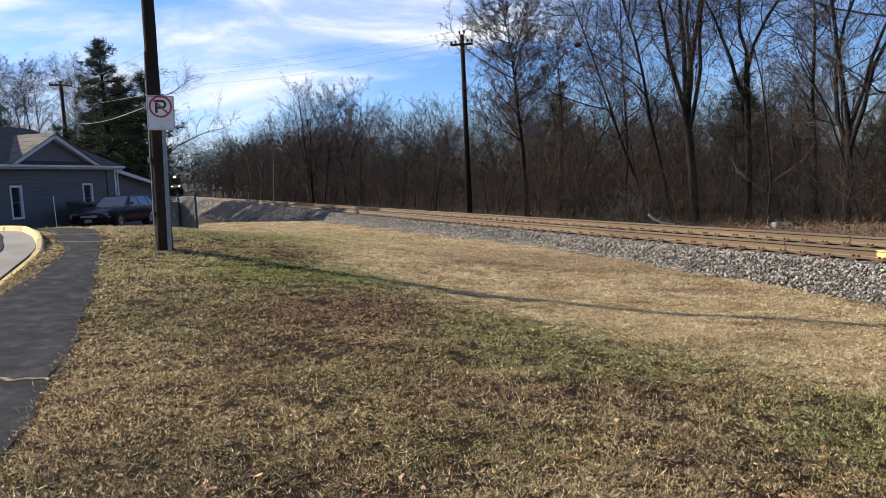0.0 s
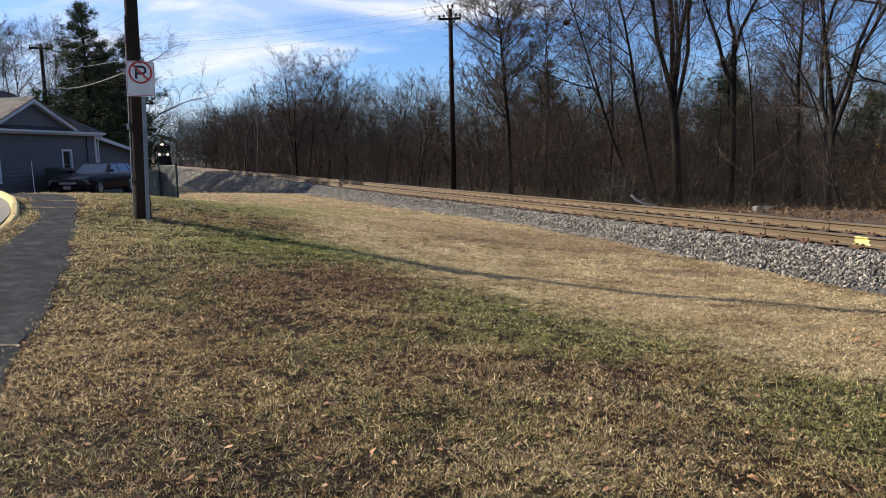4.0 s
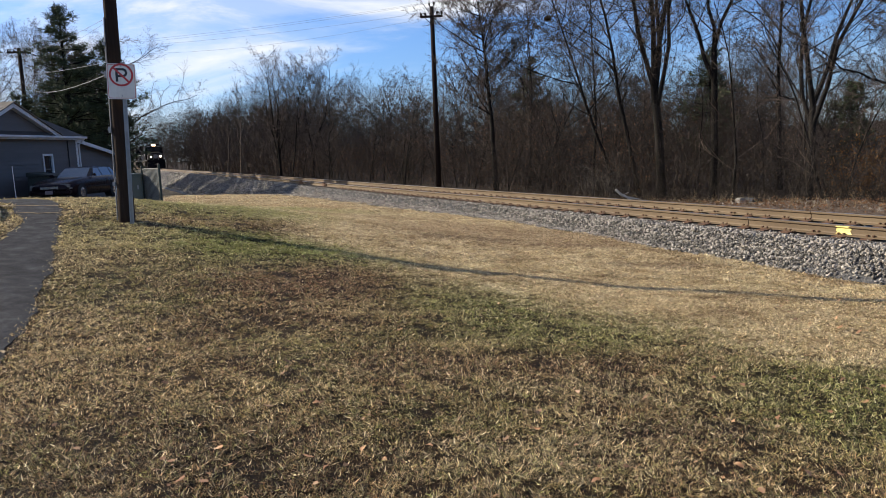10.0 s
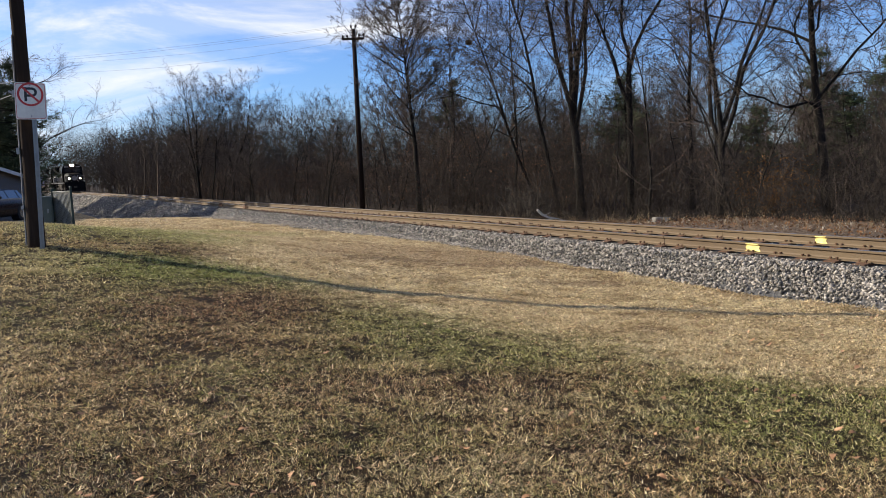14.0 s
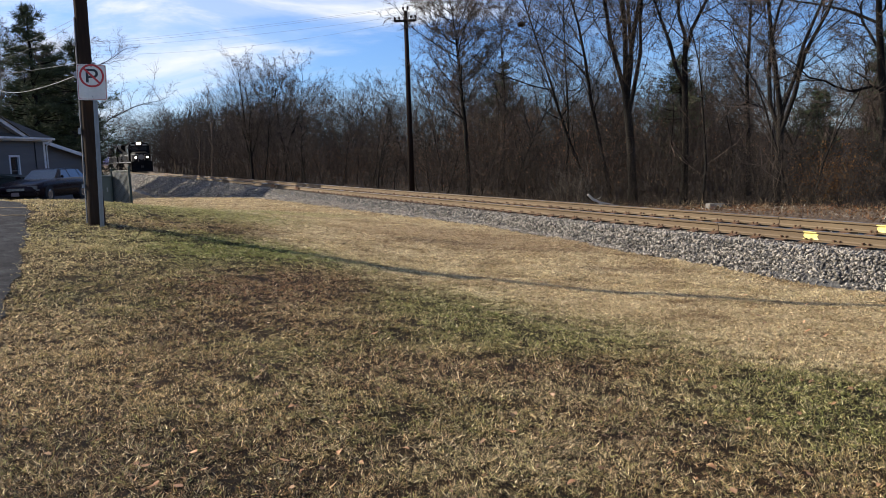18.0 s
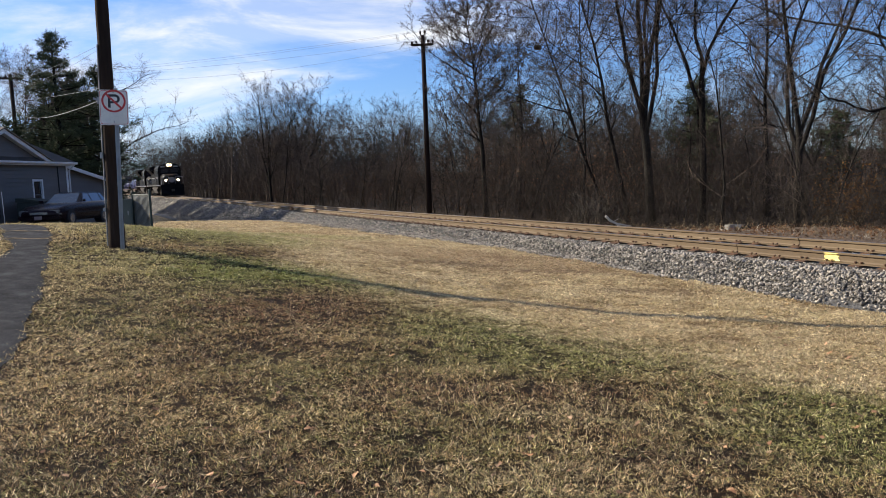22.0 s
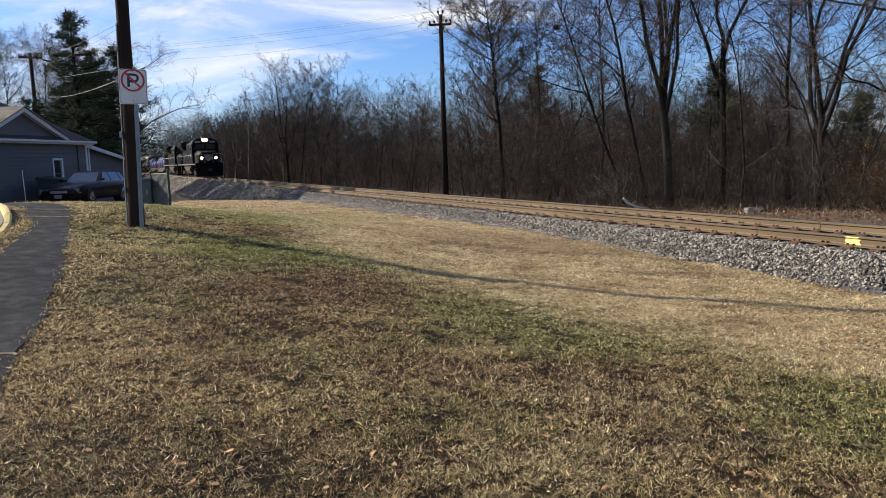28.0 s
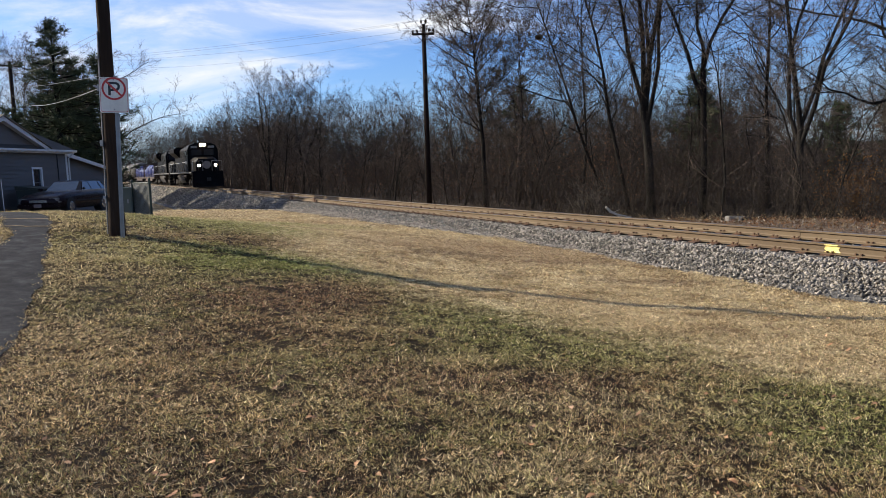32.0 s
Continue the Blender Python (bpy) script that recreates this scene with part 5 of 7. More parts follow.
def no_parking_sign():
    x, y = -4.57, 11.76
    z = land_z(x, y)
    s = thing("no_parking_sign", pose(x, y, z, 0, 0, 19), "white no-parking sign with a red ring on a galvanised post", "road sign")
    up = Matrix.Rotation(radians(1.9), 4, "Y")
    g = Geo()
    g.prism([(-0.03, 0), (-0.03, 0.004), (-0.016, 0.004), (-0.016, 0.026), (0.016, 0.026), (0.016, 0.004), (0.03, 0.004), (0.03, 0), (0.012, 0), (0.012, 0.022), (-0.012, 0.022), (-0.012, 0)], -0.3, 2.38,
            up @ Matrix(((1, 0, 0, 0), (0, 0, 1, 0), (0, 1, 0, 0), (0, 0, 0, 1))))
    part("post", g, M_GALV, s, "galvanised U-channel post")
    m = up @ Matrix.Translation((-0.03, -0.008, 1.84)) @ Matrix.Scale(0.93, 4)
    w, h, r = 0.212, 0.55, 0.033
    out = []
    for cx, cz, a in ((w - r, r, -90), (w - r, h - r, 0), (-w + r, h - r, 90), (-w + r, r, 180)):
        for k in range(6):
            t = radians(a + 90 * k / 5)
            out.append((cx + r * math.cos(t), cz + r * math.sin(t)))
    panel = part("panel", Geo().prism(out, -0.002, 0.002, m), M_SIGNWHITE, s, "white enamelled sign panel")
    g = Geo()
    inset = [(px * 0.945, 0.275 + (pz - 0.275) * 0.955) for px, pz in out]
    inner = [(px * 0.915, 0.275 + (pz - 0.275) * 0.93) for px, pz in out]
    n = len(out)
    g.add([m @ Vector((px, -0.0028, pz)) for px, pz in inset + inner], [(i, (i + 1) % n, n + (i + 1) % n, n + i) for i in range(n)])
    part("border", g, M_SIGNRED, panel, "thin red border line")
    cz = 0.375
    black = Geo()
    black.box(-0.083, -0.045, -0.0034, -0.002, cz - 0.105, cz + 0.105)
    black.box(-0.045, 0.022, -0.0034, -0.002, cz + 0.069, cz + 0.105)
    black.box(-0.045, 0.022, -0.0034, -0.002, cz - 0.036, cz + 0.0)
    ring(black, 0.022, cz + 0.0345, 0.034, 0.0705, -0.0034, -90, 90, 18)
    black.v = [tuple(m @ Vector(p)) for p in black.v]
    part("letter_p", black, M_SIGNBLACK, panel, "black letter P")
    red = Geo()
    ring(red, 0, cz, 0.148, 0.178, -0.0042)
    t = Matrix.Translation((0, 0, cz)) @ Matrix.Rotation(radians(45), 4, "Y") @ Matrix.Translation((0, 0, -cz))
    red.box(-0.15, 0.15, -0.0048, -0.0036, cz - 0.015, cz + 0.015, t)
    red.v = [tuple(m @ Vector(p)) for p in red.v]
    part("prohibition_ring", red, M_SIGNRED, panel, "red ring with a slash")
    for zz in (0.05, 0.515):
        part("bolt", Geo().tube([m @ Vector((0, 0.0, zz)), m @ Vector((0, -0.008, zz))], 0.009, 8), M_GALV, panel)


leaning_pole()
far_pole()
telegraph_pole()
wires()
no_parking_sign()

# trees on the houses' side
pine("pine_tree", -22.9, 50.3, 11.9, 2.9, 3, "tall dark-green pine behind the grey house", 0.04, 30)
pine("pine_tree", -26.2, 51.2, 6.6, 3.0, 16, "low dark-green pine behind the grey house", 0.04)
pine("pine_tree", -20.9, 52.0, 10.2, 2.5, 9, "dark-green pine behind the grey house", 0.04, 26)
pine("pine_tree", -25.6, 55.0, 8.4, 2.8, 14, "dark-green pine behind the grey house", 0.04, 20)
pine("pine_tree", -36.0, 60.5, 9.6, 3.0, 15, "low dark-green pine far behind the house")
for meshes, x, y, turn, size in ((ONE_WIDE, -22.4, 56.2, 40, 0.92), (TWO_TALL, -33.5, 62, 10, 0.95), (TWO_TALL, -30.4, 66, 70, 1.0), (ONE_TALL, -37.5, 66, 20, 0.92), (TWO_TALL, -41, 70, 120, 1.1), (ONE_TALL, -35.5, 72, 200, 1.0),
                                (TWO_TALL, -27.0, 60, 60, 0.90), (MID[2], -44, 63, 260, 1.1), (MID[1], -32, 80, 180, 1.3), (TWO_TALL, -31.8, 58, 80, 0.9), (TWO_TALL, -36.5, 60, 144, 0.92), (ONE_TALL, -29, 63, 222, 0.85), (MID[0], -39.5, 63, 30, 1.2)):
    plant(meshes, x, y, turn, size, "leafless tree behind the houses", "bare trees behind the houses")
_r = random.Random(5)
for k in range(46):
    yy = 96 + 4.6 * k
    x, y = on_track(yy, -_r.uniform(14, 40) - 0.05 * k)
    add_far(_r, x, y, _r.uniform(0.75, 1.05) * (1 + 0.002 * yy))
tagged(array_mesh("far_wood", *merged(FAR_WOOD), M_TWIG), "leafless brown trees of the far wood", "wood", kind="stuff")
# unseen pines, added behind the others to cast shade on the ballast bank
pine("pine_tree", -30.6, 70.3, 11.5, 3.0, 52, "unseen pine added to shade the ballast bank", 0.02, 10)
pine("pine_tree", -36.0, 81.5, 12.5, 3.7, 53, "unseen pine added to shade the ballast bank", 0.02, 10)
pine("pine_tree", -41.4, 92, 13.5, 4.3, 54, "unseen pine added to shade the ballast bank", 0.02, 10)
pine("pine_tree", -28.9, 66.6, 12.0, 3.0, 55, "unseen pine added to shade the ballast bank", 0.02, 9)
pine("pine_tree", -33.6, 76.0, 12.5, 3.4, 56, "unseen pine added to shade the ballast bank", 0.02, 9)
pine("pine_tree", -38.8, 87.0, 13.0, 3.8, 57, "unseen pine added to shade the ballast bank", 0.02, 9)
pine("pine_tree", -43.5, 98.0, 13.0, 4.0, 58, "unseen pine added to shade the ballast bank", 0.02, 9)
pine("evergreen_tree", 7.6, 62, 9.6, 2.2, 41, "dark pine standing inside the bare wood")
pine("evergreen_tree", 24.0, 45.5, 5.4, 1.7, 43, "dark pine standing inside the bare wood")
pine("evergreen_tree", 29.0, 44.0, 5.6, 1.9, 44, "dark pine standing inside the bare wood")
pine("evergreen_tree", 13.0, 37.3, 6.4, 1.3, 27, "small dark evergreen among the bare trees")
pine("evergreen_tree", 34.5, 47.5, 9.0, 2.4, 28, "dark evergreen deep in the wood")
pine("evergreen_tree", 29.0, 47.0, 8.6, 2.2, 29, "dark evergreen deep in the wood")

# ---- the house, the car and what stands beside them ----
M_SIDING = surface("grey_siding", [(0.3, (0.080, 0.071, 0.066)), (0.7, (0.112, 0.101, 0.094))], 1.5, 40, 0.6, 0, 0.15, 0.003, stretch=(0.3, 1, 3), each=0.06)
M_TRIM = surface("white_trim", [(0.3, (0.50, 0.50, 0.50)), (0.7, (0.66, 0.66, 0.66))], 3, 30, 0.5, 0, 0.05, 0.001)
M_SHINGLE = surface("shingles", [(0.3, (0.07, 0.062, 0.052)), (0.5, (0.135, 0.118, 0.095)), (0.7, (0.21, 0.185, 0.15))], 2, 40, 0.95, 0, 0.5, 0.008, each=0.18)
# darker copy of the shingles; the main roof's shaded slope is in its colour
M_SHADEDSHINGLE = surface("shaded_shingles", [(0.3, (0.03, 0.027, 0.025)), (0.6, (0.06, 0.054, 0.048))], 2, 40, 0.95, 0, 0.5, 0.008)
M_PANE, _nt, _b = blank("window_pane")
_b.inputs["Base Color"].default_value = (0.02, 0.023, 0.028, 1)
_b.inputs["Roughness"].default_value, _b.inputs["Specular IOR Level"].default_value = 0.06, 0.6
M_DARKIN = plain("dark_inside", (0.03, 0.03, 0.032), 0.9)

HOUSE = Matrix(((0.100, -0.995, 0, -18.76), (0.995, 0.100, 0, 31.43), (0, 0, 1, 0.03), (0, 0, 0, 1)))
WALL_Y = 0.30
OPEN = ((0.80, 1.44, 0.88, 2.18), (6.02, 6.72, 0.88, 2.20))


def cut(x0, x1, z0, z1, openings):
    """The lengths of a course between x0 and x1 that no opening takes."""
    spans = [(x0, x1)]
    for a, b, lo, hi in openings:
        if z1 > lo and z0 < hi:
            spans = [s for p, q in spans for s in ((p, min(q, a)), (max(p, b), q)) if s[1] - s[0] > 0.02]
    return spans


def make_house():
    h = thing("house", HOUSE, "single-storey grey-sided house with white trim and a front gable", "house")
    core = Geo()
    xs = [-7.0, 0.80, 1.44, 6.02, 6.72, 9.0]
    for i in range(5):
        a, b = xs[i], xs[i + 1]
        if i in (1, 3):
            lo, hi = OPEN[i // 2][2:]
            core.box(a, b, WALL_Y + 0.02, WALL_Y + 0.18, -0.4, lo)
            core.box(a, b, WALL_Y + 0.02, WALL_Y + 0.18, hi, 3.0)
        else:
            core.box(a, b, WALL_Y + 0.02, WALL_Y + 0.18, -0.4, 3.0)
    core.box(-7.0, 9.0, 8.6, 8.8, -0.4, 3.0)
    core.box(8.85, 9.0, WALL_Y + 0.18, 8.6, -0.4, 3.0)
    core.box(-7.0, -6.85, WALL_Y + 0.18, 8.6, -0.4, 3.0)
    part("wall", core, M_SIDING, h)
    course = 0.178
    z = -0.35
    while z < 2.95:
        for a, b in cut(-7.0, 9.0, z, z + course, OPEN):
            g = Geo().add([(a, WALL_Y - 0.030, z), (b, WALL_Y - 0.030, z), (b, WALL_Y + 0.015, z), (a, WALL_Y + 0.015, z),
                           (a, WALL_Y - 0.001, z + course + 0.01), (b, WALL_Y - 0.001, z + course + 0.01), (b, WALL_Y + 0.015, z + course + 0.01), (a, WALL_Y + 0.015, z + course + 0.01)],
                          [(3, 2, 1, 0), (4, 5, 6, 7), (0, 1, 5, 4), (1, 2, 6, 5), (2, 3, 7, 6), (3, 0, 4, 7)])
            part("siding_board", g, M_SIDING, h)
        z += course
    for a, b, lo, hi in OPEN:
        win = part("window", Geo().box(a + 0.02, b - 0.02, WALL_Y + 0.10, WALL_Y + 0.12, lo + 0.02, hi - 0.02), M_DARKIN, h, "narrow dark window with white frame")
        fr = Geo().box(a - 0.07, a + 0.03, WALL_Y - 0.035, WALL_Y + 0.10, lo - 0.07, hi + 0.07).box(b - 0.03, b + 0.07, WALL_Y - 0.035, WALL_Y + 0.10, lo - 0.07, hi + 0.07)
        fr.box(a + 0.03, b - 0.03, WALL_Y - 0.033, WALL_Y + 0.10, hi - 0.03, hi + 0.07).box(a + 0.03, b - 0.03, WALL_Y - 0.045, WALL_Y + 0.10, lo - 0.07, lo + 0.03)
        part("window_frame", fr, M_TRIM, win, "white window frame")
        mid = (lo + hi) / 2
        part("glazing_bar", Geo().box(a + 0.03, b - 0.03, WALL_Y + 0.03, WALL_Y + 0.07, mid - 0.025, mid + 0.025), M_SIDING, win)
        for p, q in ((lo + 0.03, mid - 0.025), (mid + 0.025, hi - 0.03)):
            part("pane", Geo().box(a + 0.03, b - 0.03, WALL_Y + 0.05, WALL_Y + 0.058, p, q), M_PANE, win)
    # eaves, gutter, corner boards
    part("fascia", Geo().box(-7.35, 9.3, 0.02, 0.06, 2.93, 3.10).box(-7.35, 9.3, 0.06, WALL_Y + 0.02, 2.93, 2.96), M_TRIM, h, "white fascia and soffit")
    part("gutter", Geo().prism([(-0.11, 3.10), (-0.11, 3.02), (-0.08, 2.985), (0.016, 2.985), (0.016, 3.0), (-0.075, 3.0), (-0.095, 3.03), (-0.095, 3.10)], -7.35, 9.35, Matrix(((0, 1, 0, 0), (1, 0, 0, 0), (0, 0, 1, 0), (0, 0, 0, 1)))), M_TRIM, h)
    part("corner_board", Geo().box(8.86, 9.02, WALL_Y - 0.03, WALL_Y - 0.003, -0.3, 2.93), M_TRIM, h)
    part("downspout", Geo().tube([(9.16, 0.0, 3.0), (9.16, 0.05, 2.9), (9.10, WALL_Y - 0.06, 2.7), (9.10, WALL_Y - 0.06, -0.2)], 0.04, 6), M_TRIM, h, "white downspout")
    part("cable", Geo().tube([(8.1, WALL_Y - 0.04, 2.9), (8.12, WALL_Y - 0.04, 0.9)], 0.03, 5), M_DARKIN, h, "dark cable down the wall")
    # main roof, hipped at the end
    e, r = 3.08, 5.0
    main = Geo().add([(-9.4, -0.05, e), (9.4, -0.05, e), (9.4, 9.1, e), (-9.4, 9.1, e), (-9.4, 2.6, r), (5.9, 2.6, r)],
                     [(0, 1, 5, 4), (1, 2, 5), (2, 3, 4, 5), (3, 0, 4), (3, 2, 1, 0)])
    part("roof", main, M_SHADEDSHINGLE, h, "brown shingled hip roof")
    # front gable: siding, rakes, its own roof
    x0, x1, xp, zt = 0.85, 7.0, 3.75, 4.34
    gz = 3.12
    zc = gz
    while zc < zt - 0.15:
        f0, f1 = (zc - gz) / (zt - gz), min(1, (zc + course - gz) / (zt - gz))
        a0, b0, a1, b1 = x0 + (xp - x0) * f0, x1 + (xp - x1) * f0, x0 + (xp - x0) * f1, x1 + (xp - x1) * f1
        part("gable_board", Geo().add([(a0, 0.24, zc), (b0, 0.24, zc), (b1, 0.255, zc + course), (a1, 0.255, zc + course), (a0, 0.30, zc), (b0, 0.30, zc), (b1, 0.30, zc + course), (a1, 0.30, zc + course)],
                                      [(0, 1, 2, 3), (4, 7, 6, 5), (0, 4, 5, 1), (3, 2, 6, 7), (0, 3, 7, 4), (1, 5, 6, 2)]), M_SIDING, h)
        zc += course
    for xa in (x0 - 0.25, x1 + 0.25):
        d = Vector((xp - xa, 0, zt + 0.16 - gz))
        n = Vector((-d.z, 0, d.x)).normalized() * (1 if d.x > 0 else -1) * 0.16
        a, b = Vector((xa, 0, gz)), Vector((xp, 0, zt + 0.16))
        g = Geo()
        vs = [Vector((p.x, yy, p.z)) for yy in (0.0, 0.24) for p in (a, b, b - Vector((0, 0, 0.19)), a - n * 0.2 + Vector((0.06 if d.x > 0 else -0.06, 0, -0.12)))]
        part("rake_board", g.add(vs, [(0, 1, 2, 3), (7, 6, 5, 4), (0, 4, 5, 1), (1, 5, 6, 2), (2, 6, 7, 3), (3, 7, 4, 0)]), M_TRIM, h, "white rake board")
        roof = Geo().add([(xa, -0.08, gz + 0.01), (xp, -0.08, zt + 0.18), (xp, 2.0, zt + 0.18), (xa, 0.6, gz + 0.01), (xa, -0.08, gz + 0.05), (xp, -0.08, zt + 0.22), (xp, 2.0, zt + 0.22), (xa, 0.6, gz + 0.05)],
                         [(3, 2, 1, 0), (4, 5, 6, 7), (0, 1, 5, 4), (1, 2, 6, 5), (2, 3, 7, 6), (3, 0, 4, 7)])
        part("gable_roof", roof, M_SHINGLE, h)
    # shingle courses on the near slope of the gable
    for k in range(7):
        f0, f1 = k / 7, (k + 1.06) / 7
        g = Geo()
        for s in range(12):
            y0, y1 = -0.08 + 0.30 * s + 0.15 * (k % 2), -0.08 + 0.30 * (s + 1) + 0.15 * (k % 2) - 0.012
            if y1 > 0.6 + 1.4 * f0:
                continue
            xa, zb = x0 - 0.25, gz + 0.055
            p0, p1 = (xa + (xp - xa) * f0, zb + (zt + 0.225 - zb) * f0 + 0.010), (xa + (xp - xa) * min(1, f1), zb + (zt + 0.225 - zb) * min(1, f1) + 0.003)
            g.add([(p0[0], y0, p0[1]), (p0[0], y1, p0[1]), (p1[0], y1, p1[1]), (p1[0], y0, p1[1]), (p0[0], y0, p0[1] - 0.012), (p0[0], y1, p0[1] - 0.012)], [(0, 1, 2, 3), (4, 5, 1, 0)])
        if g.f:
            part("shingle_course", g, M_SHINGLE, h)
    # lean-to wing
    wing = Geo().add([(9.05, 0.9, -0.4), (14.5, 0.9, -0.4), (14.5, 0.9, 2.05), (9.05, 0.9, 3.0), (9.05, 6, -0.4), (14.5, 6, -0.4), (14.5, 6, 2.05), (9.05, 6, 3.0)],
                     [(0, 1, 2, 3), (7, 6, 5, 4), (1, 5, 6, 2), (0, 3, 7, 4)])
    part("wing_wall", wing, M_SIDING, h)
    z = -0.35
    while z < 2.9:
        b = 14.5 if z < 1.95 else 14.5 - (z - 1.95) / 0.95 * 5.4
        if b > 9.4:
            part("siding_board", Geo().add([(9.06, 0.862, z), (b, 0.862, z), (b, 0.898, z), (9.06, 0.898, z), (9.06, 0.888, z + course), (b, 0.888, z + course), (b, 0.898, z + course), (9.06, 0.898, z + course)],
                                            [(3, 2, 1, 0), (4, 5, 6, 7), (0, 1, 5, 4), (1, 2, 6, 5), (2, 3, 7, 6), (3, 0, 4, 7)]), M_SIDING, h)
        z += course
    part("wing_roof", Geo().add([(9.05, 0.6, 3.04), (14.9, 0.6, 2.0), (14.9, 6.3, 2.0), (9.05, 6.3, 3.04), (9.05, 0.6, 3.12), (14.9, 0.6, 2.08), (14.9, 6.3, 2.08), (9.05, 6.3, 3.12)],
                                [(3, 2, 1, 0), (4, 5, 6, 7), (0, 1, 5, 4), (1, 2, 6, 5), (2, 3, 7, 6), (3, 0, 4, 7)]), M_SHINGLE, h)
    part("wing_rake", Geo().add([(9.05, 0.55, 2.92), (14.9, 0.55, 1.88), (14.9, 0.597, 1.88), (9.05, 0.597, 2.92), (9.05, 0.55, 3.10), (14.9, 0.55, 2.06), (14.9, 0.597, 2.06), (9.05, 0.597, 3.10)],
                                [(3, 2, 1, 0), (4, 5, 6, 7), (0, 1, 5, 4), (1, 2, 6, 5), (2, 3, 7, 6), (3, 0, 4, 7)]), M_TRIM, h, "white rake board")


make_house()

M_CARPAINT = surface("dark_car_paint", [(0.3, (0.0085, 0.0042, 0.0062)), (0.7, (0.015, 0.007, 0.010))], 2, 200, 0.28, 0.0, 0, spec=0.14)
M_GLASS = plain("car_glass", (0.02, 0.022, 0.025), 0.06, 0, 1.0)
# grey of dust, with the sky's reflection also put into the colour
M_DUSTYSKYGLASS = plain("dusty_sky_glass", (0.085, 0.10, 0.10), 0.25, 0, 0.3)
M_RUBBER = plain("rubber", (0.015, 0.015, 0.016), 0.85)
M_CHROME = plain("chrome", (0.55, 0.56, 0.58), 0.2, 0.9)
M_LAMPGLASS = plain("lamp_glass", (0.20, 0.20, 0.20), 0.15, 0.2, 1.0)
M_PLATE = plain("dull_plate", (0.22, 0.17, 0.17), 0.5)
M_REDLENS = plain("red_lens", (0.30, 0.02, 0.02), 0.2)


def loft(stations, n_side):
    """A closed skin through cross-sections of equal corner count, drawn along y."""
    g = Geo()
    n = len(stations[0])
    for st in stations:
        g.v += st
    for k in range(len(stations) - 1):
        for j in range(n):
            a, b = k * n + j, k * n + (j + 1) % n
            g.f.append((a, b, b + n, a + n))
            g.m.append(0)
    g.f += [tuple(range(n))[::-1], tuple((len(stations) - 1) * n + j for j in range(n))]
    g.m += [0, 0]
    return g


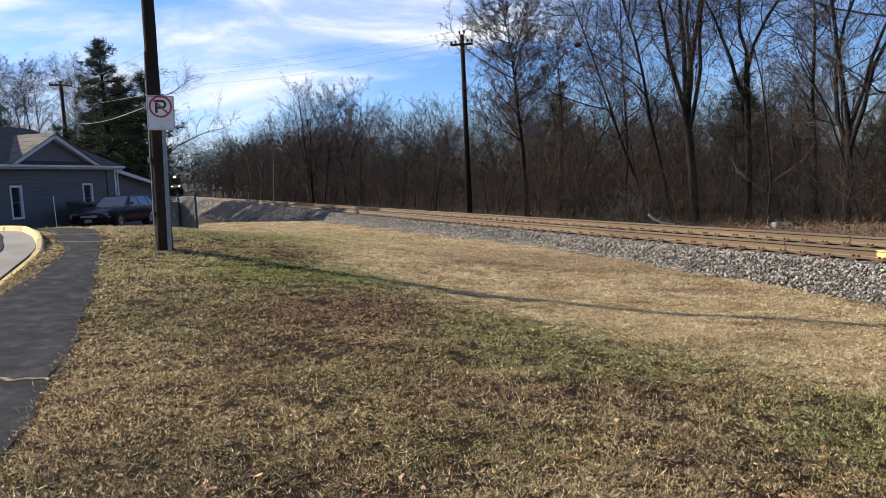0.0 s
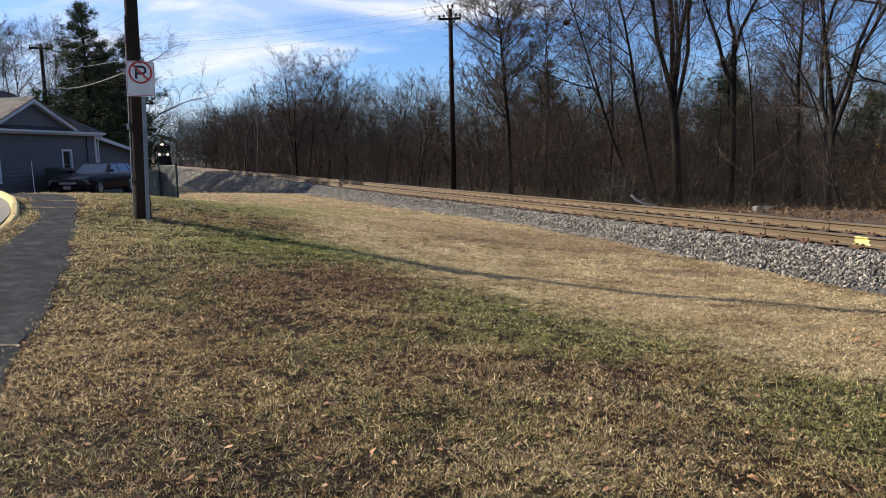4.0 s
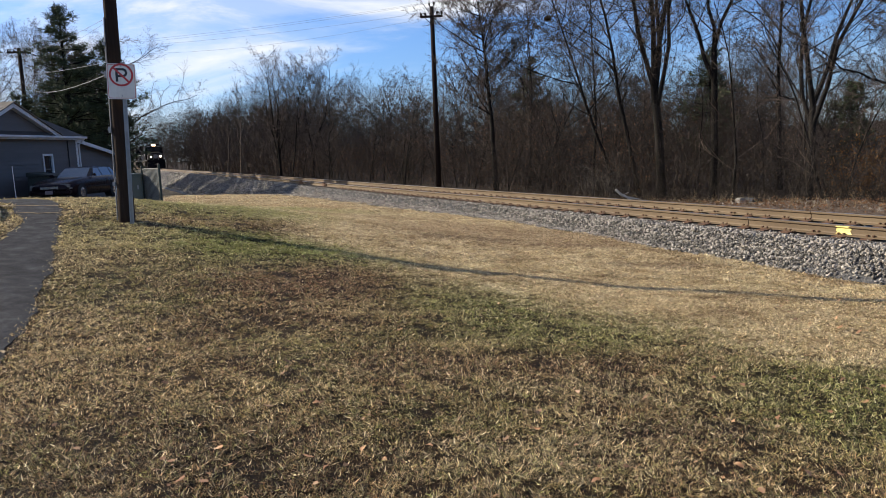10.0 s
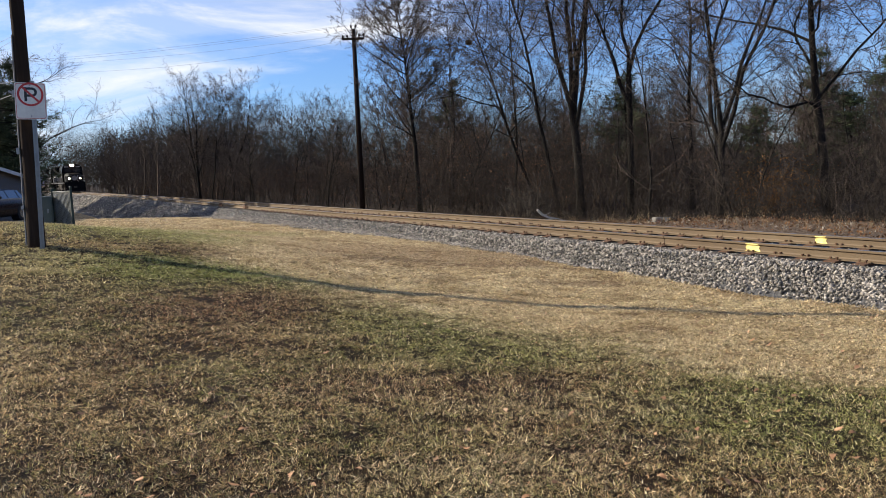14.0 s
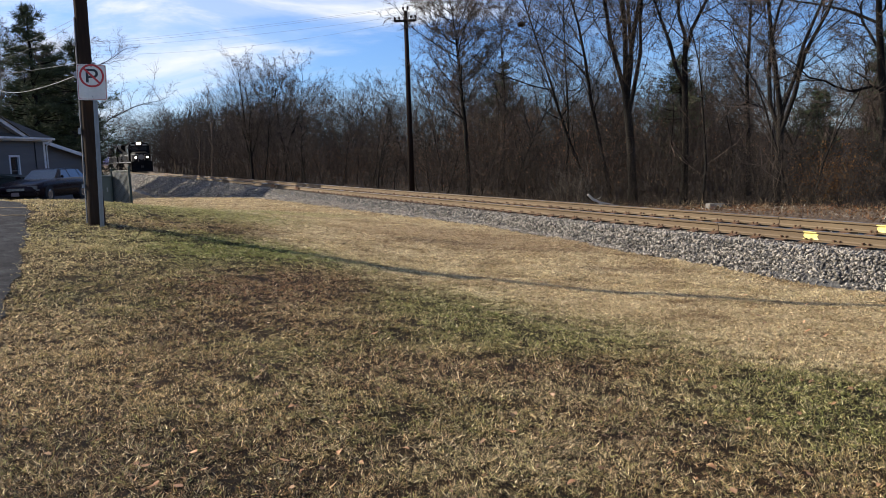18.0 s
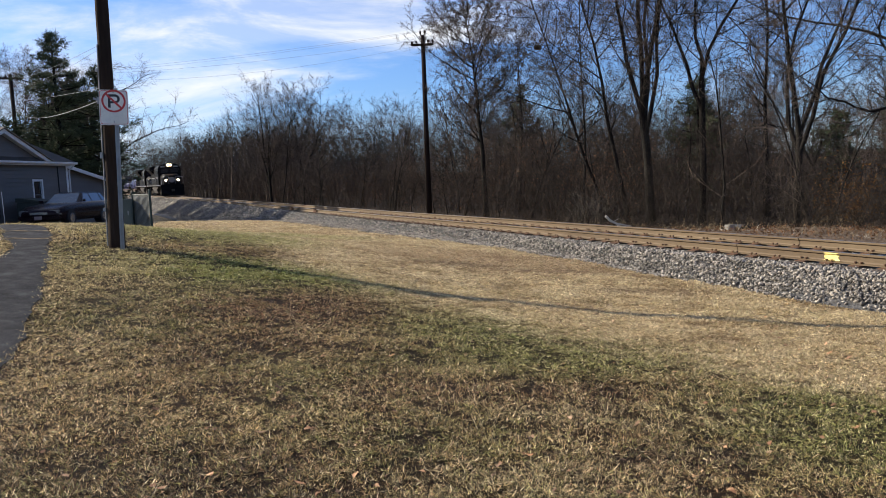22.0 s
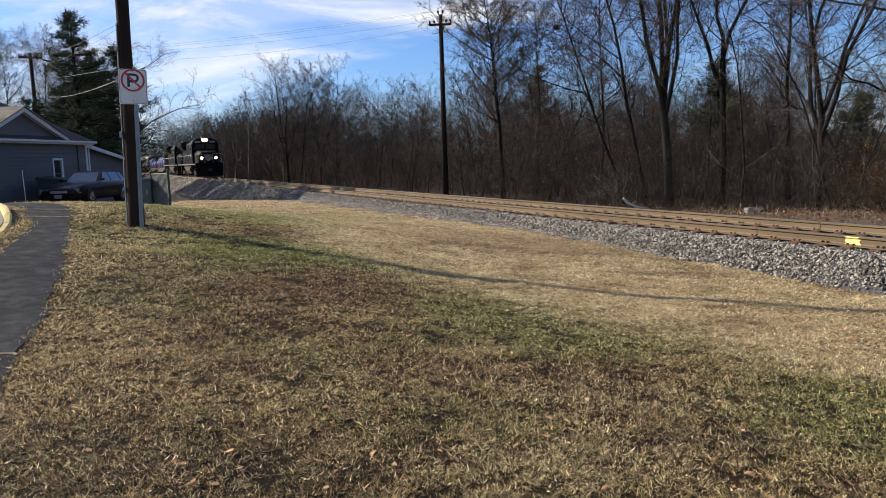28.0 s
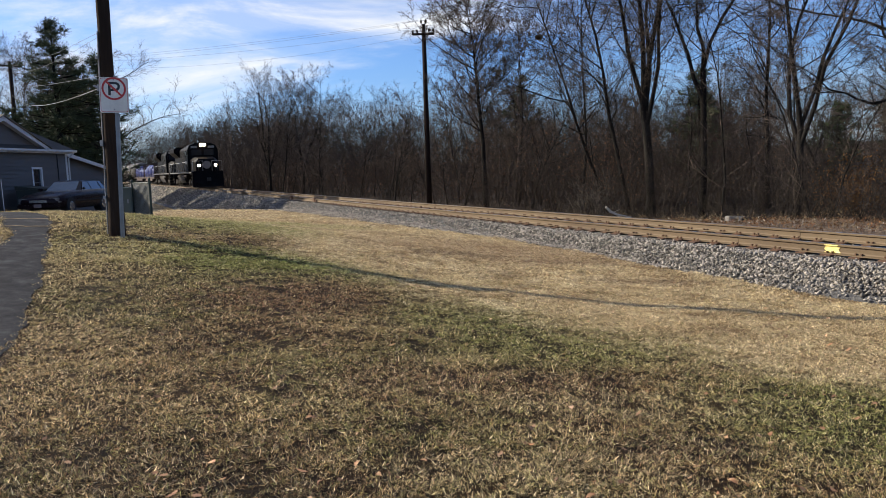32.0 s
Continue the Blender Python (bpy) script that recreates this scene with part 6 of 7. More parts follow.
def make_car():
    x, y = -15.75, 34.9
    z = land_z(x, y) + 0.0
    car = thing("sedan_car", pose(x, y, z, 0, 0, 180 - 2), "dark maroon four-door sedan parked beside the grey house", "car")
    # local: y forward, x to its right
    body = []
    for yy, w, zb, zs, zt in ((-2.52, 0.72, 0.42, 0.62, 0.80), (-2.45, 0.84, 0.30, 0.66, 0.90), (-2.0, 0.91, 0.22, 0.70, 0.97), (-0.9, 0.92, 0.20, 0.72, 0.98), (0.4, 0.92, 0.20, 0.72, 0.97),
                              (1.0, 0.92, 0.20, 0.71, 0.94), (1.9, 0.90, 0.22, 0.68, 0.86), (2.40, 0.84, 0.28, 0.62, 0.74), (2.55, 0.70, 0.36, 0.56, 0.66)):
        body.append([(-w * 0.93, yy, zb), (w * 0.93, yy, zb), (w, yy, zb + 0.12), (w, yy, zs), (w * 0.95, yy, zt - 0.03), (w * 0.80, yy, zt), (-w * 0.80, yy, zt), (-w * 0.95, yy, zt - 0.03), (-w, yy, zs), (-w, yy, zb + 0.12)])
    part("body", loft(body, 10), M_CARPAINT, car, smooth=True, bevel=0.0)
    cab = []
    for yy, w0, w1, z0, z1 in ((-1.75, 0.76, 0.70, 0.93, 0.97), (-1.25, 0.80, 0.62, 0.93, 1.32), (-0.9, 0.82, 0.60, 0.93, 1.40), (0.1, 0.82, 0.60, 0.93, 1.42), (0.45, 0.82, 0.60, 0.93, 1.37), (1.15, 0.80, 0.72, 0.90, 0.96)):
        cab.append([(-w0, yy, z0), (w0, yy, z0), (w1, yy, z1 - 0.02), (w1 * 0.9, yy, z1), (-w1 * 0.9, yy, z1), (-w1, yy, z1 - 0.02)])
    part("cabin", loft(cab, 6), M_CARPAINT, car, smooth=False).location = (0, -0.52, -0.03)
    glass = Geo().add([(-0.66, 1.13, 0.99), (0.66, 1.13, 0.99), (0.55, 0.52, 1.365), (-0.55, 0.52, 1.365), (-0.66, 1.10, 0.97), (0.66, 1.10, 0.97), (0.55, 0.49, 1.345), (-0.55, 0.49, 1.345)],
                      [(0, 1, 2, 3), (7, 6, 5, 4), (0, 4, 5, 1), (2, 6, 7, 3)])
    part("windscreen", glass, M_DUSTYSKYGLASS, car, "pale reflecting windscreen").location = (0, -0.52, -0.03)
    glass = Geo().add([(-0.64, -1.70, 0.99), (0.64, -1.70, 0.99), (0.55, -1.28, 1.31), (-0.55, -1.28, 1.31), (-0.64, -1.66, 0.97), (0.64, -1.66, 0.97), (0.55, -1.25, 1.29), (-0.55, -1.25, 1.29)],
                      [(0, 3, 2, 1), (4, 5, 6, 7), (0, 1, 5, 4), (2, 3, 7, 6)])
    part("rear_window", glass, M_GLASS, car).location = (0, -0.52, -0.03)
    for s in (-1, 1):
        for y0, y1, t0, t1 in ((0.88, 0.0, 0.42, 0.0), (-0.08, -0.98, -0.08, -0.95), (-1.06, -1.5, -1.03, -1.24)):
            w0, w1 = 0.822 * s, 0.625 * s
            g = Geo().add([(w0, y0, 0.965), (w0, y1, 0.965), (w1, t1, 1.345), (w1, t0, 1.345), (w0 * 0.985, y0, 0.965), (w0 * 0.985, y1, 0.965), (w1 * 0.985, t1, 1.335), (w1 * 0.985, t0, 1.335)],
                          [(0, 1, 2, 3), (7, 6, 5, 4), (0, 4, 5, 1), (1, 5, 6, 2), (2, 6, 7, 3), (3, 7, 4, 0)])
            part("side_window", g, M_GLASS, car).location = (0, -0.52, -0.03)
        part("mirror", Geo().box(s * 0.86 - 0.02, s * 1.02 + 0.02, 0.40, 0.52, 0.97, 1.08), M_CARPAINT, car, bevel=0.03)
        part("headlight", Geo().box(s * 0.62 - 0.20, s * 0.62 + 0.20, 2.36, 2.52, 0.56, 0.70), M_LAMPGLASS, car, "clear headlight", bevel=0.02)
        part("turn_signal", Geo().box(s * 0.80 - 0.05, s * 0.80 + 0.05, 2.30, 2.46, 0.50, 0.56), M_LAMPGLASS, car)
        part("tail_light", Geo().box(s * 0.60 - 0.20, s * 0.60 + 0.20, -2.535, -2.42, 0.64, 0.78), M_REDLENS, car, bevel=0.02)
        for yy in (0.25, -0.75):
            part("door_handle", Geo().box(s * 0.915 - 0.012, s * 0.915 + 0.012, yy - 0.07, yy + 0.07, 0.80, 0.83), M_CHROME, car)
        part("side_moulding", Geo().box(s * 0.925 - 0.008, s * 0.925 + 0.008, -1.2, 1.15, 0.52, 0.56), M_RUBBER, car)
        for yy in (1.62, -1.38):
            wheel = Geo().tube([(s * 0.70, yy, 0.325), (s * 0.72, yy, 0.325), (s * 0.905, yy, 0.325), (s * 0.935, yy, 0.325)], [0.30, 0.325, 0.325, 0.29], 24)
            w = part("tyre", wheel, M_RUBBER, car, smooth=False)
            part("rim", Geo().tube([(s * 0.86, yy, 0.325), (s * 0.942, yy, 0.325), (s * 0.948, yy, 0.325)], [0.205, 0.20, 0.15], 20), M_CHROME, w, "bright wheel cover")
            part("wheel_arch", Geo().tube([(s * 0.60, yy, 0.34), (s * 0.926, yy, 0.34)], 0.36, 24), M_RUBBER, car)
    part("grille", Geo().box(-0.38, 0.38, 2.46, 2.555, 0.50, 0.64), M_CHROME, car, bevel=0.02)
    part("bumper", Geo().box(-0.86, 0.86, 2.34, 2.60, 0.30, 0.48), M_CARPAINT, car, bevel=0.05)
    part("rear_bumper", Geo().box(-0.86, 0.86, -2.58, -2.34, 0.32, 0.52), M_CARPAINT, car, bevel=0.05)
    part("licence_plate", Geo().box(-0.155, 0.155, 2.601, 2.612, 0.31, 0.46), M_PLATE, car, "plain dull plate")


make_car()

M_BIN = plain("dark_bin", (0.014, 0.022, 0.018), 0.6)
M_CABINET = surface("cabinet_green", [(0.3, (0.06, 0.075, 0.063)), (0.7, (0.096, 0.114, 0.099))], 3, 40, 0.55, 0.1, 0.05, 0.001)
M_MESH = surface("fence_slats", [(0.3, (0.09, 0.101, 0.0975)), (0.7, (0.165, 0.176, 0.173))], 5, 40, 0.55, 0.3, 0.1, 0.001, each=0.15)
M_GREENPOST = plain("green_post", (0.016, 0.032, 0.026), 0.6)


def waste_bin():
    x, y = -17.55, 35.9
    b = thing("waste_container", pose(x, y, land_z(x, y), 0, 0, 6), "dark green waste container beside the house wall", "waste container")
    part("tub", Geo().box(-0.55, 0.55, -0.95, 0.95, 1.05, 0.08, taper=0.0), M_BIN, b, bevel=0.03)
    part("lid", Geo().add([(-0.58, -0.98, 1.06), (0.58, -0.98, 1.06), (0.58, 0.98, 1.06), (-0.58, 0.98, 1.06), (-0.58, -0.98, 1.24), (0.45, -0.98, 1.10), (0.45, 0.98, 1.10), (-0.58, 0.98, 1.24)],
                          [(3, 2, 1, 0), (4, 5, 6, 7), (0, 1, 5, 4), (1, 2, 6, 5), (2, 3, 7, 6), (3, 0, 4, 7)]), M_BIN, b)
    for sx in (-0.5, 0.5):
        for sy in (-0.85, 0.85):
            part("caster", Geo().tube([(sx, sy - 0.02, 0.05), (sx, sy + 0.02, 0.05)], 0.05, 12), M_RUBBER, b)


def marker_rod():
    x, y = -14.56, 27.36
    z = land_z(x, y)
    r = thing("marker_rod", pose(x, y, z, 0, -1, 0), "thin white marker rod stuck in the grass", "marker rod")
    part("rod", Geo().tube([(0, 0, -0.2), (0, 0, 1.72 - z)], 0.012, 8), M_TRIM, r)


def fence_corner():
    f = thing("screen_fence", pose(-8.22, 23.55, land_z(-8.22, 23.55)), "low grey slatted chain-link screen round a utility box", "fence")
    a = Vector((0, 0, 0))
    ends = (Vector((-0.80, 0.78, 0)), Vector((-0.62, 0.12, 0)))
    for e, n in ((ends[0], 30),):
        for k in range(n):
            p, q = a.lerp(e, (k + 0.12) / n), a.lerp(e, (k + 0.9) / n)
            off = Vector((0.012 * (-1) ** k, 0, 0))
            zz = 1.10 + 0.012 * math.sin(k * 3.1)
            g = Geo().add([p + off + Vector((0, 0, 0.05)), q + off + Vector((0, 0, 0.05)), q + off + Vector((0, 0, zz)), p + off + Vector((0, 0, zz)),
                           p + off + Vector((0.006, 0, 0.05)), q + off + Vector((0.006, 0, 0.05)), q + off + Vector((0.006, 0, zz)), p + off + Vector((0.006, 0, zz))],
                          [(3, 2, 1, 0), (4, 5, 6, 7), (0, 1, 5, 4), (1, 2, 6, 5), (2, 3, 7, 6), (3, 0, 4, 7)])
            part("slat", g, M_MESH, f)
        wires_ = Geo()
        for k in range(26):
            for up in (1, -1):
                s = k / 25
                t = min(1, max(0, s + up * 0.55))
                zt = 1.1 * abs(t - s) / 0.55
                p, q = a.lerp(e, s), a.lerp(e, t)
                wires_.tube([(p.x + 0.02, p.y, 0.04), (q.x + 0.02, q.y, 0.04 + zt)], 0.0035, 3, cap=False)
        part("chain_link", wires_, M_GALV, f, "galvanised diamond mesh")
        part("top_rail", Geo().tube([a + Vector((0, 0, 1.12)), e + Vector((0, 0, 1.12))], 0.016, 8), M_GREENPOST, f)
    for p, hh in ((a, 1.24), (ends[0], 1.2)):
        post = part("post", Geo().tube([p + Vector((0, 0, -0.3)), p + Vector((0, 0, hh - 0.04)), p + Vector((0, 0, hh)), p + Vector((0, 0, hh + 0.03))], [0.034, 0.034, 0.038, 0.012], 10), M_GREENPOST, f, "green fence post")
    c = thing("utility_cabinet", pose(-9.35, 24.3, land_z(-9.35, 24.3), 0, 0, 20), "grey-green metal utility cabinet behind the screen", "utility cabinet")
    part("housing", Geo().box(-0.42, 0.30, -0.35, 0.35, 0.06, 0.92), M_CABINET, c, bevel=0.02)
    part("lid", Geo().box(-0.45, 0.33, -0.38, 0.38, 0.92, 0.98), M_CABINET, c, bevel=0.015)
    part("plinth", Geo().box(-0.5, 0.38, -0.43, 0.43, -0.15, 0.06), M_CONCRETE, c)
    part("door", Geo().box(-0.38, 0.26, -0.372, -0.352, 0.12, 0.88), M_CABINET, c, bevel=0.006)
    part("handle", Geo().box(0.15, 0.19, -0.40, -0.372, 0.5, 0.62), M_GALV, c)
    # white panel added: the sun on this side is put into its colour
    part("sunlit_panel", Geo().box(-0.46, -0.43, -0.30, 0.25, 0.25, 0.88), M_TRIM, c, "white panel for the cabinet's sunlit side")
    b = thing("meter_box", pose(-9.05, 25.0, land_z(-8.62, 24.5), 0, 0, 15), "dark cylindrical utility box beside the cabinet", "utility box")
    part("housing", Geo().tube([(0, 0, -0.1), (0, 0, 0.95), (0, 0, 1.02), (0, 0, 1.05)], [0.24, 0.24, 0.20, 0.08], 18), M_BIN, b)
    part("collar", Geo().tube([(0, 0, 0.30), (0, 0, 0.36)], 0.25, 18), M_BIN, b)


waste_bin()
marker_rod()
fence_corner()

# ---- the train ----
M_LOCO = surface("black_loco_paint", [(0.3, (0.0033, 0.0033, 0.00363)), (0.6, (0.0066, 0.0066, 0.00696)), (0.8, (0.0149, 0.0139, 0.0132))], 1.2, 30, 0.55, 0.0, 0.1, 0.004, spec=0.07)
M_GRIME = surface("grimy_underframe", [(0.3, (0.016, 0.014, 0.012)), (0.7, (0.06, 0.05, 0.042))], 3, 30, 0.85, 0.1, 0.3, 0.005)
M_STRIPE = plain("dull_stripe", (0.16, 0.16, 0.155), 0.5)
M_SILVER = plain("silver_paint", (0.38, 0.38, 0.37), 0.5, 0.3)
# blue lowered so that its colour carries the trees' shade on the train
M_BLUE = surface("blue_cover", [(0.3, (0.0065, 0.0163, 0.0975)), (0.6, (0.0114, 0.0276, 0.163)), (0.8, (0.0325, 0.0585, 0.202))], 1.5, 8, 0.38, 0, 0.5, 0.05)
M_FREIGHT = surface("freight_brown", [(0.3, (0.035, 0.022, 0.018)), (0.7, (0.085, 0.05, 0.038))], 2, 30, 0.8, 0, 0.2, 0.004)
# white darkened far down: the trees' shade is put into the colour
M_TANK = surface("shaded_tank_white", [(0.3, (0.0567, 0.054, 0.0486)), (0.7, (0.0837, 0.081, 0.0743))], 1.5, 20, 0.6, 0, 0.1, 0.003)
M_BEAM = glow("headlight_glow", (1.0, 0.68, 0.40), 9.0)
M_DITCH = glow("ditch_light_glow", (1.0, 0.76, 0.50), 9.0)
M_EMBLEM = plain("grey_emblem", (0.13, 0.13, 0.135), 0.5)
AXLES = []


def wheelset(vehicle, y, r):
    g = Geo()
    for s in (-1, 1):
        g.tube([(s * 0.72, 0, 0), (s * 0.735, 0, 0), (s * 0.75, 0, 0), (s * 0.81, 0, 0), (s * 0.812, 0, 0)], [r * 0.3, r + 0.025, r, r, r * 0.3], 20)
        for k in range(6):
            w = k * math.pi / 3
            g.box(s * 0.80, s * 0.825, -0.03, 0.03, r * 0.35, r * 0.8, Matrix.Rotation(w, 4, "X"))
    g.tube([(-1.0, 0, 0), (1.0, 0, 0)], 0.09, 10)
    ob = part("wheelset", g, M_GRIME, vehicle)
    AXLES.append((ob, y, r))


def truck(vehicle, y, n, r, gap):
    g = Geo()
    half = gap * (n - 1) / 2
    for s in (-1, 1):
        g.box(s * 0.98 - 0.07, s * 0.98 + 0.07, y - half - 0.45, y + half + 0.45, r - 0.02, r + 0.26)
        for k in range(n):
            yy = y - half + gap * k
            g.box(s * 1.03 - 0.09, s * 1.03 + 0.09, yy - 0.2, yy + 0.2, r - 0.2, r + 0.2)
        for k in range(n - 1):
            yy = y - half + gap * (k + 0.5)
            g.tube([(s * 1.05, yy, r - 0.05), (s * 1.05, yy, r + 0.4)], 0.12, 8)
    g.box(-0.95, 0.95, y - 0.3, y + 0.3, r + 0.05, r + 0.45)
    part("truck_frame", g, M_GRIME, vehicle)
    for k in range(n):
        wheelset(vehicle, y - half + gap * k, r)


def locomotive(name, lit, label):
    """Local space: y forward, z up from the rails, the middle of the engine at the origin."""
    v = thing(name, Matrix.Identity(4), label, "locomotive", "locomotives")
    F = 11.0
    part("walkway", Geo().box(-1.55, 1.55, -F + 0.3, F - 0.3, 1.50, 1.72), M_LOCO, v, bevel=0.02)
    part("sill_stripe", Geo().box(-1.562, -1.552, -F + 0.4, F - 0.4, 1.56, 1.66).box(1.552, 1.562, -F + 0.4, F - 0.4, 1.56, 1.66).box(-1.5, 1.5, F - 0.298, F - 0.285, 1.60, 1.70), M_STRIPE, v, "pale sill stripe")
    part("fuel_tank", Geo().prism([(-1.35, 0.9), (-1.1, 0.45), (1.1, 0.45), (1.35, 0.9), (1.35, 1.5), (-1.35, 1.5)], -2.6, 2.6), M_GRIME, v, bevel=0.04)
    part("long_hood", Geo().prism([(-0.88, 1.72), (0.88, 1.72), (0.88, 4.15), (0.66, 4.45), (-0.66, 4.45), (-0.88, 4.15)], -F + 1.0, F - 5.6), M_LOCO, v, bevel=0.03)
    part("radiator", Geo().prism([(-0.9, 3.4), (0.9, 3.4), (1.5, 4.0), (1.5, 4.42), (1.2, 4.62), (-1.2, 4.62), (-1.5, 4.42), (-1.5, 4.0)], -F + 1.3, -F + 6.2), M_LOCO, v, bevel=0.03)
    doors = [(-F + 6.6 + 0.75 * k) for k in range(9)]
    for yy in doors:
        for s in (-1, 1):
            part("hood_door", Geo().box(s * 0.885 - 0.014, s * 0.885 + 0.014, yy + 0.03, yy + 0.68, 1.9, 3.9), M_LOCO, v)
    for yy, w in ((-F + 7.5, 0.5), (-F + 9.6, 0.4), (0.3, 0.6), (3.0, 0.4)):
        part("roof_vent", Geo().box(-w, w, yy, yy + 1.0, 4.45, 4.66), M_LOCO, v, bevel=0.03)
    part("exhaust_stack", Geo().box(-0.3, 0.3, -1.0, 0.1, 4.45, 4.78), M_GRIME, v)
    # cab and nose
    part("cab", Geo().prism([(-1.52, 1.72), (1.52, 1.72), (1.52, 3.95), (1.30, 4.42), (0.75, 4.66), (-0.75, 4.66), (-1.30, 4.42), (-1.52, 3.95)], F - 5.6, F - 2.9), M_LOCO, v, bevel=0.04)
    nose = [[(-w, yy, 1.72), (w, yy, 1.72), (w, yy, zt - 0.35), (w * 0.72, yy, zt), (-w * 0.72, yy, zt), (-w, yy, zt - 0.35)] for yy, w, zt in ((F - 2.95, 1.30, 3.25), (F - 1.5, 1.22, 3.12), (F - 0.75, 1.05, 2.98), (F - 0.62, 0.9, 2.8))]
    part("nose", loft(nose, 6), M_LOCO, v, bevel=0.03)
    for s in (-1, 1):
        part("windscreen", Geo().box(s * 0.62 - 0.5, s * 0.62 + 0.5, F - 2.905, F - 2.885, 3.38, 3.98), M_PANE, v)
        part("cab_side_window", Geo().box(s * 1.525 - 0.01, s * 1.525 + 0.01, F - 5.0, F - 3.5, 3.25, 3.9), M_PANE, v)
        part("side_number_bar", Geo().box(s * 1.525 - 0.008, s * 1.525 + 0.008, F - 5.0, F - 3.9, 2.5, 2.85), M_STRIPE, v, "plain pale bar")
    for s in (-0.85, 0.85):
        part("number_board", Geo().box(s - 0.3, s + 0.3, F - 2.9, F - 2.84, 4.14, 4.36), M_STRIPE, v, "plain pale number board")
    part("nose_emblem", Geo().tube([(0, F - 0.62, 2.36), (0, F - 0.60, 2.36)], 0.40, 24), M_EMBLEM, v, "round grey emblem on the nose")
    head = part("headlight", Geo().box(-0.34, 0.34, F - 2.9, F - 2.76, 4.30, 4.62), M_LOCO, v, "twin headlight above the windscreens", bevel=0.04)
    for s in (-0.16, 0.16):
        part("headlight_lens", Geo().tube([(s, F - 2.77, 4.46), (s, F - 2.70, 4.46)], 0.17, 14), M_BEAM if lit else M_LAMPGLASS, head)
        d = part("ditch_light", Geo().box(s * 5.0 - 0.15, s * 5.0 + 0.15, F - 0.5, F - 0.2, 2.14, 2.46), M_LOCO, v, bevel=0.03)
        part("ditch_light_lens", Geo().tube([(s * 5.0, F - 0.21, 2.3), (s * 5.0, F - 0.14, 2.3)], 0.15, 14), M_DITCH if lit else M_LAMPGLASS, d)
        part("ditch_light_post", Geo().box(s * 5.0 - 0.05, s * 5.0 + 0.05, F - 0.42, F - 0.3, 1.72, 2.14), M_LOCO, v)
    # pilot, plough, coupler, steps, rails
    part("pilot", Geo().box(-1.5, 1.5, F - 0.35, F - 0.12, 0.75, 1.72), M_LOCO, v, bevel=0.02)
    part("plough", Geo().add([(-1.5, F - 0.1, 0.14), (0, F + 0.25, 0.14), (1.5, F - 0.1, 0.14), (-1.5, F - 0.12, 0.8), (0, F - 0.05, 0.8), (1.5, F - 0.12, 0.8), (-1.5, F - 0.35, 0.14), (1.5, F - 0.35, 0.14), (-1.5, F - 0.35, 0.8), (1.5, F - 0.35, 0.8)],
                             [(0, 1, 4, 3), (1, 2, 5, 4), (0, 3, 8, 6), (2, 7, 9, 5), (3, 4, 5, 9, 8), (0, 6, 7, 2, 1)]), M_LOCO, v)
    part("coupler", Geo().box(-0.12, 0.12, F - 0.1, F + 0.5, 0.78, 1.0).box(-0.2, 0.2, F + 0.3, F + 0.55, 0.72, 1.06), M_GRIME, v, bevel=0.03)
    for s in (-1, 1):
        for e in (-1, 1):
            g = Geo()
            for k in range(4):
                g.box(s * 1.35 - 0.2, s * 1.35 + 0.2, e * (F - 0.75) - 0.2, e * (F - 0.75) + 0.2, 0.42 + 0.33 * k, 0.46 + 0.33 * k)
            g.box(s * 1.14 - 0.02, s * 1.14 + 0.02, e * (F - 0.75) - 0.22, e * (F - 0.75) + 0.22, 0.4, 1.5)
            part("steps", g, M_GRIME, v)
        g = Geo()
        ys = [-F + 0.6 + 1.75 * k for k in range(10)]
        for yy in ys:
            g.tube([(s * 1.48, yy, 1.72), (s * 1.48, yy, 2.72)], 0.02, 5)
        g.tube([(s * 1.48, ys[0], 2.72), (s * 1.48, ys[-1], 2.72)], 0.02, 5)
        part("handrail", g, M_SILVER, v, "pale handrail along the walkway")
        part("front_handrail", Geo().tube([(s * 0.45, F - 0.25, 1.72), (s * 0.45, F - 0.25, 2.75), (s * 1.42, F - 0.25, 2.75), (s * 1.42, F - 0.25, 1.72)], 0.02, 5), M_SILVER, v)
        part("air_tank", Geo().tube([(s * 1.2, -4.2, 1.25), (s * 1.2, 4.2, 1.25)], 0.16, 10), M_GRIME, v)
    part("roof_horn", Geo().tube([(0.3, F - 4.2, 4.66), (0.3, F - 4.2, 4.80), (0.3, F - 3.7, 4.84)], [0.03, 0.04, 0.09], 8), M_SILVER, v)
    v.scale = (1.06, 1.0, 1.04)
    truck(v, 6.6, 3, 0.53, 1.75)
    truck(v, -6.6, 3, 0.53, 1.75)
    return v


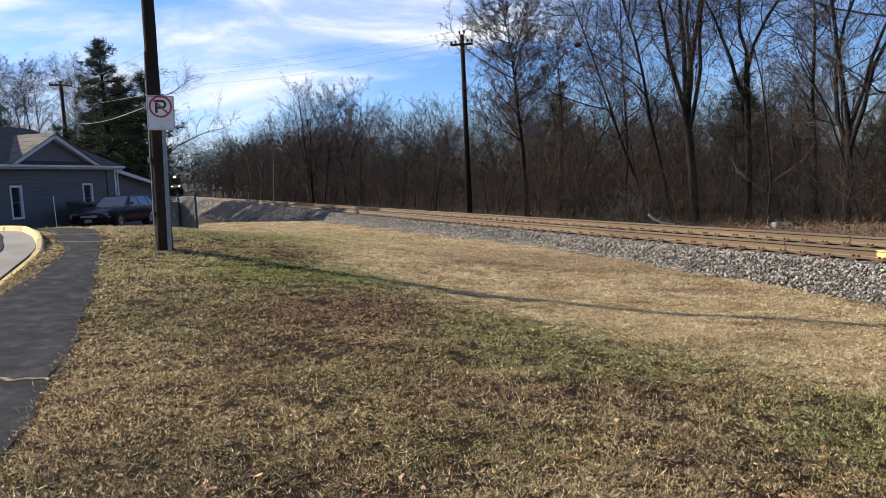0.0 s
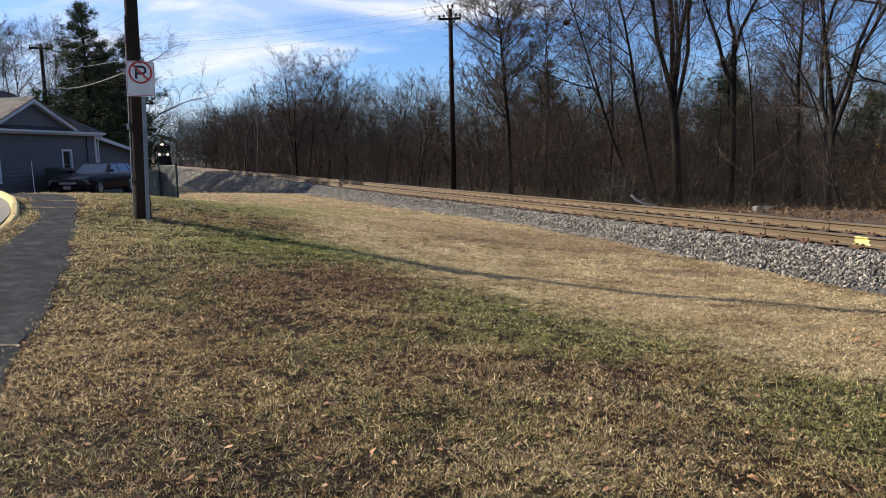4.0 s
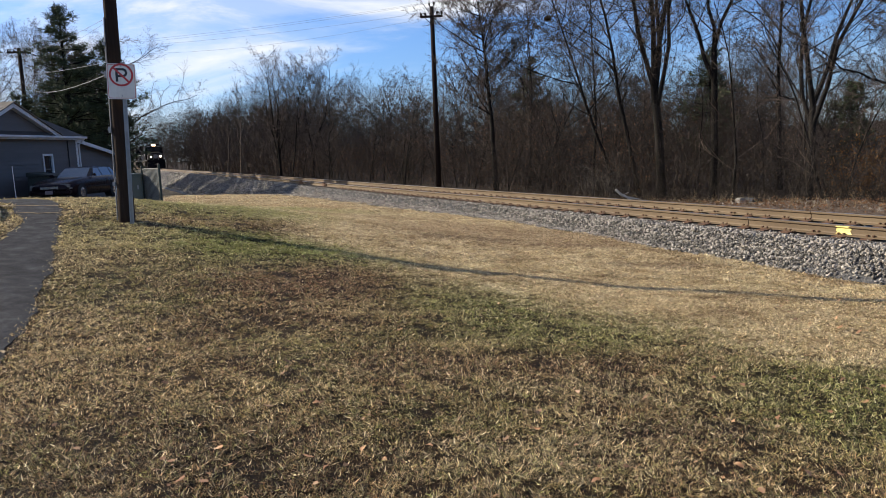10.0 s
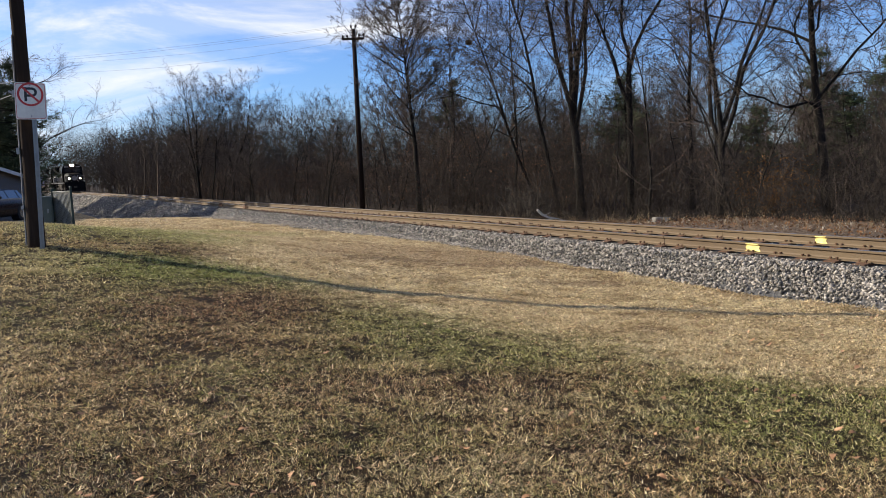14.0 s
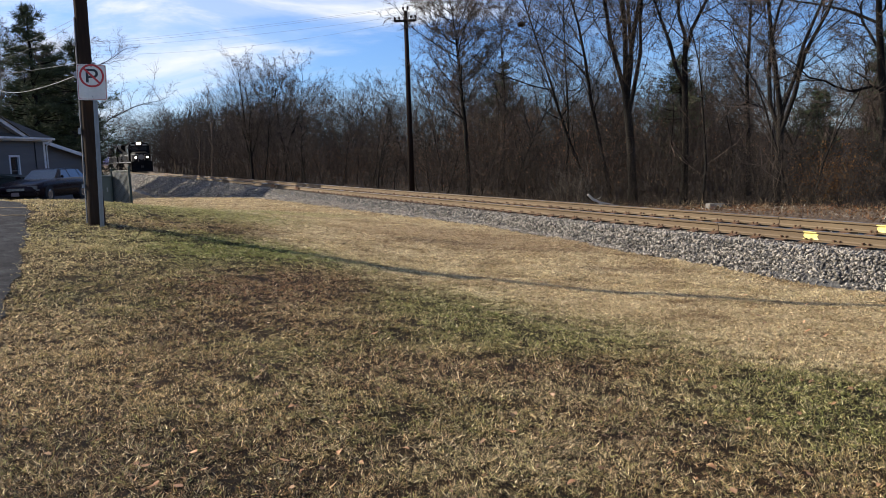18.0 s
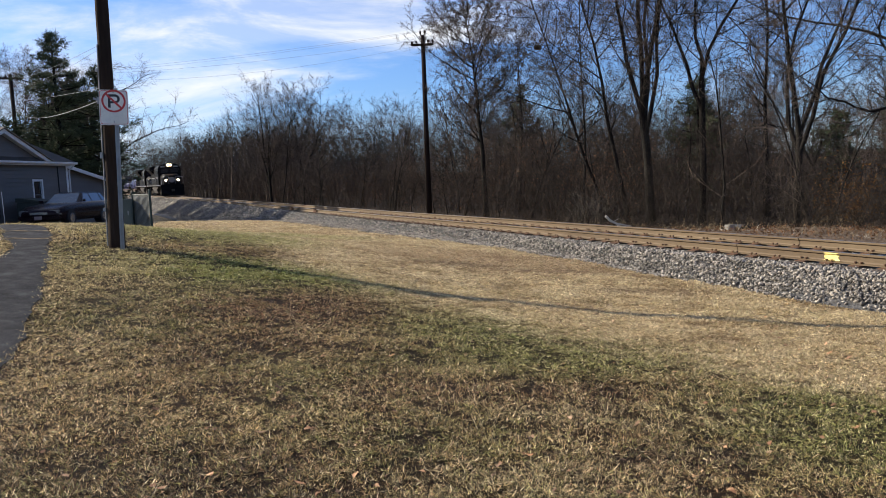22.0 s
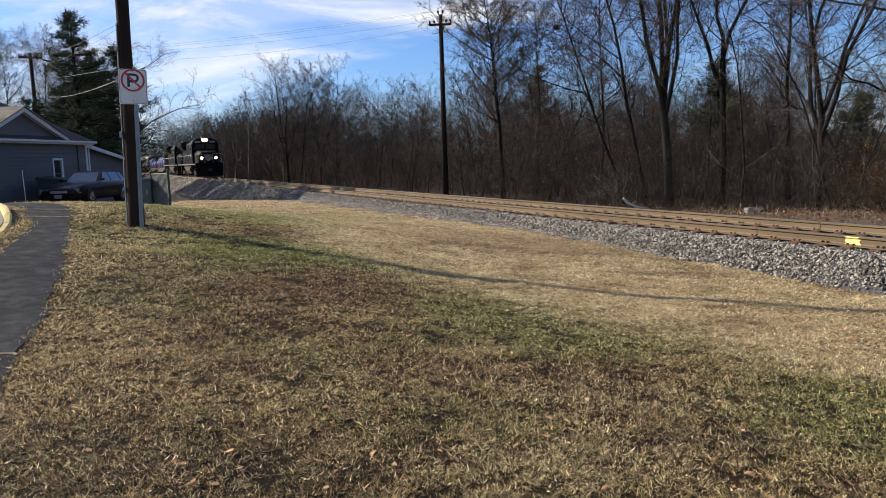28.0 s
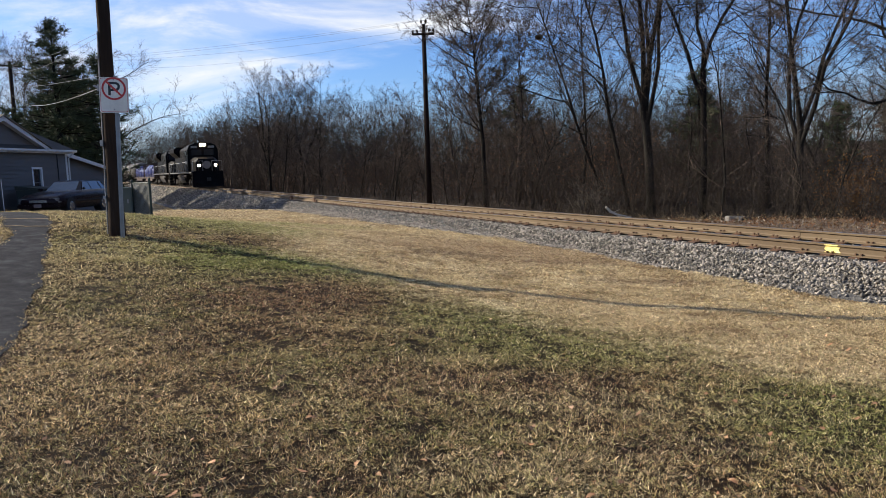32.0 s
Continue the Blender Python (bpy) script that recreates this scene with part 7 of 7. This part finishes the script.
def flat_with_covers(name, label, seed):
    """A low freight car with bulky loads under shiny blue covers."""
    rng = random.Random(seed)
    v = thing(name, Matrix.Identity(4), label, "freight car", "freight cars")
    L = 8.6
    part("deck", Geo().box(-1.45, 1.45, -L, L, 1.0, 1.22), M_FREIGHT, v, bevel=0.02)
    part("side_sill", Geo().prism([(-1.45, 0.98), (-1.32, 0.98), (-1.32, 0.62), (-1.45, 0.62)], -5.5, 5.5).prism([(1.32, 0.98), (1.45, 0.98), (1.45, 0.62), (1.32, 0.62)], -5.5, 5.5), M_FREIGHT, v)
    for s in (-1, 1):
        part("bulkhead", Geo().box(-1.4, 1.4, s * L - 0.14 * s - 0.08, s * L - 0.14 * s + 0.08, 1.22, 3.5), M_FREIGHT, v, bevel=0.03)
        for k in range(5):
            part("bulkhead_rib", Geo().box(-1.3 + 0.62 * k, -1.18 + 0.62 * k, s * (L - 0.02) - 0.06, s * (L - 0.02) + 0.06, 1.22, 3.4), M_FREIGHT, v)
    n = 4
    for k in range(n):
        y0, y1 = -L + 0.5 + (2 * L - 1.0) * k / n, -L + 0.5 + (2 * L - 1.0) * (k + 1) / n - 0.35
        h = rng.uniform(2.7, 3.2)
        st = []
        for j in range(7):
            yy = y0 + (y1 - y0) * j / 6
            b = 0.10 * math.sin(j * 2.2 + k)
            st.append([(-1.28 - b * 0.5, yy, 1.24), (1.28 + b * 0.5, yy, 1.24), (1.33 + b, yy, 2.2), (1.25 + b, yy, h - 0.35), (0.9, yy, h + b), (-0.9, yy, h - b), (-1.25 - b, yy, h - 0.35), (-1.33 - b, yy, 2.2)])
        c = part("blue_cover", loft(st, 8), M_BLUE, v, "shiny blue wrapped load", smooth=True)
        part("strap", Geo().box(-1.45, 1.45, (y0 + y1) / 2 - 0.05, (y0 + y1) / 2 + 0.05, h + 0.10, h + 0.125).box(1.43, 1.46, (y0 + y1) / 2 - 0.05, (y0 + y1) / 2 + 0.05, 1.24, h + 0.10).box(-1.46, -1.43, (y0 + y1) / 2 - 0.05, (y0 + y1) / 2 + 0.05, 1.24, h + 0.10), M_SILVER, c)
    truck(v, 6.4, 2, 0.42, 1.78)
    truck(v, -6.4, 2, 0.42, 1.78)
    return v


def tank_car(name, label):
    v = thing(name, Matrix.Identity(4), label, "freight car", "freight cars")
    L = 8.2
    part("tank", Geo().tube([(0, -L, 2.65), (0, -L + 0.12, 2.65), (0, -L + 0.6, 2.65), (0, L - 0.6, 2.65), (0, L - 0.12, 2.65), (0, L, 2.65)], [0.5, 1.1, 1.5, 1.5, 1.1, 0.5], 28), M_TANK, v, "white tank with tree shade in its colour", smooth=True)
    part("dome", Geo().tube([(0, 0, 4.1), (0, 0, 4.45), (0, 0, 4.5)], [0.5, 0.5, 0.3], 16), M_TANK, v)
    part("underframe", Geo().box(-0.5, 0.5, -L - 0.4, L + 0.4, 0.95, 1.25).box(-1.3, 1.3, -6.9, -6.0, 0.95, 1.5).box(-1.3, 1.3, 6.0, 6.9, 0.95, 1.5), M_GRIME, v)
    part("catwalk", Geo().box(-0.9, 0.9, -1.2, 1.2, 4.0, 4.06).tube([(-0.9, -1.2, 4.7), (0.9, -1.2, 4.7)], 0.02, 5).tube([(-0.9, 1.2, 4.7), (0.9, 1.2, 4.7)], 0.02, 5), M_GRIME, v)
    for s in (-1, 1):
        part("ladder", Geo().tube([(s * 1.52, -0.2, 1.2), (s * 1.52, -0.2, 4.2)], 0.02, 5).tube([(s * 1.52, 0.2, 1.2), (s * 1.52, 0.2, 4.2)], 0.02, 5), M_GRIME, v)
    truck(v, 6.4, 2, 0.42, 1.78)
    truck(v, -6.4, 2, 0.42, 1.78)
    return v


# vehicles in running order, with half their length over the couplers
TRAIN = [(locomotive("locomotive", True, "black diesel locomotive with burning headlights leading the train"), 11.3),
         (locomotive("locomotive", False, "black diesel locomotive coupled behind the leader"), 11.3),
         (flat_with_covers("flat_car", "bulkhead flat car loaded with blue-wrapped freight", 1), 9.0),
         (flat_with_covers("flat_car", "bulkhead flat car loaded with blue-wrapped freight", 2), 9.0),
         (tank_car("tank_car", "white tank car in the train, tree shade in its colour"), 9.0),
         (tank_car("tank_car", "white tank car in the train, tree shade in its colour"), 9.0)]


def along(y0, metres):
    """The y on the track that lies so many metres farther along than y0."""
    y, left = y0, metres
    while left > 0:
        step = min(1.0, left)
        y += step / math.hypot(1, track_slope(y))
        left -= step
    return y


def motions():
    times = [0, 2, 4, 6, 8, 10, 12, 14, 16, 18, 20, 22, 24, 26, 28, 30, 32]
    ahead = 0.0
    for vehicle, half in TRAIN:
        rows = []
        for t in times:
            nose = 183.6 - 3.123 * t
            y = along(nose, ahead + half)
            a, b = y - 5.5, y + 5.5
            pa, pb = Vector((track_x(a), a, float(rail_z(a)))), Vector((track_x(b), b, float(rail_z(b))))
            d = (pa - pb).normalized()
            turn = d.to_track_quat("Y", "Z").to_matrix().to_4x4()
            rows.append((t, Matrix.Translation((pa + pb) / 2) @ turn))
        walk(vehicle, rows)
        ahead += 2 * half
    ds = 3.123 * 1.092
    for wheel, y, r in AXLES:
        walk(wheel, [(k * 0.25, Matrix.Translation((0, y, r)) @ Matrix.Rotation(-ds * k * 0.25 / r, 4, "X")) for k in range(129)])

# ---- small things beyond the track ----
def culvert():
    x, y = 8.05, 20.6
    c = thing("culvert_headwall", pose(x, y, -0.40, 0, 0, 20), "small pale concrete headwall with a dark pipe mouth", "culvert")
    part("headwall", Geo().box(-0.19, 0.02, -0.10, 0.10, -0.3, 0.36), M_CONCRETE, c, bevel=0.02)
    g = Geo()
    ring(g, 0.34, 0.10, 0.20, 0.235, -0.12, 0, 360, 20, 0.4)
    part("pipe", g, M_DARKIN, c, "dark corrugated pipe end")
    part("pipe_inside", Geo().tube([(0.34, 0.05, 0.10), (0.34, 0.07, 0.10)], 0.21, 20), M_DARKIN, c)


def bleached_branch():
    x, y = 5.05, 22.2
    b = thing("fallen_branch", pose(x, y, 0.12), "bleached bare branch fallen beside the track", "branch")
    part("stem", Geo().tube([(0, 0, 0.12), (0.14, 0.02, -0.02), (0.34, 0, -0.12), (0.75, 0.1, -0.2)], [0.035, 0.04, 0.03, 0.012], 6), M_BLEACH, b)
    part("butt", Geo().tube([(0.34, 0, -0.12), (0.5, 0.02, -0.4), (0.52, 0.05, -0.7)], [0.03, 0.035, 0.04], 6), M_BLEACH, b)
    part("twig", Geo().tube([(0.2, 0, -0.05), (0.42, 0.1, 0.03)], [0.012, 0.004], 4).tube([(0.34, 0, -0.12), (0.5, -0.1, -0.28)], [0.012, 0.005], 4), M_BLEACH, b)


def yellow_board():
    x, y = 8.98, 14.42
    b = thing("painted_board", pose(x, y, -0.14, 4, 3, 30), "weathered board with orange-yellow paint beyond the track", "board")
    part("board", Geo().box(-0.24, 0.24, -0.09, 0.09, -0.35, 0.02), M_TIE, b, bevel=0.01)
    part("paint", Geo().box(-0.22, 0.20, -0.08, 0.08, 0.021, 0.026), M_ORANGE, b, "worn orange-yellow paint")


def nest(x, y, z):
    rng = np.random.default_rng(2)
    n = 420
    d = rng.normal(0, 1, (n, 3))
    d /= np.linalg.norm(d, axis=1, keepdims=True)
    p = d * (0.17 * rng.random((n, 1)) ** 0.4) * np.array([1, 1, 0.7])
    u = rng.normal(0, 1, (n, 3))
    u /= np.linalg.norm(u, axis=1, keepdims=True)
    t = np.cross(u, d)
    s = 0.06
    v = np.stack([p - u * s, p + t * s * 0.5, p + u * s, p - t * s * 0.5], 1).reshape(-1, 3)
    i = np.arange(n)[:, None] * 4
    ob = array_mesh("leaf_nest", v, np.concatenate([i + np.array([[0, 1, 2]]), i + np.array([[0, 2, 3]])]), M_NEST)
    ob.location = (x, y, z)
    tagged(ob, "ball of dead leaves, a squirrel's nest in the branches", "nest")


def path_cracks():
    """Grass-filled cracks across the asphalt."""
    for y, tilt in ((5.55, 0.05), (12.3, -0.25), (13.3, -0.3)):
        x1 = path_edge(y)
        g = Geo()
        n = 26
        for k in range(n + 1):
            f = k / n
            x = x1 - 0.02 - 1.0 * f
            yy = y + tilt * f + 0.03 * math.sin(f * 17) + 0.015 * math.sin(f * 41)
            w = 0.018 + 0.014 * abs(math.sin(f * 9 + y))
            z = land_z(x, yy) + 0.011
            g.v += [(x, yy - w, z), (x, yy + w, z), (x, yy, z + 0.008)]
            if k:
                p, q = 3 * (k - 1), 3 * k
                g.f += [(p, p + 2, q + 2, q), (p + 2, p + 1, q + 1, q + 2)]
                g.m += [0, 0]
        tagged(part("path_crack", g, M_DRYGRASS), "crack in the asphalt path filled with dry grass", "crack", kind="structure")


M_ORANGE = plain("orange_paint", (0.55, 0.27, 0.06), 0.7)
path_cracks()
culvert()
bleached_branch()
yellow_board()
nest(4.97, 33.63, 6.81)

motions()
